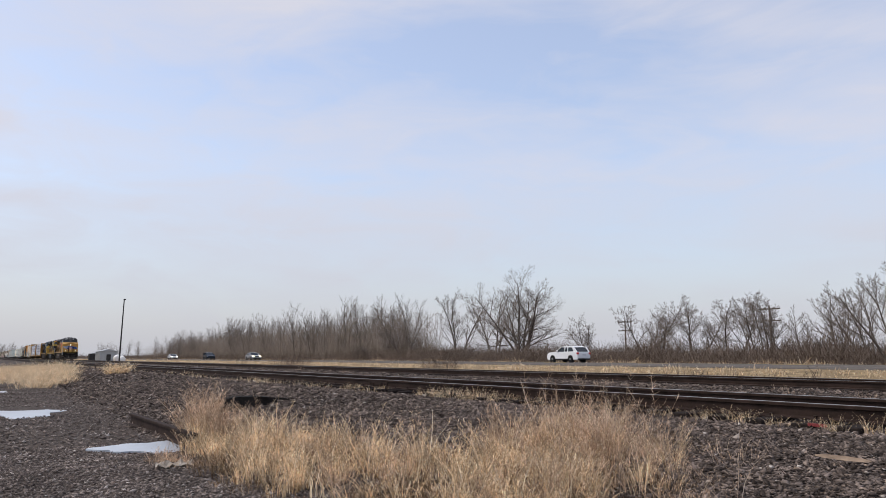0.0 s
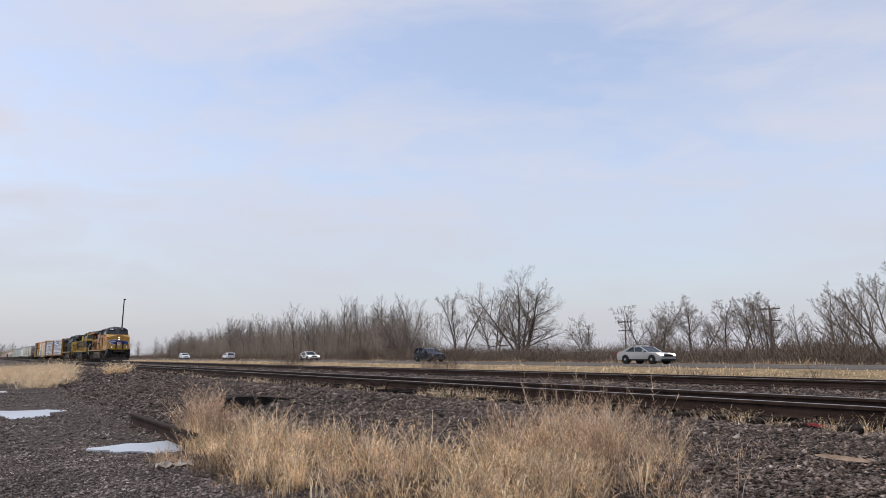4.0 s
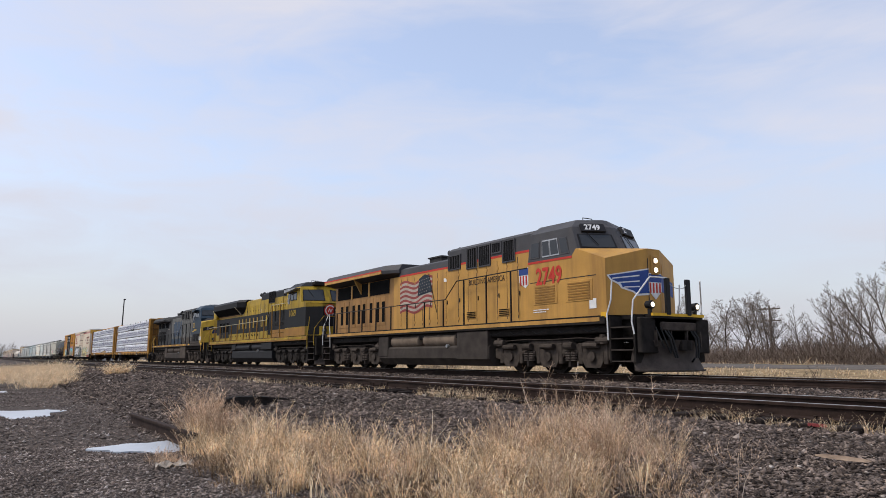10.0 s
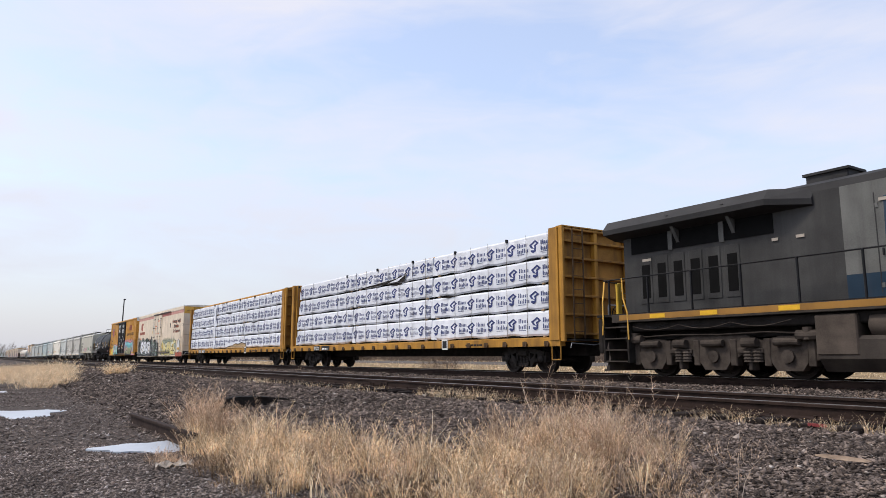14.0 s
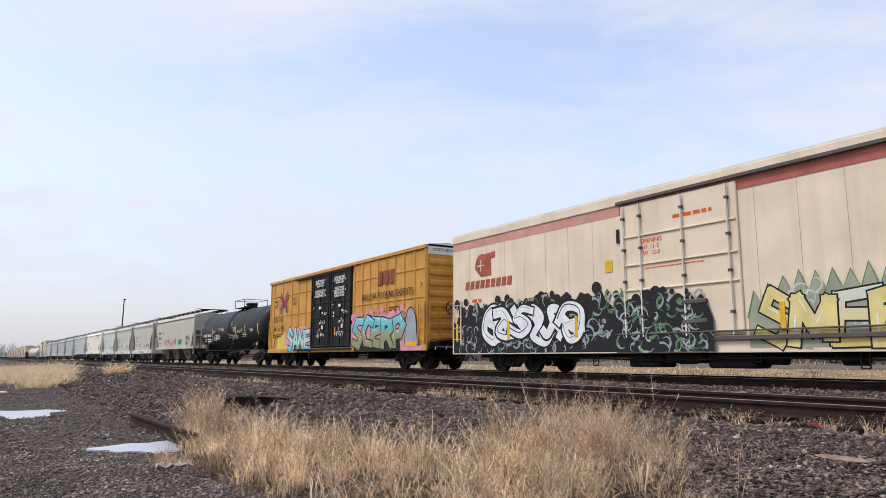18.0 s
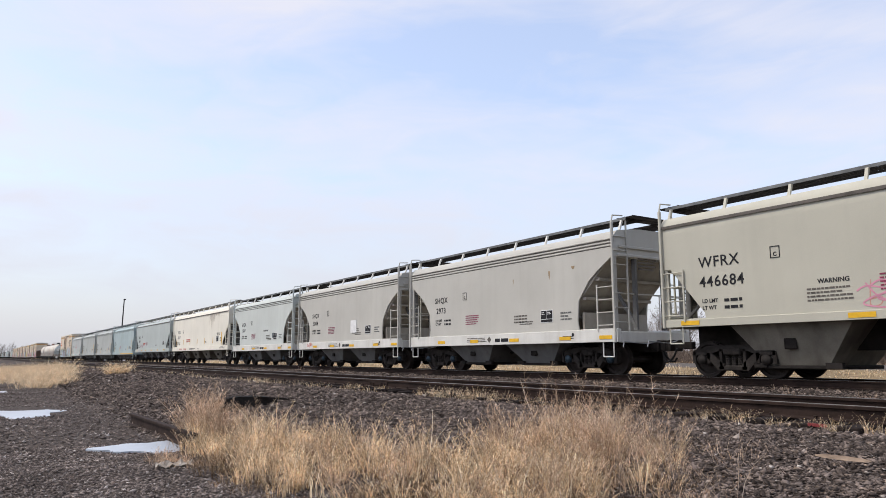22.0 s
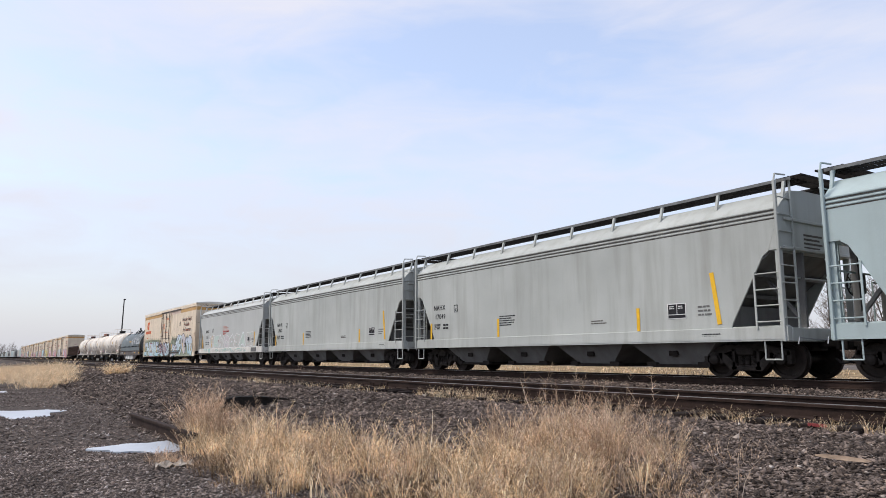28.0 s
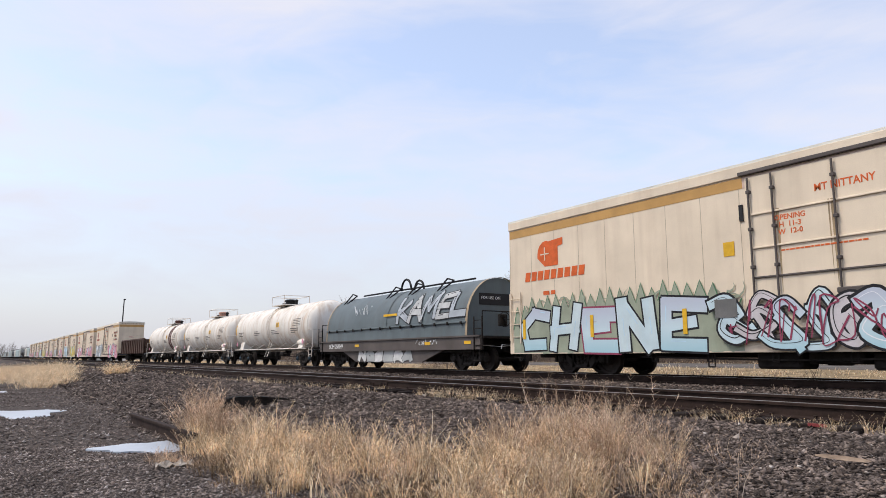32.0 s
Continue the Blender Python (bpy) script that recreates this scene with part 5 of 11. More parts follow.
def graffiti(parent, x0, x1, z0, z1, n, fills, seed, line=None, cloud=None, y=-1.557, fat=0.30, spikes=False, swirl=None, edge=1.35, hard=False):
    """A painted piece: n fat leaning shapes that interlock, each outlined, over a cloud of spray."""
    rr = random.Random(seed)
    line = line or M["gB"]
    w, h = (x1 - x0) / n, z1 - z0
    if cloud:
        low = [(x0 - 0.1, z0), (x1 + 0.1, z0)]
        top = []
        m = n * (5 if spikes else 7)
        for k in range(m + 1):
            u = k / m
            lift = (0.30 if k % 2 else -0.05) * h * rr.uniform(0.6, 1.2) if spikes else rr.uniform(0.0, 0.16) * h
            top.append((x0 - 0.2 + (x1 - x0 + 0.4) * u, z1 - 0.08 * h + lift - 0.35 * h * max(0, abs(u - 0.5) * 2 - 0.8) * 5))
        top = curve(top, 2) if not spikes else top
        g = G()
        for (xa, za), (xb, zb) in zip(top, top[1:]):
            g.add([(xa, y, z0), (xb, y, z0), (xb, y, max(z0, zb)), (xa, y, max(z0, za))], [(0, 1, 2, 3)])
        part("spray_cloud", g, cloud, parent)
        if not spikes:
            for k in range(n * 5):
                r = rr.uniform(0.05, 0.13) * h
                cx, cz = x0 + (x1 - x0) * rr.random(), z1 + rr.uniform(-0.12, 0.14) * h
                part("spray_bubble", G().add([(cx + r * math.cos(a * 0.628), y - 0.0005 - 0.00003 * k, cz + r * math.sin(a * 0.628)) for a in range(10)], [tuple(range(10))]), cloud, parent)
        else:
            g = G()
            band(g, top, 0.05, y - 0.001)
            part("cloud_edge", g, M["gG"], parent)
    if swirl:
        coats = [(m_, G()) for m_ in dict.fromkeys(swirl)]
        for k in range(n * 26):
            cx, cz = x0 + (x1 - x0) * rr.random(), z0 + h * rr.uniform(0.05, 1.0)
            r0, a0, turn = rr.uniform(0.06, 0.17), rr.uniform(0, 6.28), rr.choice([-1, 1])
            pts = [(cx + (r0 * (1 + 0.14 * q)) * math.cos(a0 + turn * q * 0.55) + 0.02 * q, cz + (r0 * (1 + 0.14 * q)) * math.sin(a0 + turn * q * 0.55)) for q in range(6)]
            m_ = rr.choice(swirl)
            g = [c for q, c in coats if q is m_][0]
            band(g, [(a, max(z0, b)) for a, b in pts], rr.uniform(0.05, 0.11), y - 0.0012 - 0.00002 * (k % 20), 0.0006, 0.012)
        for m_, g in coats:
            tagged(part("swirl_paint", g, m_, parent), kind="stuff")
    for k in range(0 if fills[0] is None and swirl else n):
        lean, grow_, drop = rr.uniform(-0.20, 0.28), rr.uniform(0.92, 1.22), rr.uniform(-0.07, 0.07)
        fw = fat * min(w, h) * rr.uniform(0.9, 1.15)
        depth = y - 0.0025 - 0.0052 * (k % 3)
        lines = []
        for s in flourish(rr):
            pts = []
            for u, v in s:
                pts.append((x0 + w * (k + 0.5 + (u - 0.5) * 0.98 * grow_) + lean * (v - 0.5) * w + rr.uniform(-0.09, 0.09) * w, z0 + h * (0.14 + 0.72 * v + drop) + rr.uniform(-0.07, 0.07) * h))
            lines.append((pts if hard else curve(pts, 6)) if len(pts) > 2 else [(pts[0][0] + (pts[1][0] - pts[0][0]) * t + 0.05 * w * math.sin(t * 3.1), pts[0][1] + (pts[1][1] - pts[0][1]) * t) for t in (0, 0.25, 0.5, 0.75, 1)])
        flare = rr.uniform(0.75, 1.3)
        if fills[0] is not None:
            g, g2 = G(), G()
            for i, p in enumerate(lines):
                band(g, p, fw * edge, depth - 0.0003 * i, 0.0009, fw * edge * flare)
                band(g2, p, fw, depth - 0.0022 - 0.0003 * i, 0.0009, fw * flare)
            tagged(part("outline", g, line, parent), kind="stuff")
            tagged(part("fill", g2, fills[k % len(fills)], parent), kind="stuff")
            g = G()
            band(g, [(a - fw * 0.2, b + fw * 0.2) for a, b in lines[0][1:-1]], fw * 0.13, depth - 0.0048, 0.0002, 0.01)
            part("highlight", g, rr.choice([M["gW"], line]), parent)
        else:
            g = G()
            for i, p in enumerate(lines):
                for e in (-0.5, 0.5):
                    band(g, [(a + e * fw, b + 0.35 * e * fw) for a, b in p], 0.035, depth - 0.0004 * i - (0.0002 if e > 0 else 0), 0.0008)
            part("outline", g, line, parent)


GLYPHS = {
    "C": [[(0.95, 0.84), (0.45, 0.97), (0.10, 0.55), (0.32, 0.06), (0.98, 0.12)]],
    "H": [[(0.10, 0.0), (0.18, 1.0)], [(0.86, 0.0), (0.92, 1.06)], [(0.12, 0.48), (0.90, 0.54)]],
    "E": [[(1.0, 0.94), (0.16, 0.98), (0.12, 0.04), (1.04, 0.06)], [(0.14, 0.50), (0.82, 0.54)]],
    "N": [[(0.08, -0.04), (0.14, 1.0)], [(0.14, 1.0), (0.86, 0.0)], [(0.86, 0.0), (0.94, 1.06)]],
    "P": [[(0.14, -0.05), (0.10, 0.98), (0.70, 1.02), (0.96, 0.74), (0.70, 0.46), (0.16, 0.44)]],
    "K": [[(0.10, 0.0), (0.16, 1.05)], [(0.96, 1.0), (0.22, 0.46), (1.06, -0.04)]],
    "A": [[(0.02, 0.0), (0.46, 1.02), (0.96, 0.0)], [(0.20, 0.34), (0.80, 0.34)]],
    "M": [[(0.02, 0.0), (0.14, 1.0), (0.50, 0.34), (0.86, 1.0), (1.0, 0.0)]],
    "L": [[(0.16, 1.0), (0.10, 0.06), (1.0, 0.02)]],
    "R": [[(0.10, 0.0), (0.14, 1.0), (0.80, 0.94), (0.86, 0.60), (0.18, 0.44)], [(0.40, 0.46), (0.98, -0.02)]],
    "S": [[(0.96, 0.86), (0.40, 1.0), (0.10, 0.70), (0.88, 0.36), (0.62, 0.02), (0.02, 0.12)]],
    "O": [[(0.5, 1.0), (0.06, 0.60), (0.24, 0.04), (0.78, 0.02), (0.96, 0.58), (0.5, 1.0)]],
    "Y": [[(0.02, 1.0), (0.48, 0.50), (0.94, 1.04)], [(0.48, 0.50), (0.46, -0.04)]],
}


def slab_stroke(g, a, b, w, depth, n=4):
    """One straight brush stroke with square ends, laid on a surface whose depth follows z."""
    l = math.hypot(b[0] - a[0], b[1] - a[1]) or 1e-6
    ux, uz = (b[0] - a[0]) / l, (b[1] - a[1]) / l
    vs = []
    for k in range(n + 1):
        t = -0.4 * w + (l + 0.8 * w) * k / n
        for e in (0.5, -0.5):
            x, z = a[0] + ux * t - uz * w * e, a[1] + uz * t + ux * w * e
            vs.append((x, depth(z), z))
    g.add(vs, [(2 * k, 2 * k + 1, 2 * k + 3, 2 * k + 2) for k in range(n)])


def letter_piece(parent, word, x0, x1, z0, z1, fills, seed, lines=None, y=None, fat=0.30, rim=0.075, rough=0.05, shade=None, low=None, tight=0.80):
    """Angular painted letters, each with a dark rim; y gives the depth of the wall at a height."""
    rr = random.Random(seed)
    lines = lines or [M["gB"]]
    y = y or (lambda z: -1.579)
    w, h = (x1 - x0) / len(word), z1 - z0
    low = z0 if low is None else low
    for k, c in enumerate(word):
        lean, tall, drop = rr.uniform(-0.08, 0.16), rr.uniform(0.92, 1.14), rr.uniform(-0.05, 0.05)
        fw = fat * w * rr.uniform(0.9, 1.12)
        lift = 0.0005 + 0.006 * (k % 2)
        g, g2, g3 = G(), G(), G()
        i = 0
        for s_ in GLYPHS[c]:
            pts = [(x0 + w * (k + 0.5 + tight * (u - 0.5) + lean * (v - 0.4) + rr.uniform(-rough, rough)), max(low + fw * 0.55, z0 + h * (drop + 0.12 + 0.76 * v * tall + rr.uniform(-rough, rough)))) for u, v in s_]
            for a, b in zip(pts, pts[1:]):
                i += 1
                wd = fw * rr.uniform(0.86, 1.16)
                slab_stroke(g, a, b, wd + 2 * rim, lambda z: y(z) - lift - 0.0002 * i)
                slab_stroke(g2, a, b, wd, lambda z: y(z) - lift - 0.0024 - 0.0002 * i)
                if shade and rr.random() < 0.55:
                    o = wd * 0.28
                    slab_stroke(g3, (a[0] + (b[0] - a[0]) * 0.15, a[1] + (b[1] - a[1]) * 0.15 + o), (a[0] + (b[0] - a[0]) * 0.55, a[1] + (b[1] - a[1]) * 0.55 + o), 0.03, lambda z: y(z) - lift - 0.0046)
        tagged(part("letter_rim", g, lines[k % len(lines)], parent), kind="stuff")
        tagged(part("letter_fill", g2, fills[k % len(fills)], parent), kind="stuff")
        if g3.v:
            tagged(part("letter_shine", g3, shade, parent), kind="stuff")


def scrawl(parent, x, z, w, h, n, material, seed, y=-1.557, t=0.035):
    """A quick tag: one thin wandering line."""
    rr = random.Random(seed)
    for k in range(n):
        a = x + w * k / n
        pts = [(a + rr.uniform(0, w / n * 1.3), z + rr.uniform(0, h)) for _ in range(rr.randint(3, 6))]
        g = G()
        band(g, curve(pts, 4), t, y - 0.00021 * k, 0.0006, t * 0.6)
        part("tag_stroke", g, material, parent)


# ---- running gear ----
def wheel_profile(r):
    half = [(-1.05, 0.08), (-0.87, 0.08), (-0.87, 0.15), (-0.84, 0.16), (-0.79, 0.18), (-0.77, r - 0.10), (-0.82, r - 0.08), (-0.82, r - 0.003), (-0.70, r), (-0.69, r + 0.026), (-0.66, r + 0.026),
            (-0.66, r - 0.08), (-0.73, r - 0.11), (-0.70, 0.17), (-0.64, 0.10)]
    return half + [(-a, b) for a, b in reversed(half)]


def wheelset(parent, x, r, car):
    key = ("wheelset", r)
    ob = part("wheelset", cached(key, lambda: G().lathe((0, 0, 0), "y", wheel_profile(r), 28), M["wheel"], True), None, parent)
    ob.location = (x, 0, r)
    SPINS.append((ob, x, r, car))
    return ob


def freight_frame():
    g = G()
    a, b = -1.12, -0.95
    g.prism([(-1.14, 0.56), (-1.12, 0.68), (-0.5, 0.81), (0.5, 0.81), (1.12, 0.68), (1.14, 0.56), (0.74, 0.55), (0.42, 0.66), (-0.42, 0.66), (-0.74, 0.55)], "y", a, b)
    for s in (-1, 1):
        g.prism([(s * 0.80, 0.58), (s * 0.58, 0.60), (s * 0.24, 0.33), (s * 0.26, 0.19), (s * 0.42, 0.19)], "y", a, b)
        g.box(*sorted((s * 1.16, s * 1.06)), a, b, 0.36, 0.66)
        g.box(*sorted((s * 0.72, s * 0.64)), a, b, 0.36, 0.62)
        g.box(*sorted((s * 0.36, s * 0.29)), a, b, 0.25, 0.72)
        g.box(*sorted((s * 1.04, s * 0.74)), a - 0.02, b, 0.55, 0.63, 0.02)
    g.box(-0.42, 0.42, a, b, 0.18, 0.31, 0.03)
    g.mirror_y()
    g.box(-0.24, 0.24, -1.16, 1.16, 0.56, 0.74, 0.03)
    g.box(-0.17, 0.17, -0.5, 0.5, 0.5, 0.9)
    g.box(-0.45, -0.33, -0.75, 0.75, 0.40, 0.50)
    g.box(0.33, 0.45, -0.75, 0.75, 0.40, 0.50)
    return g


def freight_truck(car, x, caps=None):
    tr = part("truck", cached("freight_frame", freight_frame, M["truck"]), None, car)
    tr.location = (x, 0, 0)
    for s in (-0.89, 0.89):
        wheelset(tr, s, 0.457, car)
        for q in (-1, 1):
            o = part("bearing_cap", cached(("cap", q, id(caps)), lambda: G().lathe((0, 0, 0), "y", [(-0.02 * q, 0.13), (q * 0.09, 0.125), (q * 0.12, 0.09), (q * 0.15, 0.05)], 12), caps or M["truck"], True), None, tr)
            o.location = (s, q * 1.05, 0.457)
    for q in (-1, 1):
        for sx_ in (-0.17, 0.0, 0.17):
            o = part("spring", cached("spring", lambda: G().lathe((0, 0, 0), "z", [(0.26 * k / 10, 0.062 if k % 2 else 0.078) for k in range(11)], 8), M["truck"]), None, tr)
            o.location = (sx_, q * 1.035, 0.305)
    return tr


def coupler(car, x, s):
    def make():
        g = G()
        g.box(-0.75, -0.05, -0.09, 0.09, 0.74, 0.94, 0.02)
        g.prism([(-0.10, -0.20), (0.10, -0.22), (0.16, -0.10), (0.06, 0.02), (0.14, 0.10), (0.12, 0.18), (-0.10, 0.20)], "z", 0.70, 0.98)
        g.box(-0.16, -0.08, -0.28, 0.28, 0.68, 1.0, 0.02)
        return g
    o = part("coupler", cached("coupler", make, M["under"]), None, car)
    o.location, o.rotation_euler = (x, 0, 0), (0, 0, 0 if s > 0 else math.pi)
    h = part("air_hose", cached("hose", lambda: G().tube([(-0.2, 0.35, 0.75), (-0.1, 0.36, 0.55), (0.05, 0.36, 0.40), (0.25, 0.3, 0.38), (0.4, 0.22, 0.48)], 0.028), M["rubber"]), None, car)
    h.location, h.rotation_euler = (x - s * 0.25, 0, 0), (0, 0, 0 if s > 0 else math.pi)
    lv = part("uncoupling_lever", G().tube([(x - s * 0.35, -1.45, 0.80), (x - s * 0.35, -1.40, 0.95), (x - s * 0.30, -0.5, 0.90), (x - s * 0.2, 0, 0.98)], 0.015, 5), M["galv"], car)
    return o


def ladder(car, x, y, z0, z1, w, axis, material, n=None, name="ladder"):
    """Two stiles and round rungs; axis is the way the rungs run."""
    n = n or max(2, round((z1 - z0) / 0.42))
    g = G()
    for s in (-w / 2, w / 2):
        if axis == "x":
            g.box(x + s - 0.022, x + s + 0.022, y - 0.015, y + 0.015, z0, z1)
        else:
            g.box(x - 0.015, x + 0.015, y + s - 0.022, y + s + 0.022, z0, z1)
    for k in range(n):
        z = z0 + (z1 - z0) * (k + 0.5) / n
        g.cyl((x - w / 2, y, z) if axis == "x" else (x, y - w / 2, z), (x + w / 2, y, z) if axis == "x" else (x, y + w / 2, z), 0.014, 6)
    return part(name, g, material, car)


def stirrup(car, x, y, z, material):
    return part("sill_step", G().tube([(x - 0.2, y, z), (x - 0.2, y, z - 0.42), (x + 0.2, y, z - 0.42), (x + 0.2, y, z)], 0.02, 5), material, car)


def brake_wheel(car, x, y, z, material):
    g = G()
    ring = [(x, y + 0.27 * math.cos(a * math.pi / 9), z + 0.27 * math.sin(a * math.pi / 9)) for a in range(19)]
    g.tube(ring, 0.018, 5)
    for a in range(5):
        g.cyl((x, y, z), (x, y + 0.27 * math.cos(a * 1.257), z + 0.27 * math.sin(a * 1.257)), 0.014, 5)
    g.cyl((x - 0.05, y, z), (x + 0.1, y, z), 0.05, 8)
    b = part("brake_housing", G().box(x - 0.22 if x > 0 else x + 0.02, x - 0.02 if x > 0 else x + 0.22, y - 0.16, y + 0.16, z - 0.25, z + 0.2, 0.03), material, car)
    return part("brake_wheel", g, M["black"], car)


def brake_gear(car, half):
    """Air tank, brake cylinder, valve and rods under the floor."""
    part("air_reservoir", G().lathe((-1.2, -0.75, 0.72), "x", [(-0.5, 0.05), (-0.45, 0.18), (0.45, 0.18), (0.5, 0.05)], 12), M["under"], car, smooth=True)
    part("brake_cylinder", G().lathe((1.0, -0.7, 0.72), "x", [(-0.3, 0.12), (-0.2, 0.15), (0.3, 0.15), (0.32, 0.05), (0.7, 0.03)], 12), M["under"], car, smooth=True)
    part("control_valve", G().box(0.15, 0.45, -0.95, -0.65, 0.55, 0.9, 0.03), M["under"], car)
    part("brake_rod", G().tube([(-half + 3.2, -0.35, 0.55), (0, -0.5, 0.62), (half - 3.2, -0.35, 0.55)], 0.02, 5), M["under"], car)
    part("train_pipe", G().tube([(-half + 0.4, -0.42, 0.72), (half - 0.4, -0.42, 0.72)], 0.022, 5), M["under"], car)


def centre_sill(car, half, z0=0.68, z1=1.02):
    part("centre_sill", G().box(-half + 0.1, half - 0.1, -0.32, 0.32, z0, z1, 0.02), M["under"], car)


def car_base(name, label, category, length, half, truck_x, group="", caps=None):
    car = thing(name, label, category, group)
    for s in (-1, 1):
        freight_truck(car, s * truck_x, caps)
        coupler(car, s * length / 2, s)
    return car


# ---- covered hopper ----
def corner_ladder(car, s, half, s0, s1, roof, walk_z, paint):
    """A stout corner post with rungs to the end and, lower down, to the side; its top bends over to the roof walk."""
    x, y = s * (half - 0.02), -1.60
    top = roof + 0.12
    part("corner_post", G().box(x - 0.035, x + 0.035, y - 0.03, y + 0.05, s0 - 0.02, top, 0.012), paint, car)
    part("ladder_hoop", G().tube([(x, y, top - 0.02), (x, y + 0.06, walk_z + 0.10), (x, -1.12, walk_z + 0.13)], 0.022, 6), paint, car)
    g = G().box(x + s * 0.05 - 0.02, x + s * 0.05 + 0.02, -1.07, -1.03, s1 - 0.05, top + 0.1)
    n = round((top - s1) / 0.42)
    for k in range(n):
        z = s1 + 0.2 + k * (top - s1 - 0.2) / n
        g.cyl((x + s * 0.05, y, z), (x + s * 0.05, -1.05, z), 0.016, 6)
    part("end_ladder", g, paint, car)
    xa = s * (half - 0.68)
    g = G().box(xa - 0.022, xa + 0.022, y - 0.012, y + 0.018, s1 - 0.05, s1 + 1.30)
    for k in range(4):
        z = s1 + 0.12 + k * 0.37
        g.cyl((xa, y, z), (x, y, z), 0.016, 6)
    part("side_ladder", g, paint, car)


def grating(half, y0, y1, z):
    """Open steel grating of a roof walk: long edge bars and cross bars."""
    g = G()
    for y in (y0, (y0 + y1) / 2, y1):
        g.box(-half, half, y - 0.012, y + 0.012, z, z + 0.045)
    n = int(2 * half / 0.085)
    for k in range(n):
        x = -half + 2 * half * (k + 0.5) / n
        g.box(x - 0.017, x + 0.017, y0, y1, z + 0.006, z + 0.034)
    return g


def hopper(label, length, half, paint, sill_paint, sill, cut, bays, side_top=3.72, roof=4.30, group="covered hoppers in the train", walk_z=4.52, caps=None, ribs=(0.0, 0.10, 0.2), shoulder=0.38, trk=None, bay_paint=None, walk_paint=None, slope_paint=None):
    car = car_base("covered_hopper", label, "hopper car", length, half, trk or half - 1.35, group, caps)
    s0, s1 = sill
    zc = cut[0][1]
    centre_sill(car, half, 0.66, s0 + 0.05)
    # upper body and roof
    prof = [(-1.50, zc), (-1.55, zc + 0.02), (-1.55, side_top), (-1.53, side_top + shoulder - 0.16), (-1.40, side_top + shoulder), (-1.0, roof - 0.06), (-0.4, roof), (0.4, roof), (1.0, roof - 0.06), (1.40, side_top + shoulder), (1.53, side_top + shoulder - 0.16), (1.55, side_top), (1.55, zc + 0.02), (1.50, zc)]
    part("hopper_body", G().loft([[(x, y, z) for y, z in prof] for x in (-half, half)]), paint, car, smooth=True)
    # side sheets with the open corners at each end
    pts = [(-half + d, z) for d, z in cut] + [(half - d, z) for d, z in reversed(cut)]
    for s in (-1, 1):
        part("side_sheet", G().prism([(-half + 0.03, side_top)] + pts + [(half - 0.03, side_top)], "y", s * 1.554, s * 1.51), paint, car)
        for k, q in enumerate(ribs):
            g = G().box(-half + 0.02, half - 0.02, *sorted((s * 1.535, s * 1.575)), side_top + q, side_top + q + 0.05, 0.012)
            part("side_rib", g, paint, car)
            # dark strip painted as the shadow below each rib; over a lone rib, a seam
            part("rib_shadow_gap", G().box(-half + 0.02, half - 0.02, *sorted((s * 1.52, s * (1.557 if len(ribs) > 1 else 1.579))), side_top + q - 0.022, side_top + q - 0.002 + (0.055 if len(ribs) == 1 else 0)), M["seam"], car)
        part("side_sill", G().prism([(s * 1.42, s0), (s * 1.58, s0), (s * 1.58, s1), (s * 1.50, s1 + 0.03), (s * 1.42, s1)], "x", -half - 0.05, half + 0.05), sill_paint, car)
    # slope sheets seen through the open corners, their shade put into the colour
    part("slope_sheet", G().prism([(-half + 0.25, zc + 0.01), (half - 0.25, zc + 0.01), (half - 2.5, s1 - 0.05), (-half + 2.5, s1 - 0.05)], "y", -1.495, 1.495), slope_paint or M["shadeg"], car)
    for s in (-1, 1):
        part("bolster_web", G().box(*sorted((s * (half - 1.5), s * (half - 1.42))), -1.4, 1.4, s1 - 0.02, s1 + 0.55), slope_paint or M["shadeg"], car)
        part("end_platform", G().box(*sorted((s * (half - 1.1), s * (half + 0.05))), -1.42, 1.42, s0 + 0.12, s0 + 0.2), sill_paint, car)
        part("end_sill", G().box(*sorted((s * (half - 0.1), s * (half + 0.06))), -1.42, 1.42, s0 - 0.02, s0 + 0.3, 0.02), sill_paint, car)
        # inner posts and the brace are coloured dark for the shaded end
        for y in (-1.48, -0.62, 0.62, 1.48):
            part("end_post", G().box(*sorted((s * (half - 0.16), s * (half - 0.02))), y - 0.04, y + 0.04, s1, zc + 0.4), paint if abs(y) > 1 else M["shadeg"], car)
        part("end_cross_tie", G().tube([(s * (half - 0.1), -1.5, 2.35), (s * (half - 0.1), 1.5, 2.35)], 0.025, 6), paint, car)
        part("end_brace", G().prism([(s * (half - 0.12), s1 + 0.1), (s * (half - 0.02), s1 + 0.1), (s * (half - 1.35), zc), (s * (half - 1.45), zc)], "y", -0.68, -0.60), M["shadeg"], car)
        corner_ladder(car, s, half, s0, s1, roof, walk_z, paint)
        for k in range(1, 4):
            q = k / 4
            xr, zr = half - 0.25 - 2.25 * q, zc + 0.01 + (s1 - 0.06 - zc) * q
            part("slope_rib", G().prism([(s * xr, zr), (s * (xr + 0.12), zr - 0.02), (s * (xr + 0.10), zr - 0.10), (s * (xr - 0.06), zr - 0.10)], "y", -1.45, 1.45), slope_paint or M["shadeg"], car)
        part("end_rib", G().box(*sorted((s * half, s * (half + 0.05))), -1.38, 1.38, side_top - 0.05, side_top + 0.03, 0.012), paint, car)
        part("end_rib", G().box(*sorted((s * half, s * (half + 0.05))), -1.45, 1.45, zc + 0.02, zc + 0.10, 0.012), paint, car)
        bars_end = G()
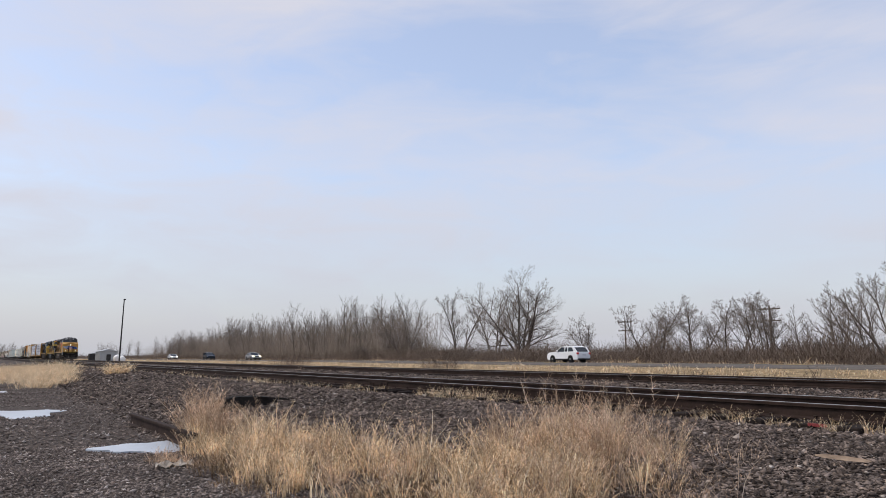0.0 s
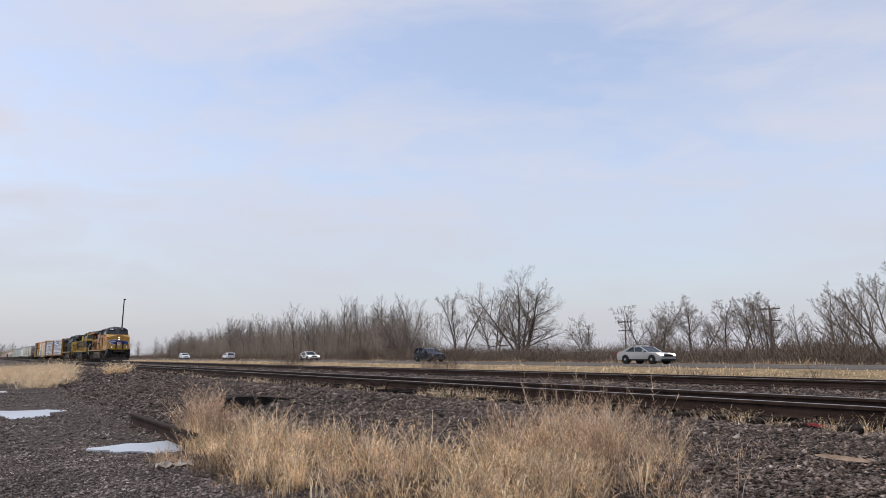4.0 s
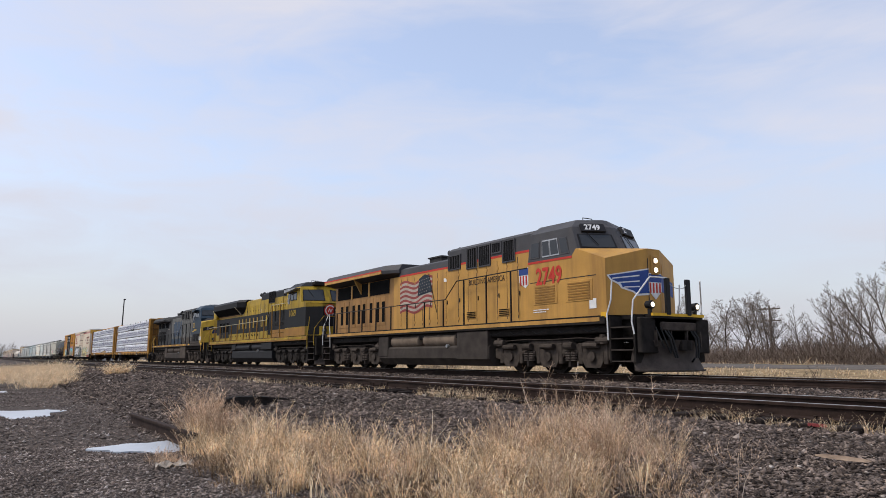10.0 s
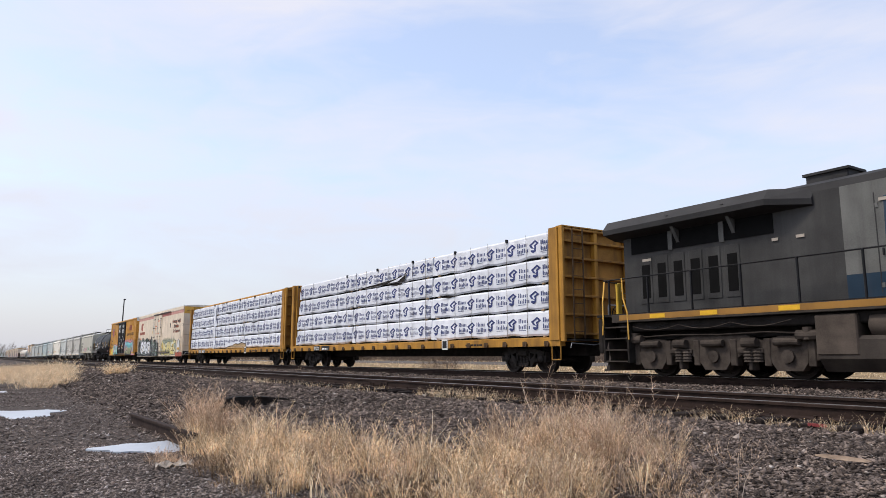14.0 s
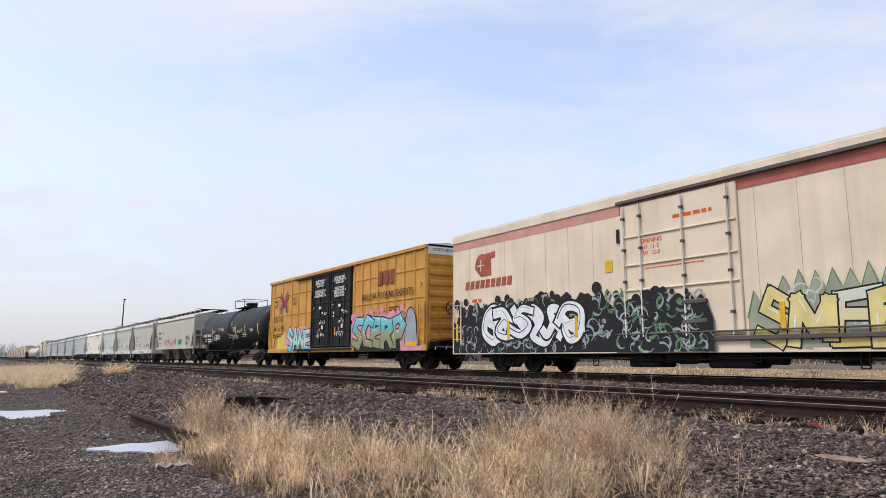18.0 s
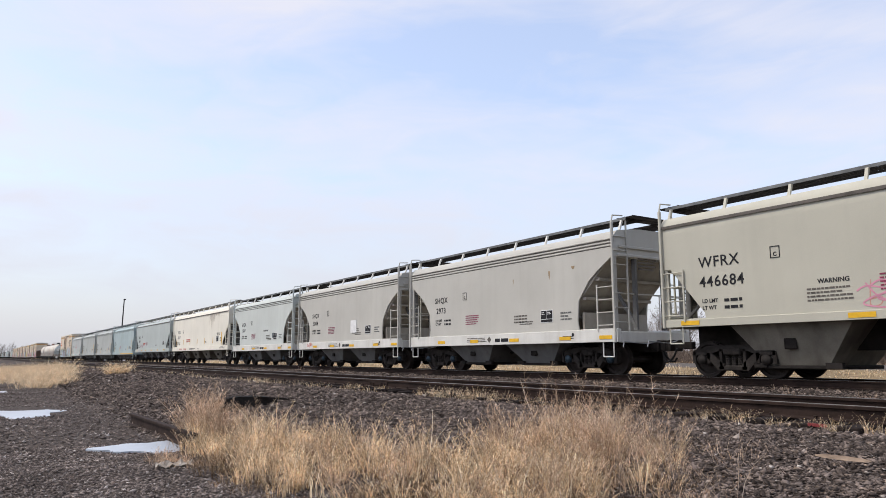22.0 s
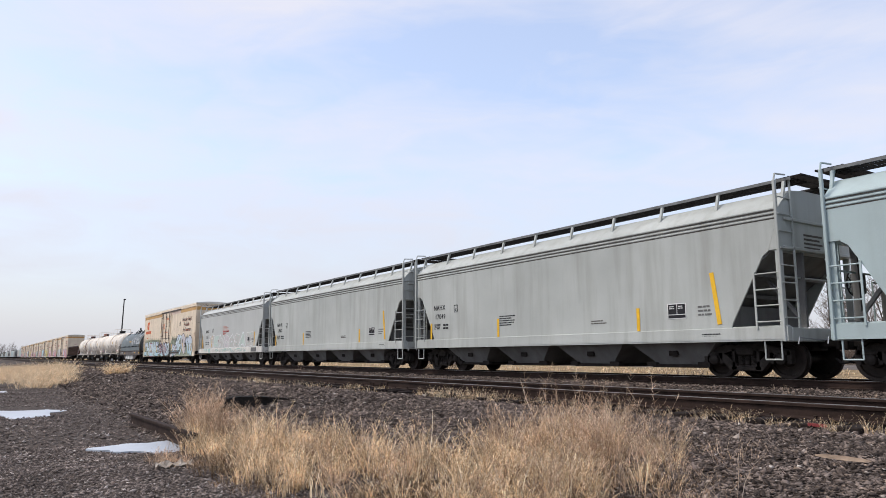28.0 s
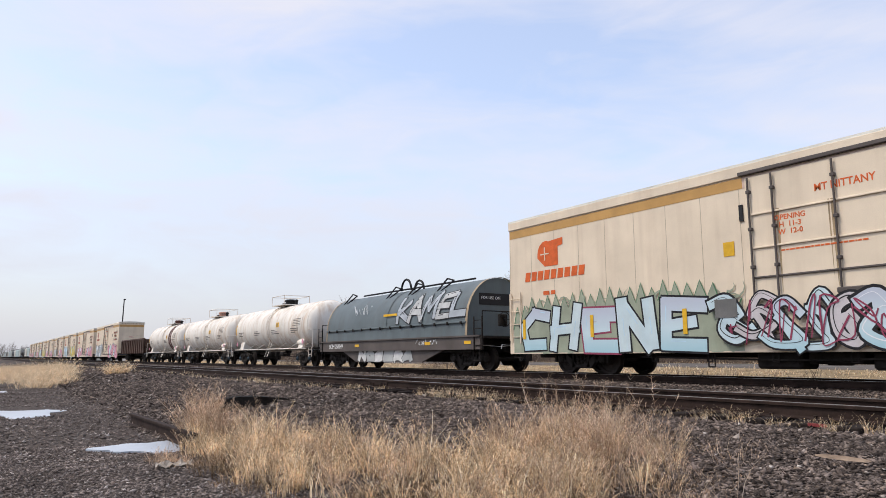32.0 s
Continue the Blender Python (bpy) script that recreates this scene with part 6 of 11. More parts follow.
        for k in range(4):
            bars_end.box(*sorted((s * half, s * (half + 0.004))), -0.55, 0.25 - 0.12 * (k % 2), side_top - 0.35 - 0.1 * k, side_top - 0.30 - 0.1 * k)
        part("end_stencil", bars_end, M["seam"], car)
        stirrup(car, s * (half - 0.35), -1.53, s0, sill_paint)
        part("platform_rail", G().tube([(s * (half + 0.02), 0.3, s1), (s * (half + 0.02), 0.3, s1 + 1.0), (s * (half + 0.02), 1.4, s1 + 1.0), (s * (half + 0.02), 1.4, s1)], 0.02, 5), sill_paint, car)
    brake_wheel(car, -half - 0.12, -0.35, 2.15, M["shadeg"])
    part("brake_column", G().box(-half - 0.02, -half + 0.06, -0.45, -0.25, s1, 2.4), sill_paint, car)
    # roof walk
    for s in (-1, 1):
        part("running_board", cached(("walk", half, s, walk_z, (walk_paint or M["under"]).name), lambda: grating(half + 0.12, *sorted((s * 0.42, s * 1.12)), walk_z), walk_paint or M["under"]), None, car, "open steel grating walk")
        part("walk_edge", G().box(-half - 0.13, half + 0.13, *sorted((s * 1.135, s * 1.15)), walk_z - 0.02, walk_z + 0.055), M["walkedge"], car)
        n = max(4, round(2 * half / 1.75))
        for k in range(n + 1):
            x = -half + 0.05 + (2 * half - 0.1) * k / n
            o = part("walk_post", cached(("walk_post", round(side_top, 2), round(walk_z, 2), paint.name), lambda: G().prism([(-1.30, side_top + 0.38), (-1.24, side_top + 0.44), (-1.06, walk_z + 0.03), (-1.13, walk_z + 0.05)], "x", -0.035, 0.035), sill_paint), None, car)
            o.location, o.rotation_euler = (x, 0, 0), (0, 0, 0 if s < 0 else math.pi)
    for s in (-1, 1):
        g = G()
        for k in range(24):
            g.box(*sorted((s * (half - 0.25), s * (half + 0.35))), -1.1 + k * 0.092, -1.066 + k * 0.092, walk_z + 0.05, walk_z + 0.08)
        for q in (-0.25, 0.05, 0.35):
            g.box(s * (half + q) - 0.012, s * (half + q) + 0.012, -1.1, 1.06, walk_z + 0.045, walk_z + 0.09)
        part("end_running_board", g, walk_paint or M["under"], car)
    for k in range(round(half)):
        x = -half + 1 + k * (2 * half - 2) / max(1, round(half) - 1)
        part("roof_hatch", cached("hatch", lambda: G().box(-0.55, 0.55, -0.28, 0.28, 0, 0.10, 0.03), paint), None, car).location = (x, 0, roof - 0.01)
    # hopper bays, coloured darker for the shade under the car
    for x, w, depth in bays:
        zb = s0 - depth
        g = G()
        top = [(x - w / 2, -1.35, s0 + 0.05), (x + w / 2, -1.35, s0 + 0.05), (x + w / 2, 1.35, s0 + 0.05), (x - w / 2, 1.35, s0 + 0.05)]
        hw = 0.24 * w
        bot = [(x - hw, -1.0, zb), (x + hw, -1.0, zb), (x + hw, 1.0, zb), (x - hw, 1.0, zb)]
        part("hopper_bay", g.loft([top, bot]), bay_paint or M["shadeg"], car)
        part("outlet_gate", G().box(x - hw - 0.16, x + hw + 0.16, -1.08, 1.08, zb - 0.09, zb, 0.02).box(x - hw - 0.30, x - hw + 0.02, -1.12, -1.0, zb - 0.06, zb + 0.05).box(x + hw - 0.02, x + hw + 0.34, -1.14, -1.02, zb - 0.07, zb + 0.06), M["under"], car)
        part("bay_plate", G().box(x - 0.18, x + 0.12, -1.22, -1.16, s0 - depth * 0.62, s0 - depth * 0.34, 0.02), M["under"], car)
        part("gate_capstan", G().cyl((x + 0.5, -0.95, zb - 0.05), (x + 0.5, 0.95, zb - 0.05), 0.03, 6), M["under"], car)
    # common stencils
    if paint is not M["hopA"]:
        plate(car, "stencil_border", half - 3.24, half - 2.66, s1 + 0.30, s1 + 0.70, M["white"], -1.557)
        plate(car, "consolidated_stencil", half - 3.22, half - 2.95, s1 + 0.42, s1 + 0.68, M["ink"], -1.562)
        plate(car, "consolidated_stencil", half - 2.93, half - 2.68, s1 + 0.42, s1 + 0.68, M["ink"], -1.562)
        plate(car, "consolidated_stencil", half - 3.22, half - 2.68, s1 + 0.32, s1 + 0.40, M["ink"], -1.562)
        bars(car, half - 3.18, s1 + 0.56, 0.2, 0.1, 2, M["white"], -1.5695)
        bars(car, half - 2.9, s1 + 0.56, 0.18, 0.1, 2, M["white"], -1.5695)
        bars(car, half - 2.3, s1 + 0.35, 0.5, 0.3, 3, M["shadeg"])
    if paint is M["hopC"]:
        for x_, w_ in ((-6.2, 1.3), (-4.6, 1.1), (-2.5, 2.0), (0.2, 0.4)):
            bars(car, x_, s0 + 0.1, w_, 0.14, 2, M["red"] if x_ < -3 else M["ink"], -1.585)
    else:
        bars(car, -half * 0.3, s1 + 0.4, 0.9, 0.38, 5, M["gM"] if paint is not M["hopF"] else M["ink"])
    bars(car, half * 0.25, s1 + 0.28, 0.7, 0.14, 2, M["seam"])
    bars(car, half - 2.2, s0 + 0.12, 0.6, 0.12, 2, M["ink"], -1.585)
    return car


def runs(car, x0, x1, z, low, n, material, seed, y=-1.5585):
    """A stain that has run down the side in tapering tongues of its own shape."""
    rr = random.Random(seed)
    for k in range(n):
        a = x0 + (x1 - x0) * (k + rr.random() * 0.8) / n
        w, l = (x1 - x0) / n * rr.uniform(0.5, 1.3), low * rr.uniform(0.35, 1.0)
        part("run_stain", G().add([(a, y - 0.00004 * k, z), (a + w, y - 0.00004 * k, z), (a + w * 0.85, y - 0.00004 * k, z - l * 0.5), (a + w * 0.55, y - 0.00004 * k, z - l), (a + w * 0.35, y - 0.00004 * k, z - l * 0.9), (a + w * 0.1, y - 0.00004 * k, z - l * 0.4)], [(0, 1, 2, 3, 4, 5)]), material, car)


def reporting(car, marks, number, x, z, size=0.35, material=None):
    text(car, marks, x, z, size, material or M["ink"], bold=0.004, gap=1.12)
    text(car, number, x + (0.1 if len(number) < 6 else 0), z - size * 1.3, size, material or M["ink"], bold=0.004, gap=1.12)
    a, b = x + 1.95 - (0.5 if size < 0.3 else 0.0), z + 0.02 - (0.16 if size < 0.3 else 0.0)
    g = G()
    for p in ((a, a + 0.24, b, b + 0.02), (a, a + 0.24, b + 0.26, b + 0.28), (a, a + 0.02, b + 0.02, b + 0.26), (a + 0.22, a + 0.24, b + 0.02, b + 0.26)):
        g.box(p[0], p[1], -1.563, -1.558, p[2], p[3])
    part("plate_mark", g, M["ink"], car)
    text(car, "C", a + 0.07, b + 0.05, 0.13, M["ink"], bold=0.004)
    text(car, "LD LMT", x + 0.05, z - size * 2.35, 0.135, M["ink"], bold=0.003)
    text(car, "LT WT", x + 0.05, z - size * 2.8, 0.135, M["ink"], bold=0.003)
    for dz in (2.35, 2.8):
        bars(car, x + 0.68, z - size * dz, 0.55, 0.16, 1, M["ink"])


# ---- box cars ----
def body_shell(car, half, z0, z1, paint, roof_paint, crown=0.14, w=1.52):
    part("body", G().box(-half, half, -w, w, z0, z1), paint, car)
    prof = [(-w - 0.03, z1 - 0.05), (-w - 0.03, z1 + 0.03), (-0.5, z1 + crown), (0.5, z1 + crown), (w + 0.03, z1 + 0.03), (w + 0.03, z1 - 0.05)]
    part("roof", G().prism(prof, "x", -half - 0.03, half + 0.03), roof_paint, car)


def end_fittings(car, half, z0, paint, rail=True):
    for s in (-1, 1):
        ladder(car, s * (half - 0.35), -1.60, z0 + 0.05, z0 + 1.75, 0.5, "x", paint, 4)
        ladder(car, s * (half + 0.10), -1.22, z0 + 0.05, z0 + 1.75, 0.5, "y", paint, 4)
        stirrup(car, s * (half - 0.35), -1.50, z0, M["under"])
        part("end_sill", G().box(*sorted((s * (half - 0.05), s * (half + 0.12))), -1.5, 1.5, z0 - 0.15, z0 + 0.15, 0.02), M["under"], car)
        part("crossover_platform", G().box(*sorted((s * half, s * (half + 0.4))), -1.0, 1.0, z0 + 0.16, z0 + 0.2), M["under"], car)
        part("crossover_rail", G().tube([(s * (half + 0.12), -1.35, z0 + 0.85), (s * (half + 0.14), 0.4, z0 + 0.85)], 0.018, 5), paint, car)
    brake_wheel(car, half + 0.2, -0.45, z0 + 1.55, paint)


def boxcar():
    car = car_base("boxcar", "yellow high-cube boxcar with black doors and spray-painted letters", "boxcar", 20.4, 9.37, 7.15)
    half, z0, z1 = 9.37, 0.98, 5.14
    body_shell(car, half, z0, z1, M["boxyel"], M["creamroof"])
    for s in (-1, 1):
        part("side_sill", G().box(-half, half, *sorted((s * 1.46, s * 1.575)), 0.78, 1.0, 0.015), M["boxyel"], car)
        part("top_rail", G().box(-half, half, *sorted((s * 1.50, s * 1.60)), 5.00, 5.16, 0.015), M["boxyel"], car)
    xs = [-9.2, -8.61, -7.15, -5.68, -4.64, -3.52, 2.68, 3.51, 4.28, 5.08, 5.89, 6.72, 7.51, 8.39, 9.25]
    for x in xs:
        o = part("side_post", cached("boxpost", lambda: G().prism([(-0.07, -1.515), (-0.03, -1.565), (0.03, -1.565), (0.07, -1.515)], "z", 1.0, 5.02), M["boxyel"]), None, car)
        o.location.x = x
    for a, b in ((-9.3, -2.75), (2.55, 9.3)):
        for z in (3.0, 4.2):
            part("side_rail", G().box(a, b, -1.55, -1.51, z - 0.03, z + 0.03, 0.008), M["boxyel"], car)
    # doors
    for a, b in ((-2.55, -0.17), (-0.11, 2.40)):
        d = part("door", G().box(a, b, -1.60, -1.50, 1.02, 4.90, 0.02), M["boxdoor"], car, "black sliding door")
        n = 5
        for k in range(n + 1):
            part("door_rib", G().box(a + 0.02, b - 0.02, -1.635, -1.595, 1.06 + 3.75 * k / n, 1.14 + 3.75 * k / n, 0.015), M["boxdoor"], d)
        for q in (0.03, 0.5, 0.97):
            part("door_post", G().box(a + (b - a) * q - 0.05, a + (b - a) * q + 0.05, -1.65, -1.595, 1.04, 4.88, 0.015), M["boxdoor"], d)
        for q in (0.2, 0.75):
            part("lock_rod", G().cyl((a + (b - a) * q, -1.66, 1.1), (a + (b - a) * q, -1.66, 4.8), 0.022, 6), M["black"], d)
        words = ["CLOSE THIS DOOR", "BEFORE CLOSING", "MAIN DOOR", "", "CIERRE ESTA PUERTA", "ANTES DE CERRAR", "LA PUERTA PRINCIPAL"] if a < -1 else ["CLOSE AND LOCK", "BOTH DOORS BEFORE", "MOVING CAR", "", "CIERRE Y PONGA", "EL SEGURO EN AMBAS", "PUERTAS ANTES DE", "MOVER EL CARRO"]
        for k, q in enumerate(words):
            if q:
                text(d, q, a + 1.25, 4.52 - k * 0.135, 0.15, M["white"], y=-1.652, centre=True, bold=0.004)
        for px_, pz_, pw_, ph_, pm_ in ((1.15, 3.05, 0.26, 0.14, "white"), (1.55, 2.80, 0.17, 0.10, "white"), (0.5, 2.72, 0.16, 0.11, "white"), (0.5, 2.55, 0.16, 0.10, "white"), (1.5, 1.98, 0.20, 0.20, "white"), (1.18, 1.88, 0.15, 0.15, "orange"), (1.25, 2.25, 0.12, 0.12, "white"), (0.75, 1.62, 0.09, 0.42, "yel")):
            if a > -1 or px_ > 1:
                plate(d, "door_placard", a + px_, a + px_ + pw_, pz_, pz_ + ph_, M[pm_], -1.652)
        bars(d, a + 1.75, 2.72, 0.5, 0.16, 2, M["white"], -1.652)
        bars(d, a + 0.35, 3.05, 0.24, 0.2, 3, M["white"], -1.652)
        scrawl(d, a + 0.9, 1.55, 0.9, 0.3, 7, M["white"], int(a * 7) + 40, y=-1.655, t=0.03)
        scrawl(d, a + 1.4, 2.25, 0.5, 0.22, 3, M["white"], int(a * 5) + 60, y=-1.655, t=0.028)
    for z in (0.93, 4.93):
        part("door_track", G().box(-4.9, 2.5, -1.66, -1.56, z - 0.05, z + 0.05, 0.01), M["black"], car)
    # corrugated end towards the train's head, white cap
    for s in (-1, 1):
        for k in range(8):
            z = 1.35 + k * 0.44
            part("end_corrugation", G().prism([(s * half, z - 0.15), (s * (half + 0.07), z - 0.06), (s * (half + 0.07), z + 0.06), (s * half, z + 0.15)], "y", -1.42, 1.42), M["boxyel"], car)
        part("end_cap", G().box(*sorted((s * half, s * (half + 0.03))), -1.5, 1.5, 4.76, 5.17), M["creamroof"], car, "white painted end cap")
    e = pose(0, 0, 0, 90, 0, 90)
    text(car, "EXCESS HEIGHT CAR", 0, 0, 0.17, M["ink"], rot=e, at=(half + 0.035, -1.3, 4.90))
    bars_end = G()
    for y in (0.5, 0.75, 1.0):
        bars_end.box(half + 0.03, half + 0.034, y, y + 0.2, 4.90, 5.03)
    part("stencil_panel", bars_end, M["ink"], car)
    end_fittings(car, half, 1.0, M["boxyel"])
    centre_sill(car, half)
    brake_gear(car, half)
    part("crossbearer", G().box(-3.1, -2.95, -1.5, 1.5, 0.45, 0.8), M["under"], car)
    part("crossbearer", G().box(4.0, 4.12, -1.5, 1.5, 0.45, 0.8), M["under"], car)
    # lettering
    text(car, "RAILCAR POOLING EXPERTS", 3.55, 3.16, 0.46, M["ink"], y=-1.57, wide=0.80)
    g = G()
    for a in (5.1, 5.67, 6.24):
        part("emblem_block", G().prism([(a, 3.78), (a + 0.42, 3.78), (a + 0.50, 4.42), (a + 0.08, 4.42)], "y", -1.57, -1.566), M["emblemred"], car)
    for s in (-1, 1):
        g = G()
        ribbon(g, [(-6.9 - s * 0.52, 4.32), (-6.9 + s * 0.52, 3.18)], 0.13, -1.567 - 0.002 * s, 0.001)
        part("cross_emblem", g, M["blue"], car)
        g = G()
        ribbon(g, [(-6.9 + s * 0.62, 4.10), (-6.9 + s * 0.20, 3.75), (-6.9 + s * 0.62, 3.40)], 0.14, -1.572, 0.001)
        part("chevron_emblem", g, M["red"], car)
    for x, a, b in ((-8.5, "next", "load"), (-5.5, "any", "road")):
        text(car, a, x, 3.82, 0.3, M["ink"], y=-1.57, shear=0.25)
        text(car, b, x, 3.55, 0.3, M["ink"], y=-1.57, shear=0.25)
    text(car, "TB OX", -8.55, 2.62, 0.42, M["ink"], y=-1.57, gap=1.3)
    text(car, "64 15 80", -8.55, 2.10, 0.42, M["ink"], y=-1.57, gap=1.15)
    for x, z in ((-8.5, 1.15), (-7.2, 1.3), (2.75, 1.45), (6.75, 1.5), (8.3, 1.6)):
        plate(car, "reflector", x, x + 0.12, z, z + 0.55, M["yel"], -1.567)
    plate(car, "notice_plate", 7.75, 8.6, 0.98, 1.18, M["yel"], -1.585)
    bars(car, -8.6, 1.72, 2.6, 0.24, 2, M["ink"], -1.567)
    bars(car, 6.2, 2.55, 1.6, 0.25, 2, M["ink"], -1.567)
    g = G()
    g.add([(x, -1.5715, z) for x, z in ((-7.9, 0.95), (-6.0, 0.95), (-6.0, 1.75), (-6.7, 1.95), (-7.2, 1.75), (-7.75, 1.65))], [tuple(range(6))])
    part("yellow_paint_patch", g, M["gY"], car)
    g = G()
    g.add([(x, -1.5718, z) for x, z in ((-6.6, 1.2), (-2.7, 1.2), (-2.7, 2.0), (-3.6, 2.25), (-4.9, 2.15), (-5.8, 2.3), (-6.5, 1.8))], [tuple(range(7))])
    part("pink_paint_patch", g, M["gP"], car)
    letter_piece(car, "SANE", -6.1, -2.75, 0.80, 2.12, [M["gLag"]], 14, [M["gB"]], lambda z: -1.576, fat=0.30, rim=0.05, rough=0.09, shade=M["gW"], tight=0.95)
    graffiti(car, 2.5, 7.6, 0.85, 2.45, 5, [None], 19, line=M["gP"], cloud=M["gP"], y=-1.572, swirl=[M["gP"]])
    part("black_painted_foot", G().prism([(2.7, 0.79), (7.3, 0.79), (7.2, 1.3), (2.9, 1.3)], "y", -1.5785, -1.5775), M["gB"], car)
    letter_piece(car, "SCERP", 2.7, 7.5, 0.86, 2.35, [M["gSea"]], 19, [M["gB"]], lambda z: -1.580, fat=0.38, rim=0.05, rough=0.07, shade=M["gW"], tight=0.98)
    part("pink_sill_smear", G().box(7.2, 9.1, -1.5785, -1.577, 0.80, 0.97), M["gP"], car)
    # grey rounded painted shape beside the letters
    g = G()
    g.prism([(7.55, 0.95), (8.75, 0.95), (8.62, 1.6), (8.55, 2.2), (8.35, 2.55), (8.15, 2.62), (8.1, 2.95), (8.06, 2.62), (7.85, 2.5), (7.7, 2.1), (7.66, 1.5)], "y", -1.5775, -1.5765)
    part("grey_painted_shape", g, M["gS"], car)
    g = G()
    ribbon(g, [(7.6, 0.98), (7.68, 1.6), (7.72, 2.1), (7.88, 2.5), (8.08, 2.62), (8.35, 2.55), (8.55, 2.2), (8.62, 1.6), (8.75, 1.0)], 0.05, -1.579, 0.001)
    part("painted_outline", g, M["gB"], car)
    scrawl(car, 8.6, 3.35, 0.35, 0.4, 1, M["ink"], 3)
    return car


def reefer(label, stripe, seed, style, half=10.68):
    """Insulated car: smooth panels, plug door with locking bars, stripe below the roof."""
    car = car_base("refrigerator_car", label, "boxcar", 2 * half + 2.04, half, half - 2.88, "insulated boxcars in the train")
    z0, z1 = 0.72, 5.14
    body_shell(car, half, z0, z1, M["cream"], M["creamroof"], 0.12, 1.545)
    rr = random.Random(seed)
    part("stripe", G().box(-half + 0.02, half - 0.02, -1.552, -1.54, 4.55, 4.82), stripe, car)
    part("stripe_above_door", G().box(-2.1, 5.6, -1.5555, -1.55, 4.545, 4.825), M["stripered"] if style == 0 else M["stripefade"], car, "stripe repainted above the door track")
    part("roof_edge_band", G().box(-half - 0.02, half + 0.02, -1.585, -1.54, 4.84, 5.12, 0.02), M["cream"], car)
    part("end_stripe", G().box(half - 0.01, half + 0.006, -1.5, 1.5, 4.53, 4.82), stripe, car)
    part("side_sill", G().box(-half, half, -1.575, -1.53, 0.62, 0.98, 0.01), M["cream"], car)
    n = 20
    for k in range(n + 1):
        x = -half + 0.04 + (2 * half - 0.08) * k / n
        if -2.2 < x < 1.8:
            continue
        part("panel_seam", cached("seam", lambda: G().box(-0.007, 0.007, -1.5475, -1.54, 0.98, 4.58), M["seamc"]), None, car).location.x = x
    # plug door
    d = part("plug_door", G().box(-2.02, 1.70, -1.60, -1.53, 1.05, 4.78, 0.02), M["cream"], car, "cream plug door with rusty locking bars")
    part("door_track", G().box(-2.15, 5.7, -1.66, -1.55, 4.84, 4.93, 0.01), M["coilsill"], car)
    part("door_track", G().box(-2.15, 5.7, -1.66, -1.55, 0.92, 1.02, 0.01), M["coilsill"], car)
    for x in (-1.9, -1.3, 0.10, 1.45):
        part("lock_bar", G().cyl((x, -1.66, 1.05), (x, -1.66, 4.75), 0.026, 8), M["coilsill"] if style else M["creamroof"], d)
        for z in (1.6, 2.6, 3.5, 4.4):
            part("bar_bracket", cached("bracket", lambda: G().box(-0.05, 0.05, -1.69, -1.59, -0.04, 0.04, 0.012), M["coilsill"]), None, d).location = (x, 0, z)
    for z in (2.35, 3.05, 3.85):
        part("door_rail", G().box(-1.95, 1.65, -1.64, -1.59, z - 0.022, z + 0.022, 0.008), M["coilsill"] if z < 2.5 and style else M["cream"], d)
    for z in (1.35, 1.85):
        part("lock_crank", G().box(0.0, 0.75, -1.69, -1.60, z, z + 0.12, 0.02), M["coilsill"], d)
    plate(car, "vent_louvre", 5.35, 5.6, 3.35, 3.75, M["ink"], -1.553)
    plate(car, "notice_plate", -2.72, -2.42, 2.95, 3.3, M["yel"], -1.553)
    plate(car, "door_stop", -2.22, -2.12, 3.75, 4.15, M["ink"], -1.553, 0.03)
    for x in (-10.4, -7.3, -4.0, 2.6, 6.9, 10.0):
        plate(car, "reflector", x, x + 0.13, 1.1, 1.75, M["yel"], -1.595)
    # emblem, then the slogan
    for q, x, z in (("Protecting Today's", 6.32, 3.74), ("Perishables", 6.97, 3.28), ("For Tomorrow", 6.72, 2.82)):
        text(car, q, x + 0.02, z - 0.02, 0.48, M["orange"], y=-1.5525, shear=0.28, wide=0.84, bold=0.0, gap=1.06)
        text(car, q, x, z, 0.48, M["slogan"] if style == 1 else M["slogandull"], y=-1.556, shear=0.28, wide=0.84, bold=0.003 if style == 1 else 0.006, gap=1.06)
    g = G()
    ex_ = 0.75
    word_dx = -0.45 if style == 1 else 0.0
    ex_ += word_dx
    pts = [(-9.95, 3.72)] + [(-9.55 + 0.40 * math.cos(a), 3.84 + 0.42 * math.sin(a)) for a in [math.pi * k / 8 for k in range(8, 2, -1)]] + [(-8.75, 4.28), (-8.75, 4.05), (-8.98, 4.02), (-8.98, 3.42), (-9.6, 3.42)]
    g.prism([(a + ex_, b) for a, b in pts], "y", -1.556, -1.55)
    part("red_emblem", g, M["orange"] if style == 1 else M["rsill"], car)
    for k in range(9):
        a = -9.85 + word_dx + k * 0.315
        part("word_mark_bar", G().prism([(a, 3.0), (a + 0.24, 3.0), (a + 0.29, 3.30), (a + 0.05, 3.30)], "y", -1.556, -1.55), M["orange"] if style == 1 else M["rsill"], car)
    part("emblem_star", G().box(-8.87 + word_dx, -8.83 + word_dx, -1.560, -1.556, 3.62, 4.05).box(-9.05 + word_dx, -8.65 + word_dx, -1.560, -1.556, 3.81, 3.85), M["cream"], car)
    bars(car, -9.4, 2.5, 0.7, 0.28, 1, M["orange"], -1.553)
    for k, q in enumerate(("OPENING", "H  11-3", "W  12-0")):
        text(d, q, -0.95, 3.62 - 0.17 * k, 0.17, M["orange"], y=-1.603, centre=True, bold=0.003)
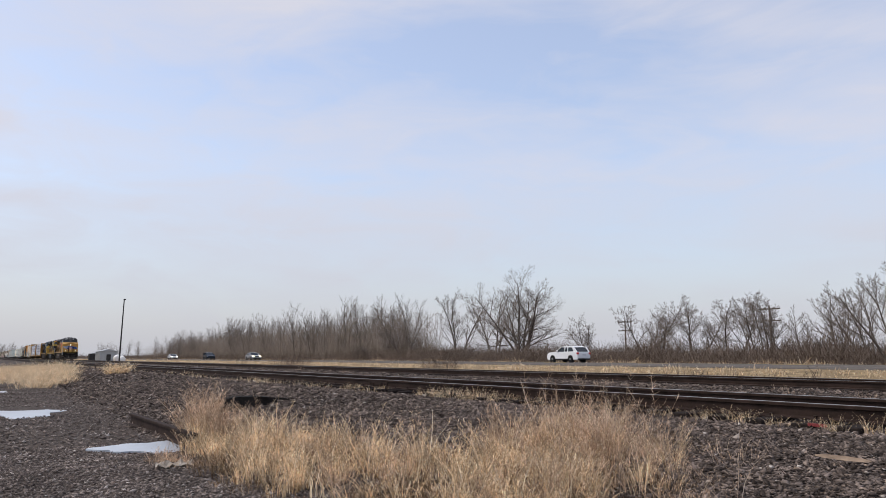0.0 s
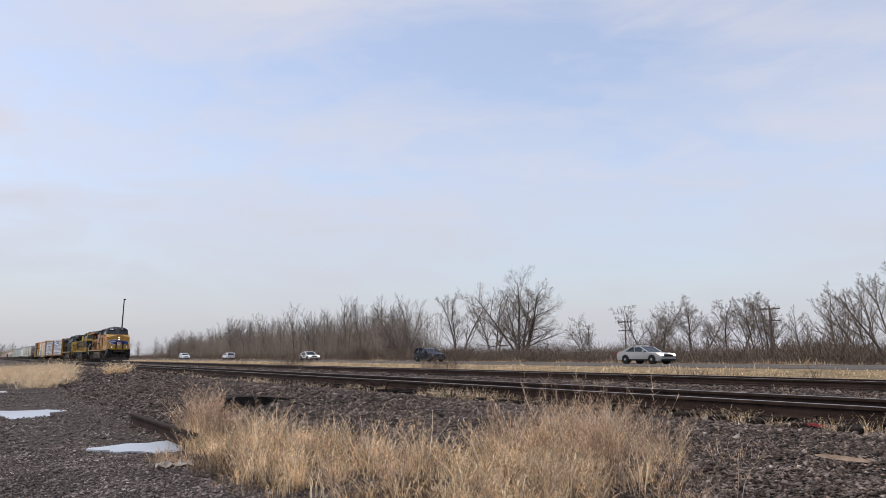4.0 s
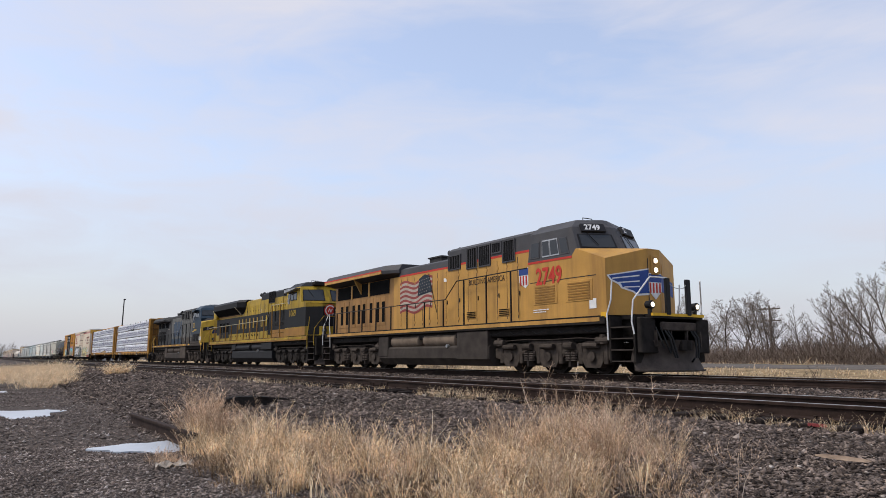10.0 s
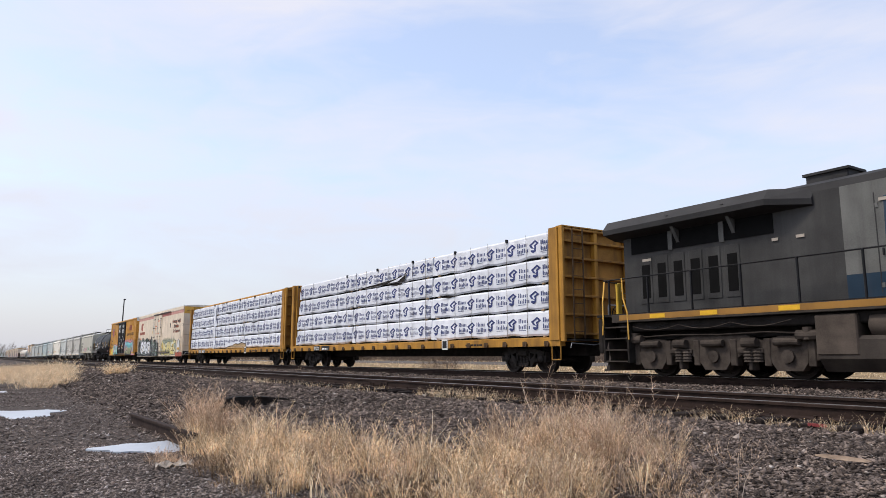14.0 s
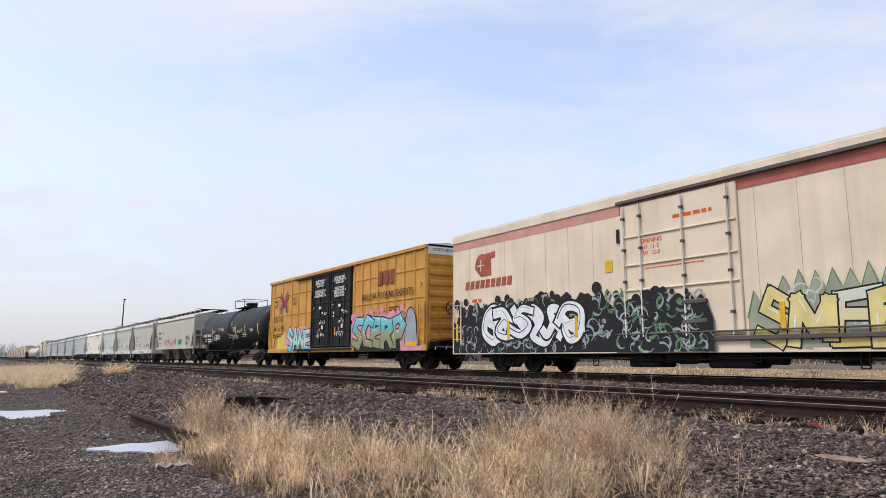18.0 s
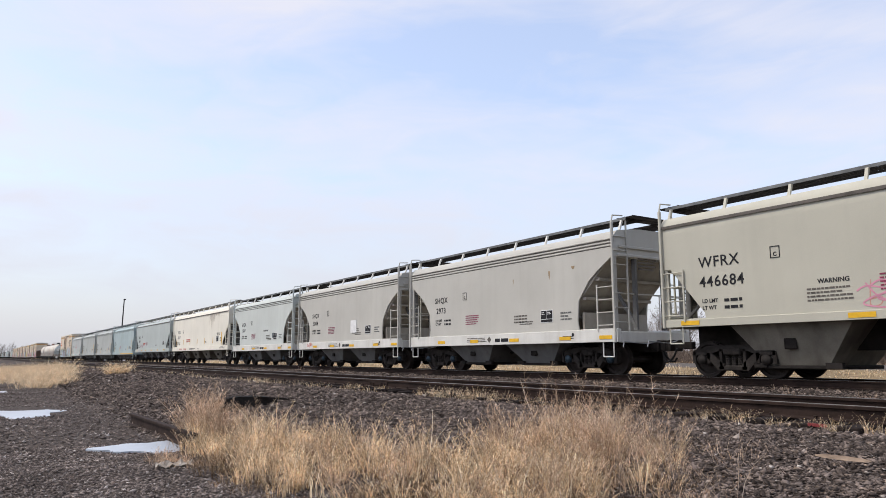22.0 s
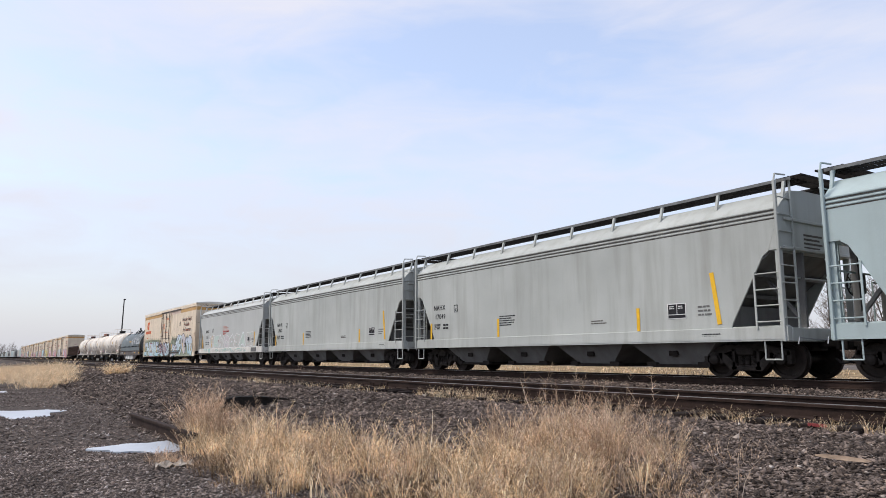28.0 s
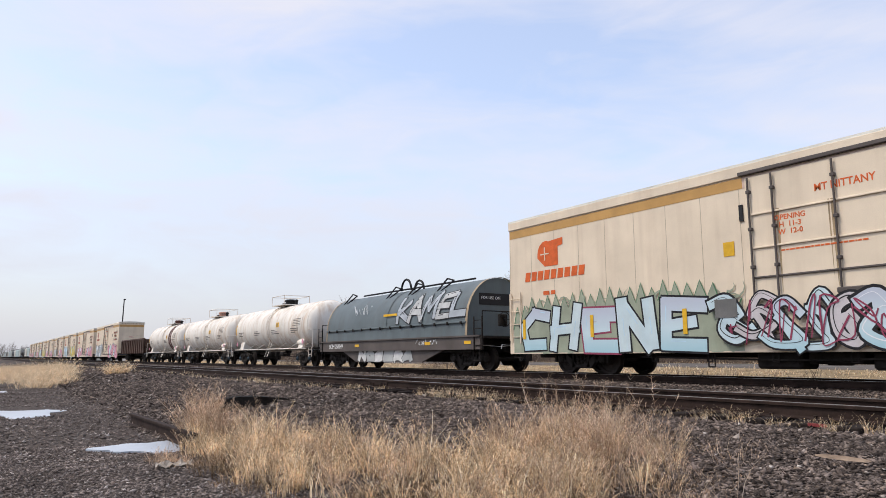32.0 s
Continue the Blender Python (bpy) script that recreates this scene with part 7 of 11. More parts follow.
    if style == 1:
        text(d, "MT NITTANY", -0.35, 4.12, 0.24, M["orange"], y=-1.603, wide=0.9, bold=0.004)
    else:
        bars(car, -0.2, 4.15, 1.6, 0.22, 1, M["orange"], -1.603)
    bars(car, -1.2, 2.9, 2.6, 0.08, 1, M["orange"], -1.603)
    bars(car, 9.4, 2.3, 0.8, 0.7, 6, M["drip"], -1.553)
    # end wall: seams, stencils, rust specks
    for z in (1.55, 2.55, 3.45):
        part("end_seam", G().box(half, half + 0.006, -1.5, 1.5, z - 0.012, z + 0.012), M["seamc"], car)
    for y in (-1.46, 1.42):
        part("end_corner_bead", G().box(half, half + 0.03, y, y + 0.05, 0.8, 4.4, 0.008), M["cream"], car)
    g = G()
    for k, (w_, m_) in enumerate(((0.45, 0), (0.6, 0), (0.6, 0), (0.45, 0), (0.5, 0), (0.6, 0))):
        z = 3.25 - k * 0.10 - (0.25 if k > 1 else 0) - (0.3 if k > 3 else 0)
        g.box(half, half + 0.005, -0.3, -0.3 + w_, z, z + 0.045)
    tagged(part("end_stencil", g, M["redstripe"], car), kind="stuff")
    for k in range(0 if style == 2 else 12):
        y, z = rr.uniform(-1.0, 0.6), rr.uniform(1.2, 2.3)
        part("rust_speck", G().add([(half + 0.0045 + 0.0001 * k, y + rr.uniform(-0.05, 0.05), z + rr.uniform(-0.08, 0.08)) for _ in range(3)], [(0, 1, 2)]), M["rust"], car)
    part("end_handrail", G().tube([(half + 0.13, -1.45, 2.32), (half + 0.16, -0.4, 2.32), (half + 0.16, 0.2, 2.12), (half + 0.16, 1.2, 2.12)], 0.018, 5), M["cream"], car)
    e = pose(0, 0, 0, 90, 0, 90)
    text(car, "EXCESS HEIGHT CAR", 0, 0, 0.17, M["ink"], rot=e, at=(half + 0.012, -0.7 if style == 0 else 0.1, 4.90))
    text(car, "NO RUNNING BOARD", 0, 0, 0.14, M["ink"], rot=e, at=(half + 0.012, -1.3, 4.68 if style == 0 else 4.90))
    if style == 0:
        part("end_cap", G().box(half - 0.01, half + 0.009, -1.52, 1.52, 4.46, 5.13), M["endyel"], car, "yellow painted end cap")
        graffiti(car, -10.4, -2.2, 0.66, 2.35, 7, [None], seed + 4, line=M["gS"], cloud=M["gB"], y=-1.577, fat=0.2, swirl=[M["gS"], M["gS"], M["gG"]])
        graffiti(car, -2.2, 0.7, 0.66, 2.05, 3, [None], seed + 6, line=M["gS"], cloud=M["gB"], y=-1.672, fat=0.2, swirl=[M["gS"], M["gG"], M["gS"]])
        graffiti(car, -8.6, -3.7, 0.95, 2.2, 6, [M["gW"]], seed + 2, y=-1.582, fat=0.33, edge=1.5)
        graffiti(car, 2.0, 8.1, 0.72, 2.1, 7, [None], seed + 1, line=M["gV"], cloud=M["gV"], y=-1.577, spikes=True, swirl=[M["gV"], M["gJ"]])
        letter_piece(car, "SMERNES", 2.1, 8.0, 0.66, 1.98, [M["gYp"], M["gYp"], M["gY2"]], seed + 1, [M["gB"]], lambda z: -1.581, fat=0.32, rim=0.04, rough=0.11, shade=M["gW"], tight=0.98)
        g = G()
        g.prism([(9.22 + 0.5 * math.cos(a * 0.3927), 1.55 + 0.62 * math.sin(a * 0.3927)) for a in range(16)], "y", -1.580, -1.578)
        part("white_painted_blob", g, M["gW2"], car)
        g = G()
        ribbon(g, [(9.3 + 0.5 * math.cos(a * 0.3927), 1.55 + 0.62 * math.sin(a * 0.3927)) for a in range(17)], 0.05, -1.582, 0.001)
        part("painted_outline", g, M["gB"], car)
        scrawl(car, 10.15, 3.15, 0.95, 0.5, 4, M["ink"], 21, t=0.03)
        plate(car, "yellow_placard", 9.0, 9.55, 1.22, 1.42, M["yel"], -1.59)
        part("red_sill_band", G().box(8.2, half, -1.581, -1.57, 0.62, 0.98), M["rsill"], car)
    elif style == 1:
        wall_y, door_y = (lambda z: -1.579), (lambda z: -1.700)
        graffiti(car, -10.7, -2.5, 0.66, 2.2, 9, [None], seed, line=M["gV"], cloud=M["gV"], y=-1.5765, spikes=True, swirl=[M["gV"]])
        letter_piece(car, "CHENE", -10.6, -3.4, 0.62, 1.98, [M["gK2"], M["gK"]], seed, [M["gB"], M["gB"], M["gM"]], wall_y, fat=0.235, rim=0.055, shade=M["gC"], tight=0.86)
        graffiti(car, 2.0, 10.2, 0.66, 2.15, 9, [None], seed + 4, line=M["gV"], cloud=M["gV"], y=-1.5765, spikes=True, swirl=[M["gV"]])
        graffiti(car, -2.85, 1.95, 0.66, 1.95, 7, [M["gK"], M["gQ"], M["gK2"]], seed + 6, line=M["gB"], y=-1.700, fat=0.30, edge=1.5)
        scrawl(car, -2.6, 0.75, 4.4, 1.1, 12, M["gM"], 73, y=-1.722, t=0.045)
        graffiti(car, 2.4, 4.6, 0.68, 1.75, 3, [M["gQ"], M["gK2"]], seed + 3, y=-1.579, fat=0.34, edge=1.30)
        graffiti(car, 4.2, 10.4, 0.66, 2.42, 5, [M["gK2"], M["gK"], M["gQ"], M["gK2"]], seed + 2, y=-1.579, fat=0.27, edge=1.26)
        scrawl(car, 2.6, 1.8, 2.2, 0.7, 6, M["gB"], 71, y=-1.592, t=0.04)
        scrawl(car, 9.4, 1.0, 1.2, 0.9, 4, M["gB"], 72, y=-1.592, t=0.035)
        for x in (-1.33, -0.08):
            runs(car, x, x + 0.12, 3.9, 2.2, 2, M["ruststain"], 91, y=-1.6015)
        plate(car, "consolidated_stencil", 7.7, 8.2, 1.45, 1.8, M["ink"], -1.597)
        bars(car, 7.74, 1.52, 0.4, 0.24, 3, M["white"], -1.605)
        plate(car, "dark_patch", -2.95, -2.35, 1.45, 1.9, M["shadeg"], -1.71)
    else:
        graffiti(car, -10.5, -3.5, 0.75, rr.uniform(1.8, 2.6), 5, [M[rr.choice(["gC", "gP", "gS", "gW"])], M["gW"]], seed, cloud=None, y=-1.579, fat=0.42, edge=1.2)
        graffiti(car, 2.5, 10.0, 0.75, rr.uniform(1.8, 2.6), 5, [M[rr.choice(["gC", "gP", "gS", "gY"])], M["gK"]], seed + 5, cloud=None, y=-1.579, fat=0.42, edge=1.2)
    end_fittings(car, half, z0 + 0.2, M["cream"])
    centre_sill(car, half, 0.5, 0.75)
    brake_gear(car, half)
    for x in (-3.4, 4.2):
        part("drop_bracket", G().tube([(x, -1.45, 0.7), (x, -1.45, 0.28), (x + 0.18, -1.45, 0.28), (x + 0.18, -1.45, 0.7)], 0.018, 5), M["under"], car)
    for k in range(0 if style == 2 else 7):
        x = -5.2 + k * 1.75
        part("pipe_hanger", cached("pipe_hanger", lambda: G().tube([(0, -1.42, 0.72), (0, -1.42, 0.40), (0.14, -1.42, 0.40), (0.14, -1.42, 0.72)], 0.016, 5), M["under"]), None, car).location.x = x
    if style != 2:
        part("floor_pipe", G().tube([(-5.6, -1.40, 0.52), (-1.2, -1.40, 0.44), (2.4, -1.40, 0.50), (5.8, -1.40, 0.44)], 0.024, 6), M["under"], car)
        for x in (-0.4, 2.1, 3.9):
            part("valve_box", G().lathe((x, -1.0, 0.46), "x", [(-0.3, 0.03), (-0.26, 0.13), (0.26, 0.13), (0.3, 0.03)], 10), M["under"], car)
        part("lower_door_rail", G().box(-2.3, 5.9, -1.69, -1.62, 1.12, 1.16, 0.008), M["coilsill"], car)
    for x, w_ in ((-2.2, 1.1), (0.4, 1.3)) if style != 2 else ():
        part("underfloor_tank", G().box(x, x + w_, -1.3, -0.55, 0.24, 0.64, 0.06), M["under"], car)
    part("underfloor_box", G().box(-1.0, 0.2, -1.2, -0.6, 0.36, 0.65, 0.03), M["under"], car)
    return car


# ---- tank cars ----
def tank_car(label, paint, length, r, half, zc, dome_x, marks, fittings, band=False):
    car = car_base("tank_car", label, "tank car", length, half, half - 1.75, "tank cars in the train", M["cap"] if paint is M["tankwht"] else None)
    dep = 0.62
    prof = [(-half - 0.0, 0.04)] + [(-half + dep * (1 - math.cos(a)), r * math.sin(a)) for a in [math.pi / 2 * k / 7 for k in range(1, 8)]]
    prof = prof + [(-a, b) for a, b in reversed(prof)]
    part("tank_shell", G().lathe((0, 0, zc), "x", prof, 40), paint, car, smooth=True)
    for x in (-half + 0.62, -half * 0.33, dome_x - 0.2, half * 0.36, half - 0.62):
        part("weld_seam", cached(("weld", r, zc, paint.name), lambda: G().lathe((0, 0, zc), "x", [(-0.02, r - 0.01), (-0.02, r + 0.007), (0.02, r + 0.007), (0.02, r - 0.01)], 40), paint, True), None, car).location.x = x
    for s in (-1, 1):
        part("saddle", G().prism([(-1.35, 1.0), (1.35, 1.0), (1.25, 1.55), (0.8, 1.22), (-0.8, 1.22), (-1.25, 1.55)], "x", s * (half - 1.75) - 0.35, s * (half - 1.75) + 0.35), M["under"] if paint is M["tankblk"] else paint, car)
        part("stub_sill", G().box(*sorted((s * (half - 2.8), s * (half + 0.35))), -0.35, 0.35, 0.68, 1.08, 0.02), M["under"], car)
        part("end_deck", G().box(*sorted((s * (half - 0.9), s * (half + 0.35))), -1.45, 1.45, 1.0, 1.06), M["under"], car)
        part("end_rail", G().tube([(s * (half + 0.3), -1.45, 1.05), (s * (half + 0.3), -1.45, 2.05), (s * (half - 0.6), -1.45, 2.05)], 0.02, 5), fittings, car)
        part("end_rail", G().tube([(s * (half + 0.3), -1.45, 2.05), (s * (half + 0.3), 1.45, 2.05), (s * (half + 0.3), 1.45, 1.05)], 0.02, 5), fittings, car)
        ladder(car, s * (half + 0.05), -1.47, 0.55, 1.05, 0.4, "x", fittings, 2, "corner_step")
        part("hazard_placard", G().prism([(s * (half - 1.1) + 0.0, 1.25), (s * (half - 1.1) + 0.16, 1.41), (s * (half - 1.1), 1.57), (s * (half - 1.1) - 0.16, 1.41)], "y", -1.47, -1.46), M["gP"], car)
        for q in (0.45, 0.8):
            part("jacket_strap", G().lathe((s * half * q, 0, zc), "x", [(-0.03, r - 0.01), (-0.03, r + 0.012), (0.03, r + 0.012), (0.03, r - 0.01)], 40), paint, car)
    part("walkway_pipe", G().tube([(-half + 0.6, -1.45, 1.02), (half - 0.6, -1.45, 1.02)], 0.03, 6), fittings, car)
    for k in range(7):
        x = -half + 1.4 + k * (2 * half - 2.8) / 6
        part("pipe_bracket", G().tube([(x, -1.45, 1.02), (x + 0.25, -1.0, 1.35)], 0.022, 5), fittings, car)
    # centre platform, railing, ladder, manway
    top = zc + r
    part("platform", G().box(dome_x - 1.1, dome_x + 1.1, -0.85, 0.85, top + 0.02, top + 0.07), M["under"] if paint is M["tankblk"] else fittings, car)
    for y in (-0.85, 0.85):
        part("platform_rail", G().tube([(dome_x - 1.1, y, top), (dome_x - 1.1, y, top + 0.62), (dome_x + 1.1, y, top + 0.62), (dome_x + 1.1, y, top)], 0.022, 5), fittings, car)
    for x in (dome_x - 1.1, dome_x + 1.1):
        part("platform_rail", G().tube([(x, -0.85, top + 0.62), (x, 0.85, top + 0.62)], 0.022, 5), fittings, car)
    part("manway", G().lathe((dome_x + 0.1, 0, top), "z", [(0, 0.36), (0.28, 0.36), (0.30, 0.42), (0.38, 0.42), (0.44, 0.3), (0.46, 0.1)], 18), M["rust"] if band else M["tanrust"] if dome_x == 0.4 else M["black"], car, smooth=True)
    part("valve", G().lathe((dome_x + 0.75, 0.1, top), "z", [(0, 0.1), (0.3, 0.1), (0.34, 0.14), (0.42, 0.05)], 10), M["black"], car)
    part("valve", G().lathe((dome_x - 0.65, -0.2, top), "z", [(0, 0.12), (0.22, 0.12), (0.26, 0.06)], 10), M["black"], car)
    arc = [(-(r + 0.06) * math.cos(a), zc + (r + 0.06) * math.sin(a)) for a in [-0.65 + k * 0.19 for k in range(11)]]
    g = G()
    for q in (-0.22, 0.22):
        g.tube([(dome_x - 0.1 + q, y, z) for y, z in arc], 0.022, 5)
    for y, z in arc:
        g.cyl((dome_x - 0.32, y, z), (dome_x + 0.12, y, z), 0.015, 5)
    g.tube([(dome_x - 0.32, -1.5, 0.55), (dome_x - 0.32, arc[0][0], arc[0][1])], 0.022, 5)
    g.tube([(dome_x + 0.12, -1.5, 0.55), (dome_x + 0.12, arc[0][0], arc[0][1])], 0.022, 5)
    part("side_ladder", g, fittings, car)
    part("bottom_outlet", G().lathe((0.1, 0, zc - r - 0.35), "z", [(0, 0.12), (0.2, 0.12), (0.2, 0.2), (0.4, 0.2)], 12), M["under"], car)
    part("brake_reservoir", G().lathe((half - 1.8, -1.2, 1.35), "x", [(-0.5, 0.03), (-0.45, 0.16), (0.45, 0.16), (0.5, 0.03)], 12), fittings if paint is M["tankwht"] else M["under"], car, smooth=True)
    brake_gear(car, half - 1.5)
    brake_wheel(car, -half - 0.25, -0.6, 1.9, M["under"])
    if band:
        part("brown_band", G().lathe((half - 4.1, 0, zc), "x", [(-0.6, r + 0.004), (0.6, r + 0.004)], 40), M["rust"], car)

    # marks bent round the shell
    def on_shell(z):
        return -math.sqrt(max(0.01, (r + 0.006) ** 2 - (z - zc) ** 2))

    def patch(name, x0, x1, z0, z1, m_):
        n = 6
        g2 = G()
        rings = []
        for k in range(n + 1):
            z = z0 + (z1 - z0) * k / n
            y = on_shell(z) - 0.004
            rings.append([(x0, y, z), (x1, y, z), (x1, y + 0.01, z), (x0, y + 0.01, z)])
        part(name, g2.loft(rings), m_, car)
    ink = M["white"] if paint is M["tankblk"] else M["ink"]
    for x in (-half + 0.5, -half + 3.6, 1.9, half - 3.7, half - 1.0) if paint is M["tankblk"] else (-half + 0.6,):
        patch("reflector", x, x + 0.12, 2.05, 2.75, M["yel"])
    if marks:
        text(car, marks, -half + 1.45, 2.12, 0.30, ink, y=on_shell(2.42) - 0.012, gap=1.25, bold=0.008)
        for k, q in enumerate(("LD LMT", "LT WT")):
            text(car, q, -half + 1.55, 1.88 - 0.17 * k, 0.14, ink, y=on_shell(2.0) - 0.03, gap=1.2, bold=0.003)
            bars(car, -half + 2.35, 1.88 - 0.17 * k, 1.15, 0.20, 1, ink, on_shell(2.0) - 0.03)
    rr = random.Random(int(abs(dome_x) * 31 + length * 7))
    for x, z, w, h, m_ in ((1.5, 2.35, 0.5, 0.30, M["yel"]), (half - 2.9, 2.3, 1.3, 0.55, M["ink"])):
        if paint is M["tankblk"] or m_ is M["yel"]:
            patch("stencil_panel", x, x + w, z, z + h, m_)
        for q in range(5):
            patch("stencil_line", x + 0.08, x + w - 0.08, z + 0.05 + q * (h - 0.08) / 5, z + 0.075 + q * (h - 0.08) / 5, M["seam"] if paint is M["tankwht"] else M["ink"])
    for k in range(4):
        x = -half + 1.2 + k * 3.3
        for q in range(0 if k == 0 and marks else 3):
            patch("stencil_line", x, x + rr.uniform(0.6, 1.3), 1.95 + q * 0.11, 1.99 + q * 0.11, ink if paint is M["tankblk"] else M["seam"])
    return car, on_shell


def tank_tags(car, on_shell, material, spots, seed):
    for k, (x, z, w, h) in enumerate(spots):
        scrawl(car, x, z, w, h, max(3, int(w / 0.12)), material, seed + k, y=min(on_shell(z), on_shell(z + h)) - 0.005, t=0.026)


# ---- centre-beam flat with wrapped lumber ----
def lumber_car(seed, length=24.3):
    dx = 0.65 if seed == 5 else 0.0
    half = length / 2 - 0.75
    car = car_base("centrebeam_flatcar", "yellow centre-beam flatcar loaded with white-wrapped lumber packs", "flatcar", length, half, half - 2.3, "lumber cars in the train")
    rr = random.Random(seed)
    for s in (-1, 1):
        part("side_sill", G().prism([(s * 1.30, 0.86), (s * 1.52, 0.86), (s * 1.52, 1.12), (s * 1.30, 1.16)], "x", -half, half), M["beam"], car)
    part("deck", G().box(-half, half, -1.4, 1.4, 1.02, 1.12), M["under"], car)
    part("centre_beam", G().box(-half + 0.3, half - 0.3, -0.12, 0.12, 1.1, 4.79), M["beam"], car)
    part("beam_cap", G().box(-half + 0.3, half - 0.3, -0.60, 0.60, *((4.66, 4.78) if seed == 5 else (4.78, 4.90)), 0.02), M["beam"], car)
    centre_sill(car, half, 0.55, 1.0)
    for s in (-1, 1):
        b = part("bulkhead", G().box(*sorted((s * (half - 0.12), s * half)), -1.5, 1.5, 1.0, 4.65, 0.01), M["beamd"], car, "yellow ribbed end bulkhead")
        for y, d_, k_ in ((-1.46, 0.05, 0.20), (0.0, 0.08, 0.18), (1.46, 0.05, 0.20)):
            part("bulkhead_post", G().box(*sorted((s * half, s * (half + k_))), y - d_, y + d_, 1.0, 4.65, 0.015), M["beam"], b)
        part("bulkhead_cap", G().box(*sorted((s * (half - 0.1), s * (half + 0.20))), -1.5, 1.5, 4.65, 4.69), M["beam"], b)
        for z in (1.25, 1.85, 2.45, 3.05, 3.65, 4.2, 4.59):
            part("bulkhead_rib", G().box(*sorted((s * half, s * (half + 0.20))), -1.41, 1.41, z - 0.035, z + 0.035, 0.012), M["beamd"], b)
        for y in (-1.55 if s > 0 else -1.36, 1.50):
            part("corner_web", G().prism([(s * (half - (0.46 if s > 0 else 0.25)), 1.05), (s * half, 1.05), (s * half, 4.65), (s * (half - (0.40 if s > 0 else 0.25)), 4.65)], "y", y, y + 0.05), M["beam"], b)
        ladder(car, s * (half + 0.30), -0.95, 1.1, 4.6, 0.45, "y", M["winch"])
        part("end_platform", G().box(*sorted((s * half, s * (half + 0.45))), -1.3, 1.3, 1.02, 1.08), M["under"], car)
        stirrup(car, s * (half - 0.2), -1.5, 0.86, M["beam"])
        part("end_handrail", G().tube([(s * (half + 0.3), 0.3, 1.1), (s * (half + 0.3), 0.35, 2.2), (s * (half + 0.3), 1.2, 2.2)], 0.02, 5), M["galv"], car)
    brake_wheel(car, half + 0.4, 0.7, 1.9, M["beam"])
    n = int(2 * half / 1.05)
    for k in range(n):
        x = -half + 0.6 + k * (2 * half - 1.2) / (n - 1)
        if -8.3 < x < -5.9 or 3.8 < x < 4.5:
            continue
        o = part("tie_down_winch", cached("winch", lambda: G().prism([(-0.09, 0.86), (0.09, 0.86), (0.12, 0.94), (0.04, 1.03), (-0.08, 1.02)], "y", -1.585, -1.52).cyl((-0.02, -1.60, 0.94), (-0.02, -1.52, 0.94), 0.045, 8), M["winch"]), None, car)
        o.location.x = x
        st = part("strap", cached("strap", lambda: G().box(-0.006, 0.006, -1.423, -1.415, 1.1, 4.62), M["seam"]), None, car)
        st.location.x = x
        if k % 3 == 0:
            part("strap_head", cached("straphead", lambda: G().box(-0.04, 0.04, -1.435, -1.36, 4.50, 4.62), M["black"]), None, car).location.x = x
    plate(car, "white_frame", 4.0 + dx, 4.4 + dx, 0.8, 1.2, M["white"], -1.53)
    plate(car, "white_frame_panel", 4.06 + dx, 4.34 + dx, 0.86, 1.14, M["ink"], -1.538)
    bars(car, 5.6 + dx, 0.92, 1.3, 0.14, 1, M["ink"], -1.525)
    plate(car, "stencil_board", -8.1, -7.3, 0.87, 1.11, M["ink"], -1.525)
    plate(car, "stencil_board", -7.05, -6.05, 0.87, 1.11, M["ink"], -1.525)
    text(car, "TTZX", -8.03, 0.90, 0.25, M["white"], y=-1.533, bold=0.006)
    if seed == 8:
        text(car, "866237", -7.0, 0.90, 0.25, M["white"], y=-1.533, bold=0.006)
    else:
        bars(car, -6.98, 0.91, 0.86, 0.2, 1, M["white"], -1.533)
    # packs: four layers, three along each side
    lens = [1.0, 1.0, 1.0]
    tot = sum(lens)
    x0, x1 = -half + 0.42, half - 0.44
    lh = (4.60 - 1.16) / 4
    for s in (-1, 1):
        for k in range(4):
            x = xk = x0 + ((0.0, 0.05, 0.3, 0.4) if seed == 5 else (-0.72, -0.68, -0.14, -0.10))[k]
            z = 1.16 + k * lh
            for w in lens:
                e = w / tot * (x1 - xk - 0.05 * (k % 2))
                sag = rr.uniform(-0.015, 0.015)
                y0, y1 = sorted((s * (0.16), s * (1.40 + rr.uniform(-0.02, 0.012))))
                ph, rings = rr.uniform(0, 6), []
                nr = 30
                for j_ in range(nr + 1):
                    q_ = x + 0.03 + (e - 0.10) * j_ / nr
                    f_ = 1.0 if j_ in (0, nr) else 0.35 if j_ in (1, nr - 1) else 0.0
                    wave = 0.022 * math.sin(q_ * 2.3 + ph) + 0.014 * math.sin(q_ * 5.1 + 2 * ph) + rr.uniform(-0.012, 0.012)
                    dent = 0.010 * (1 + math.sin(q_ * 4.4 + 3 * ph)) + rr.uniform(0, 0.006)
                    ring = []
                    for b_, c_ in ((0.03, 0), (0, 0.08), (0, 0.5), (0, 0.92), (0.03, 1), (0.97, 1), (1, 0.94), (1, 0.06), (0.97, 0)):
                        yy_ = y0 + b_ * (y1 - y0) + ((0.035 * f_ + dent * (1.0 if c_ != 0.5 else 0.4)) if b_ < 0.5 else 0)
                        ring.append((q_ + (rr.uniform(-0.03, 0.03) if f_ == 1.0 else 0), yy_, z + 0.05 + c_ * (lh - 0.06 + sag) + (0.05 * f_ + wave) * (1 - c_)))
                    rings.append(ring)
                p = part("lumber_pack", G().loft(rings), M["wrap"], car, "lumber pack in white printed wrap")
                if s < 0:
                    # black strip set in the gap below the pack to stand for its shade
                    part("pack_gap", G().box(x + 0.05, x + e - 0.1, y0 + 0.09, y0 + 0.12, z - 0.02, z + 0.06), M["vent"], p)
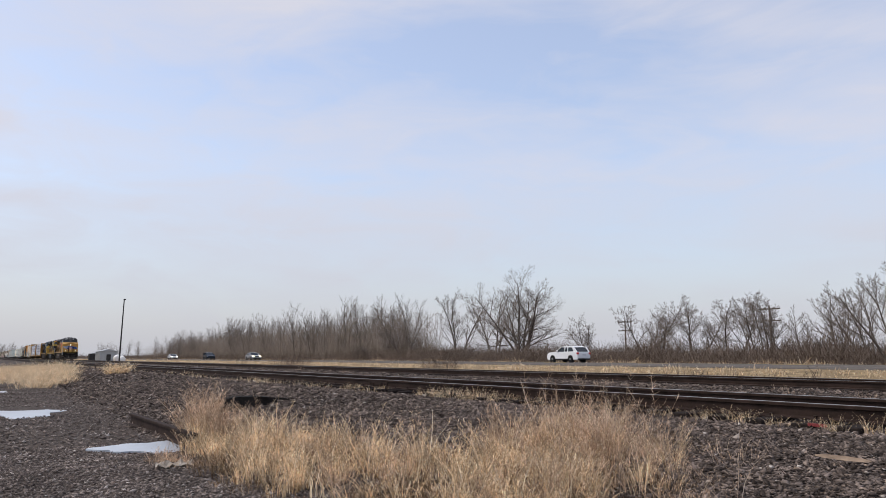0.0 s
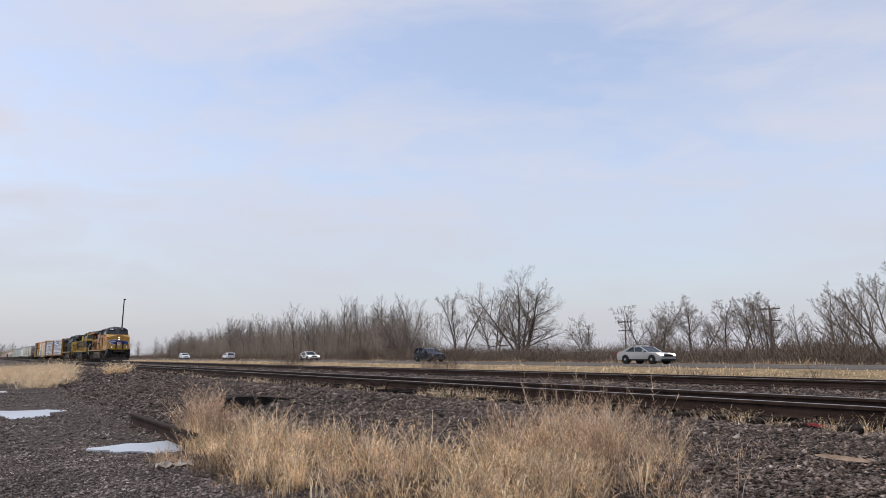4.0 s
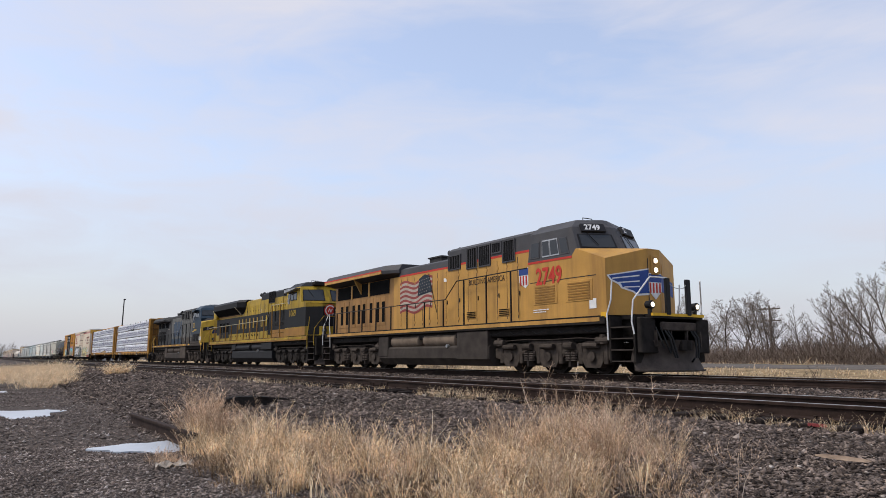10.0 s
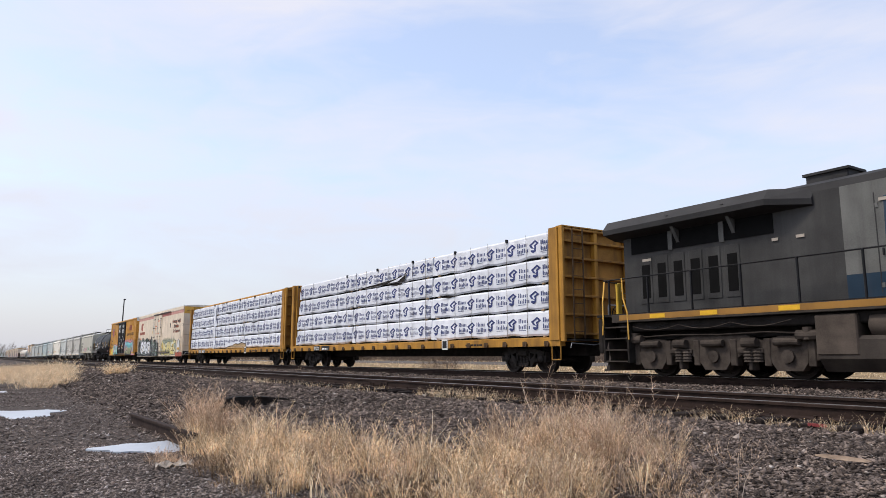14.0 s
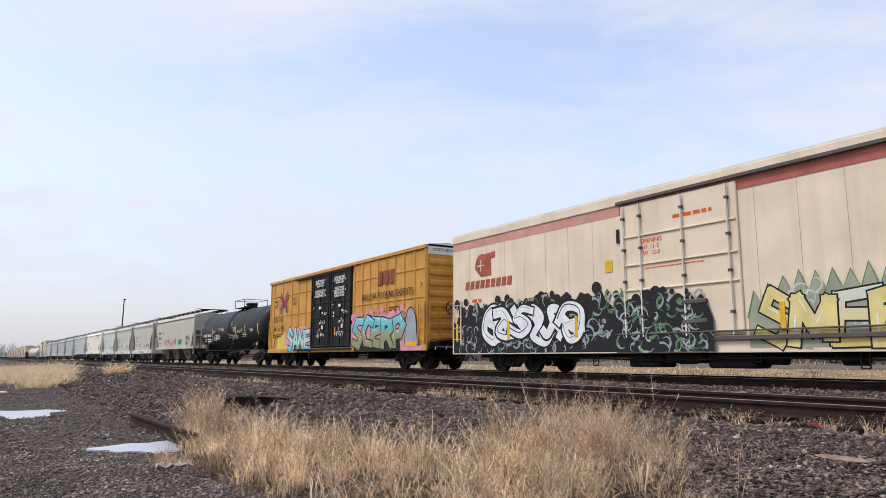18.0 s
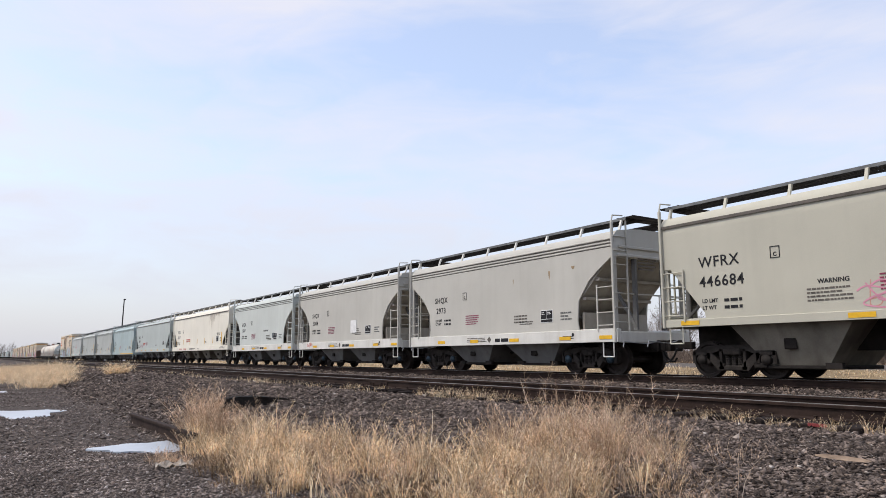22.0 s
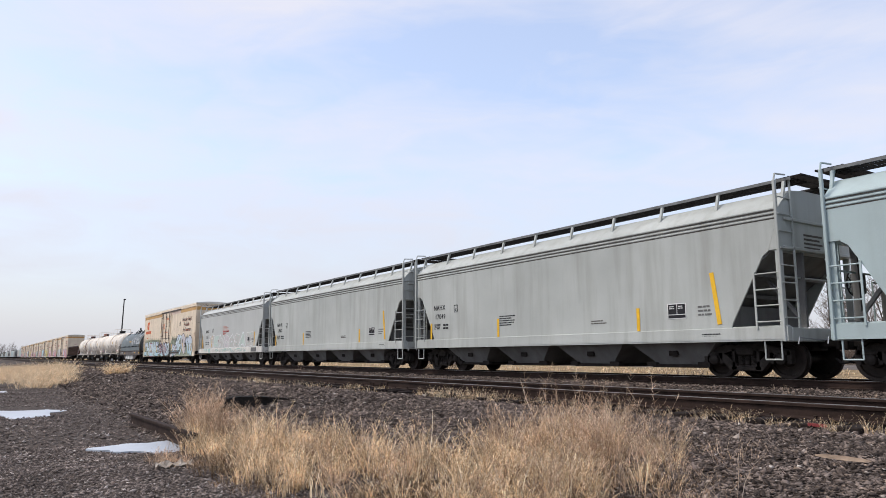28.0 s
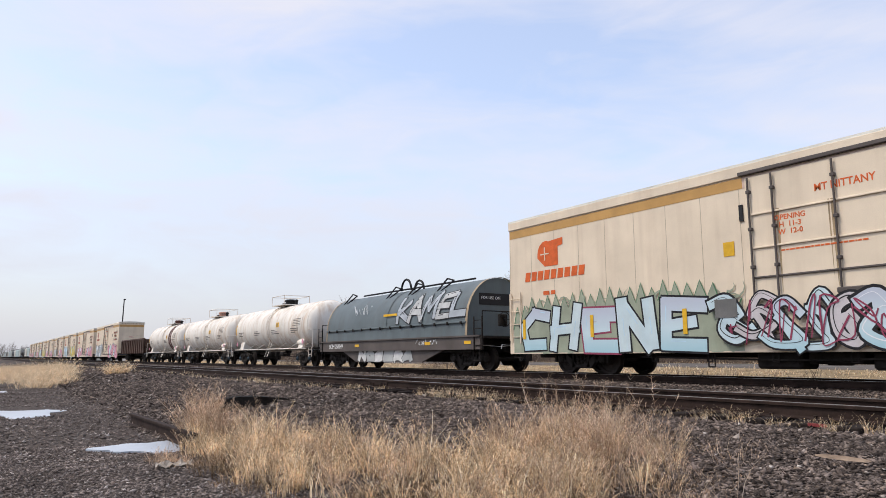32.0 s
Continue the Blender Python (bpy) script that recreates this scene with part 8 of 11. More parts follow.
                for xb in (x + 0.4, x + e - 0.5) if s < 0 else ():
                    part("bearer", G().box(xb, xb + 0.1, y0 + 0.01, y1 - 0.01, z, z + 0.05), M["wood"], p)
                if s < 0:
                    m_ = 6
                    for q in range(m_):
                        g, g2 = G(), G()
                        xx = x + e * (q + 0.5) / m_ + rr.uniform(-0.05, 0.05)
                        zz = z + 0.46 + rr.uniform(-0.03, 0.03)
                        yy = y0 + 0.001
                        # roof-and-post emblem, then two short word bars
                        g.prism([(xx - 0.46, zz + 0.05), (xx - 0.15, zz + 0.20), (xx + 0.04, zz + 0.08), (xx - 0.20, zz - 0.04), (xx - 0.22, zz + 0.02), (xx - 0.08, zz + 0.09), (xx - 0.15, zz + 0.13), (xx - 0.34, zz + 0.03), (xx - 0.20, zz - 0.10), (xx - 0.36, zz - 0.06)], "y", yy - 0.002, yy)
                        g.prism([(xx - 0.26, zz - 0.24), (xx - 0.12, zz - 0.18), (xx - 0.10, zz + 0.00), (xx - 0.20, zz - 0.06), (xx - 0.20, zz - 0.14), (xx - 0.36, zz - 0.12), (xx - 0.38, zz - 0.17)], "y", yy - 0.002, yy)
                        for a_, z_, h_ in [(0.13 + 0.088 * i_, 0.02, 0.15 if i_ in (0, 1) else 0.10) for i_ in range(6)] + [(0.13 + 0.088 * i_, -0.18, 0.15 if i_ in (0, 3, 4) else 0.10) for i_ in range(7)]:
                            g2.box(xx + a_, xx + a_ + 0.045, yy - 0.002, yy, zz + z_, zz + z_ + h_)
                        g2.box(xx + 0.13, xx + 0.5, yy - 0.002, yy, zz - 0.235, zz - 0.215)
                        part("printed_emblem", g, M["print"], p)
                        tagged(part("printed_word", g2, M["print"], p), kind="stuff")
                    # folded flap of wrap
                    part("wrap_fold", G().prism([(x + 0.03, z + 0.06), (x + rr.uniform(0.25, 0.6), z + 0.05), (x + 0.04, z + lh * 0.6)], "y", y0 - 0.012, y0 - 0.002), M["wrap"], p)
                    if rr.random() < 0.3:
                        a = x + rr.uniform(0.5, e - 1.5)
                        part("torn_wrap", G().prism([(a, z + lh - 0.03), (a + 0.5, z + lh - 0.07), (a + 1.1, z + lh - 0.03), (a + 1.0, z + lh), (a + 0.1, z + lh)], "y", y0 - 0.014, y0 - 0.003), M["under"], p)
                x += e
    if seed == 8:
        # the wrap hangs in rags along the foot of the lowest layer, the sawn boards show
        top = [(-0.9, 1.21), (0.1, 1.28), (0.9, 1.33), (1.6, 1.46), (2.2, 1.42), (2.9, 1.52), (3.5, 1.47), (3.86, 1.40)]
        for k in range(3):
            z_ = 1.175 + k * 0.105
            part("bare_board", G().box(-0.7 + 0.9 * k, 3.86, -1.43, -1.40, z_, z_ + 0.095, 0.008), M["wood"], car, "bare sawn board")
        part("ragged_wrap_edge", G().prism(top + [(x_ + 0.05, z_ + 0.035 + 0.02 * (k_ % 2)) for k_, (x_, z_) in reversed(list(enumerate(top)))], "y", -1.437, -1.431), M["vent"], car)
        part("hanging_wrap", G().prism([(-0.9, 1.22), (0.1, 1.30), (0.9, 1.36), (1.6, 1.49), (2.2, 1.45), (2.9, 1.55), (3.5, 1.50), (3.86, 1.43), (3.86, 1.62), (-0.9, 1.55)], "y", -1.4285, -1.424), M["wrap"], car)
        part("bare_board", G().box(-5.6, -4.1, -1.43, -1.40, 1.175, 1.27, 0.008), M["wood"], car, "bare sawn board")
        part("loose_wrap", G().loft([[(-4.3 + 0.06 * math.sin(z_ * 7), -1.425 - 0.012 * math.sin(z_ * 11), z_), (-4.0 + 0.05 * math.sin(z_ * 5), -1.45, z_), (-3.75 + 0.06 * math.sin(z_ * 9), -1.425, z_), (-4.0, -1.40, z_)] for z_ in [1.2 + 0.17 * k for k in range(20)]]), M["wrap"], car, "crumpled loose end of wrap")
    if seed == 5:
        # the wrap has torn open along the foot of the top layer
        part("torn_wrap", G().prism([(x_ + dx, z_) for x_, z_ in ((-4.2, 3.76), (-1.0, 3.80), (0.85, 3.80), (1.0, 4.20), (0.75, 4.02), (0.5, 4.10), (0.2, 3.98), (-0.9, 3.92), (-2.4, 3.86))], "y", -1.432, -1.426), M["under"], car)
        part("wrap_tatter", G().prism([(x_ + dx, z_) for x_, z_ in ((-0.6, 3.82), (0.3, 3.84), (0.9, 4.06), (0.4, 3.98))], "y", -1.44, -1.433), M["wrap"], car)
    return car


# ---- coil car ----
def coil_car():
    half = 7.2
    car = car_base("coil_car", "blue-grey hooded coil car with white scrawled paint", "coil car", 14.9, half, 5.75)
    for s in (-1, 1):
        part("side_girder", G().prism([(-half, 0.80), (half, 0.80), (half, 1.28), (-half, 1.28)], "y", s * 1.42, s * 1.56), M["coilsill"], car)
        part("belly_plate", G().prism([(-4.6, 0.80), (4.6, 0.80), (2.9, 0.30), (-3.1, 0.30)], "y", s * 1.36, s * 1.44), M["coilsill"], car)
        part("girder_flange", G().box(-half, half, *sorted((s * 1.40, s * 1.62)), 1.26, 1.32), M["coilsill"], car)
    part("trough", G().box(-6.4, 6.4, -1.35, 1.35, 0.7, 1.3), M["under"], car)
    hh = 6.32
    sec = [(-1.55, 1.32)] + [(-1.53 * math.cos(a), 1.85 + 1.72 * math.sin(a)) for a in [math.pi * k / 18 for k in range(19)]] + [(1.55, 1.32)]
    hood = part("hood", G().loft([[(x, y, z) for y, z in sec] for x in (-hh, hh)]), M["coil"], car, "rounded steel weather hood", smooth=True)
    for x in (-hh, 0.0, hh):
        part("hood_band", G().loft([[(q, y * 1.012, (z - 1.3) * 1.012 + 1.3) for y, z in sec] for q in (x - 0.07, x + 0.07)], caps=False), M["bandbuff"] if x else M["coil"], hood, smooth=True)
    part("hood_rib", G().box(-hh, hh, -1.60, -1.50, 1.80, 1.86, 0.01), M["coil"], hood)
    for k in range(14):
        part("hood_latch", cached("latch", lambda: G().box(-0.05, 0.05, -1.63, -1.58, 1.74, 1.86), M["under"]), None, hood).location.x = -hh + 0.4 + k * 0.92
    top = 3.57
    for x in (-5.6, -1.0, 1.0, 3.4):
        part("lifting_frame", G().tube([(x - 0.1, -0.9, top - 0.35), (x, -0.45, top + 0.22), (x + 0.5, -0.45, top + 0.10), (x + 0.2, -0.9, top - 0.35)], 0.035, 6), M["black"], hood)
    ring = [(0.45 * math.cos(a) - 0.2, top + 0.52 * math.sin(a)) for a in [math.pi * k / 8 for k in range(9)]]
    for y in (-0.35, 0.35):
        part("lifting_hoop", G().tube([(x, y, z) for x, z in ring], 0.05, 6), M["black"], hood)
    part("top_rail", G().tube([(-5.2, 0, top + 0.12), (4.8, 0, top + 0.12)], 0.04, 6), M["black"], hood)
    part("end_notice", G().box(hh + 0.002, hh + 0.012, -0.95, 0.95, 2.5, 2.95), M["ink"], hood)
    text(car, "FOR USE ON", 0, 0, 0.16, M["white"], rot=pose(0, 0, 0, 90, 0, 90), at=(hh + 0.014, -0.85, 2.72))
    for s in (-1, 1):
        part("end_platform", G().box(*sorted((s * 6.3, s * (half + 0.1))), -1.45, 1.45, 1.20, 1.27), M["under"], car)
        ladder(car, s * (half - 0.1), -1.58, 0.8, 2.0, 0.5, "x", M["under"], 4)
        part("end_rail", G().tube([(s * half, -1.45, 1.3), (s * half, -1.45, 2.2), (s * half, 1.45, 2.2), (s * half, 1.45, 1.3)], 0.02, 5), M["under"], car)
        stirrup(car, s * (half - 0.3), -1.5, 0.8, M["under"])
    brake_wheel(car, half + 0.1, -0.5, 1.9, M["under"])
    centre_sill(car, half)
    text(car, "SCIH 250149", -6.0, 0.95, 0.30, M["white"], y=-1.567, bold=0.004)
    plate(car, "reflector", -0.2, 1.0, 2.32, 2.42, M["yel"], -1.53)
    for x in (-3.0, 3.4, 6.2):
        plate(car, "reflector", x, x + 0.42, 1.0, 1.12, M["yel"], -1.567)
    def hood_y(z):
        return -1.545 * math.sqrt(max(0.05, 1 - (max(0.0, z - 1.85) / 1.73) ** 2)) - 0.012
    letter_piece(car, "KAMEL", 0.9, 6.2, 1.90, 3.15, [M["gS"], M["gS2"]], 31, [M["gB"]], hood_y, fat=0.22, rim=0.035, rough=0.09, shade=M["gB"])
    letter_piece(car, "NOSERA", -2.9, 2.3, 0.30, 0.80, [M["gW2"], M["gS2"]], 33, [M["gB"]], lambda z: -1.446, fat=0.30, rim=0.025, rough=0.08)
    scrawl(car, -3.4, 2.5, 1.9, 0.5, 7, M["gW"], 41, y=-1.46, t=0.025)
    scrawl(car, 2.7, 1.0, 1.6, 0.25, 8, M["gW"], 42, y=-1.57, t=0.025)
    return car


def gondola():
    half = 7.4
    car = car_base("gondola", "low rusty brown ribbed gondola car", "gondola car", 15.6, half, 5.6)
    for s in (-1, 1):
        part("side", G().box(-half, half, *sorted((s * 1.42, s * 1.48)), 1.0, 2.55), M["gond"], car)
        part("top_chord", G().box(-half, half, *sorted((s * 1.40, s * 1.56)), 2.5, 2.66, 0.02), M["gond"], car)
        part("end", G().box(*sorted((s * (half - 0.06), s * half)), -1.48, 1.48, 1.0, 2.55), M["gond"], car)
        for k in range(3):
            part("end_rib", G().box(*sorted((s * half, s * (half + 0.1))), -1.45, 1.45, 1.3 + k * 0.45, 1.42 + k * 0.45, 0.02), M["gond"], car)
        ladder(car, s * (half - 0.3), -1.58, 0.95, 2.5, 0.45, "x", M["gond"], 4)
    for k in range(13):
        x = -half + 0.3 + k * (2 * half - 0.6) / 12
        part("side_stake", cached("stake", lambda: G().box(-0.07, 0.07, -1.58, -1.46, 0.95, 2.52, 0.02), M["gond"]), None, car).location.x = x
    part("floor", G().box(-half, half, -1.45, 1.45, 0.95, 1.05), M["under"], car)
    centre_sill(car, half)
    brake_wheel(car, half + 0.15, -0.5, 2.0, M["gond"])
    return car

# ---- locomotives ----
M["upyel"] = mat("loco_armour_yellow", (0.50, 0.275, 0.068), 0.5, 0, 0.20, 0.8, 0.03, streak=0.65, dirt=(0.20, 0.105, 0.045))
M["upgrey"] = mat("loco_roof_grey", (0.060, 0.060, 0.064), 0.6, 0, 0.2, 1.5, 0.04, streak=0.2)
M["vyel"] = mat("loco_bright_yellow", (0.385, 0.255, 0.022), 0.5, 0, 0.3, 1.0, 0.03, streak=0.95, dirt=(0.085, 0.058, 0.02))
M["vblk"] = mat("loco_gloss_black", (0.0065, 0.007, 0.008), 0.55, 0, 0.3, 1.2, 0.03, streak=0.22, dirt=(0.03, 0.025, 0.02))
M["vorg"] = mat("loco_dusty_orange", (0.30, 0.155, 0.035), 0.55, 0, 0.2, 1.2, 0.03, streak=0.4, dirt=(0.2, 0.1, 0.04))
M["cgrey"] = mat("loco_sooty_grey", (0.135, 0.135, 0.125), 0.65, 0, 0.35, 0.8, 0.05, streak=0.7, dirt=(0.035, 0.032, 0.03))
M["cblue"] = mat("loco_dark_blue", (0.014, 0.033, 0.056), 0.5, 0, 0.2, 1.0, 0.03, streak=0.35, dirt=(0.05, 0.05, 0.05))
M["cyel"] = mat("loco_nose_yellow", (0.58, 0.38, 0.05), 0.5, 0, 0.18, 1.4, 0.03, streak=0.65, dirt=(0.20, 0.13, 0.06))
M["csoot"] = mat("loco_sooty_roof", (0.035, 0.034, 0.034), 0.7, 0, 0.3, 1.2, 0.06)
M["cdirt"] = mat("loco_brown_grime", (0.065, 0.054, 0.044), 0.75, 0, 0.35, 1.0, 0.05, streak=0.4)
M["ctank"] = mat("pale_dusty_tank", (0.080, 0.064, 0.052), 0.8, 0, 0.35, 2, 0.1, spec=0.12)
M["utank"] = mat("tan_dusty_tank", (0.17, 0.132, 0.098), 0.8, 0, 0.3, 2, 0.08, streak=0.4, dirt=(0.07, 0.055, 0.04), spec=0.12)
M["csoot2"] = mat("loco_sooty_flank", (0.048, 0.047, 0.045), 0.7, 0, 0.4, 0.9, 0.05, streak=0.5, dirt=(0.02, 0.02, 0.02))
M["vdark"] = mat("black_oily_casting", (0.028, 0.024, 0.021), 0.8, 0, 0.4, 4, 0.3, spec=0.12)
M["vpale"] = mat("pale_handrail", (0.46, 0.42, 0.28), 0.55, 0, 0.2, 4, 0.05)
M["letter"] = mat("faded_blue_letter", (0.034, 0.056, 0.088), 0.55, 0, 0.3, 1.6, 0.02)
M["upbrown"] = mat("loco_sooted_yellow", (0.34, 0.185, 0.065), 0.6, 0, 0.3, 0.8, 0.03, streak=0.6, dirt=(0.10, 0.06, 0.035))
M["flagred"] = mat("faded_flag_red", (0.27, 0.06, 0.055), 0.6, 0, 0.2, 3, 0)
M["flagwhite"] = mat("dusty_flag_white", (0.40, 0.35, 0.29), 0.6, 0, 0.2, 3, 0)
M["flagblue"] = mat("sooted_flag_blue", (0.020, 0.030, 0.042), 0.6, 0, 0.3, 2, 0)
M["plough"] = mat("dusty_plough_steel", (0.062, 0.050, 0.042), 0.8, 0, 0.45, 2.5, 0.2)
M["chrome"] = mat("reflector_glass", (0.5, 0.5, 0.48), 0.15, 0.6, 0.1)


def bil(a, b, c, d, u, v):
    a, b, c, d = Vector(a), Vector(b), Vector(c), Vector(d)
    return (a * (1 - u) + b * u) * (1 - v) + (d * (1 - u) + c * u) * v


def face_panel(parent, name, quad, u0, u1, v0, v1, material, out=0.012, thick=0.03, label=""):
    """A panel let into a flat face, given by its corners (bottom left, bottom right, top right, top left as seen from outside)."""
    a, b, c, d = [bil(*quad, u, v) for u, v in ((u0, v0), (u1, v0), (u1, v1), (u0, v1))]
    n = (b - a).cross(d - a).normalized()
    return part(name, G().loft([[p + n * out for p in (a, b, c, d)], [p - n * thick for p in (a, b, c, d)]]), material, parent, label)


def window(parent, name, quad, u0, u1, v0, v1, frame_m, rim=0.04):
    w = face_panel(parent, name, quad, u0, u1, v0, v1, frame_m, 0.014)
    e, f = rim * (u1 - u0) * 1.5, rim * (v1 - v0) * 2
    pane = face_panel(w, "pane", quad, u0 + e, u1 - e, v0 + f, v1 - f, M["glass"], 0.02, 0.01, "dark cab glass")
    return w


def loco_frame():
    g = G()
    a, b = -1.24, -1.02
    g.prism([(-2.85, 0.50), (-2.85, 0.80), (-2.45, 0.98), (-1.75, 1.0), (-1.25, 0.90), (-0.85, 1.04), (0.85, 1.04), (1.25, 0.90), (1.75, 1.0), (2.45, 0.98), (2.85, 0.80), (2.85, 0.50), (2.4, 0.40), (1.6, 0.42), (1.3, 0.56), (0.7, 0.56), (0.45, 0.38), (-0.45, 0.38), (-0.7, 0.56), (-1.3, 0.56), (-1.6, 0.42), (-2.4, 0.40)], "y", a, b)
    for x in (-1.95, 0.0, 1.95):
        g.box(x - 0.62, x - 0.44, a - 0.03, b, 0.30, 0.95, 0.02)
        g.box(x + 0.44, x + 0.62, a - 0.03, b, 0.30, 0.95, 0.02)
        g.cyl((x - 0.30, a - 0.09, 0.86), (x + 0.30, a - 0.09, 0.86), 0.085, 10)
    for x in (-1.0, 1.0):
        g.box(x - 0.34, x + 0.34, a - 0.07, b, 0.60, 0.72, 0.02)
        g.cyl((x - 0.16, a - 0.10, 0.86), (x + 0.22, a - 0.10, 0.86), 0.11, 12)
        g.box(x - 0.05, x + 0.05, a - 0.09, b, 0.20, 0.62, 0.02)
    for x in (-1.95, 0.0, 1.95):
        g.prism([(x - 0.30, 0.20), (x + 0.30, 0.20), (x + 0.44, 0.40), (x + 0.44, 0.66), (x - 0.44, 0.66), (x - 0.44, 0.40)], "y", a - 0.025, b)
        g.cyl((x, a - 0.10, 0.53), (x, b, 0.53), 0.15, 14)
    for x in (-1.05, 0.95):
        g.lathe((x, a - 0.04, 0.40), "z", [(0.30 * k / 8, 0.10 if k % 2 else 0.125) for k in range(9)], 8)
        g.lathe((x + 0.25, a - 0.04, 0.40), "z", [(0.30 * k / 8, 0.10 if k % 2 else 0.125) for k in range(9)], 8)
    for x in (-2.5, 2.45):
        g.cyl((x, a - 0.05, 0.90), (x, a - 0.05, 1.18), 0.12, 10)
        g.cyl((x - 0.25, a - 0.06, 1.0), (x + 0.25, a - 0.06, 1.0), 0.12, 10)
    g.mirror_y()
    g.box(-2.6, 2.6, -0.6, 0.6, 0.45, 0.95)
    for x in (-0.98, 0.98):
        g.box(x - 0.2, x + 0.2, -1.1, 1.1, 0.5, 0.9)
    return g


def loco_truck(car, x, m_):
    tr = part("truck", cached(("loco_frame", m_.name), loco_frame, m_), None, car)
    tr.location = (x, 0, 0)
    for s in (-1.95, 0, 1.95):
        wheelset(tr, s, 0.53, car)
        part("brake_shoe", cached("shoe", lambda: G().box(-0.05, 0.05, -0.84, -0.68, 0.3, 0.75, 0.02), M["ltruck"]), None, tr).location.x = s + 0.62
    part("sand_hose", G().tube([(-2.65, -0.85, 1.1), (-2.72, -0.8, 0.5), (-2.62, -0.76, 0.15)], 0.02, 5), M["rubber"], tr)
    part("brake_pipe", G().tube([(-2.4, -1.28, 1.06), (-1.2, -1.29, 1.10), (0.2, -1.28, 1.07), (1.4, -1.29, 1.10), (2.3, -1.28, 1.05)], 0.02, 5), M["ltruck"], tr)
    return tr


def locomotive(style, label):
    up, vg, cs = style == "up", style == "vg", style == "cs"
    low = M["upyel"] if up else M["vblk"] if vg else M["cgrey"]
    roof = M["upgrey"] if up else M["vblk"] if vg else M["csoot"]
    cabm = M["upyel"] if up else M["vblk"] if vg else M["cblue"]
    nose_m = M["upyel"] if up else M["vblk"] if vg else M["cyel"]
    railm = M["black"] if not vg else M["vyel"]
    stepm = M["white"] if up else M["vyel"] if vg else M["endyel"]
    car = thing("locomotive", label, "locomotive", "locomotives of the train")
    for s in (-1, 1):
        loco_truck(car, s * 7.0 - 0.15, M["vdark"] if vg else M["ltruck"])
        coupler(car, s * 11.15, s)
    # frame and deck
    part("frame", G().box(-10.9, 10.9, -0.9, 0.9, 1.0, 1.6), M["under"], car)
    for s in (-1, 1):
        part("cable_tray", G().box(-10.2, 9.6, *sorted((s * 1.05, s * 1.36)), 1.22, 1.48, 0.03), M["under"], car)
    for s in (-1, 1):
        part("side_sill", G().box(-10.3, 9.6, *sorted((s * 1.40, s * 1.54)), 1.48, 1.70, 0.01), M["under"] if up else M["vorg"] if vg else M["ltank"], car)
        part("sill_stripe", G().box(-10.0, 4.2 if cs else 9.4, *sorted((s * 1.54, s * 1.548)), 1.54 if cs else 1.56, 1.69 if cs else 1.68), M["upyel"] if up else M["vyel"] if vg else M["vorg"], car)
        if cs:
            part("sill_stripe", G().box(4.2, 9.4, *sorted((s * 1.54, s * 1.548)), 1.58, 1.66), M["cdirt"], car)
            for q in (-8.9, -7.3, -5.2, -2.2, 0.6, 3.2):
                part("sill_reflector", G().box(q, q + 0.5, *sorted((s * 1.548, s * 1.554)), 1.56, 1.67), M["yel"], car)
    part("walkway", G().box(-10.9, 9.7, -1.5, 1.5, 1.66, 1.73), M["under"], car)
    part("front_deck", G().box(9.7, 11.0, -1.05, 1.05, 1.60, 1.72), M["under"], car)
    part("front_deck_edge", G().box(10.95, 11.02, -1.12, 1.12, 1.66, 1.74), M["yel"] if up or vg else M["under"], car)
    # fuel tank and air reservoirs
    part("fuel_tank", G().loft([[(x, y, z) for y, z in ((-1.38, 0.96), (-1.46, 0.88), (-1.46, 0.48), (-1.22, 0.20), (1.22, 0.20), (1.46, 0.48), (1.46, 0.88), (1.38, 0.96))] for x in (-4.4, 3.9)]), M["black"] if vg else M["ltank"], car, "grimy fuel tank")
    part("tank_box", G().box(1.9, 3.86, -1.50, 1.50, 0.42 if not vg else 1.0, 1.46, 0.03), M["black"] if vg else M["ctank"] if cs else M["ltank"], car)
    part("tank_box", G().box(-4.44, -3.55, -1.49, 1.49, 0.55 if not vg else 1.0, 1.42, 0.03), M["black"] if vg else M["ctank"] if cs else M["ltank"], car)
    for a, b in (((-3.45, -0.95), (-0.75, 1.75)) if not vg else ((-4.2, -0.5), (-0.2, 3.6))):
        for s in (-1, 1):
            part("air_reservoir", G().lathe(((a + b) / 2, s * 1.20, 1.18), "x", [(a - (a + b) / 2, 0.05), (a - (a + b) / 2 + 0.12, 0.26), (b - (a + b) / 2 - 0.12, 0.26), (b - (a + b) / 2, 0.05)], 16), M["black"] if vg else M["ctank"] if cs else M["utank"], car, smooth=True)
    part("fuel_filler", G().cyl((1.2, -1.5, 0.95), (1.2, -1.4, 0.95), 0.07, 8), M["galv"], car)
    for k in range(16):
        x = -9.3 + k * 1.18
        part("cable", G().tube([(x, -1.34, 1.42), (x + 0.35, -1.36, 1.28), (x + 0.8, -1.35, 1.38)], 0.02, 5), M["rubber"], car)
    # hood in bands
    W1, W2 = 1.02, 1.22
    bands = [(1.73, 4.12, low)] if up else [(1.73, 2.22, M["vyel"]), (2.22, 3.42, M["vblk"]), (3.42, 4.05, M["vyel"])] if vg else [(1.73, 2.28, M["cblue"]), (2.28, 4.25, M["cgrey"])]
    for a, b, w in ((-10.2, -3.9, W1), (-3.9, 0.9, W1), (0.9, 6.2, W2)):
        for z0, z1, m_ in bands:
            part("hood_panel", G().box(a, b, -w, w, z0, z1), M["csoot2"] if cs and b < -3 else M["cdirt"] if cs and a > 0 and z0 < 2 else M["upbrown"] if up and b < -3 else m_, car)
    zt = bands[-1][1]
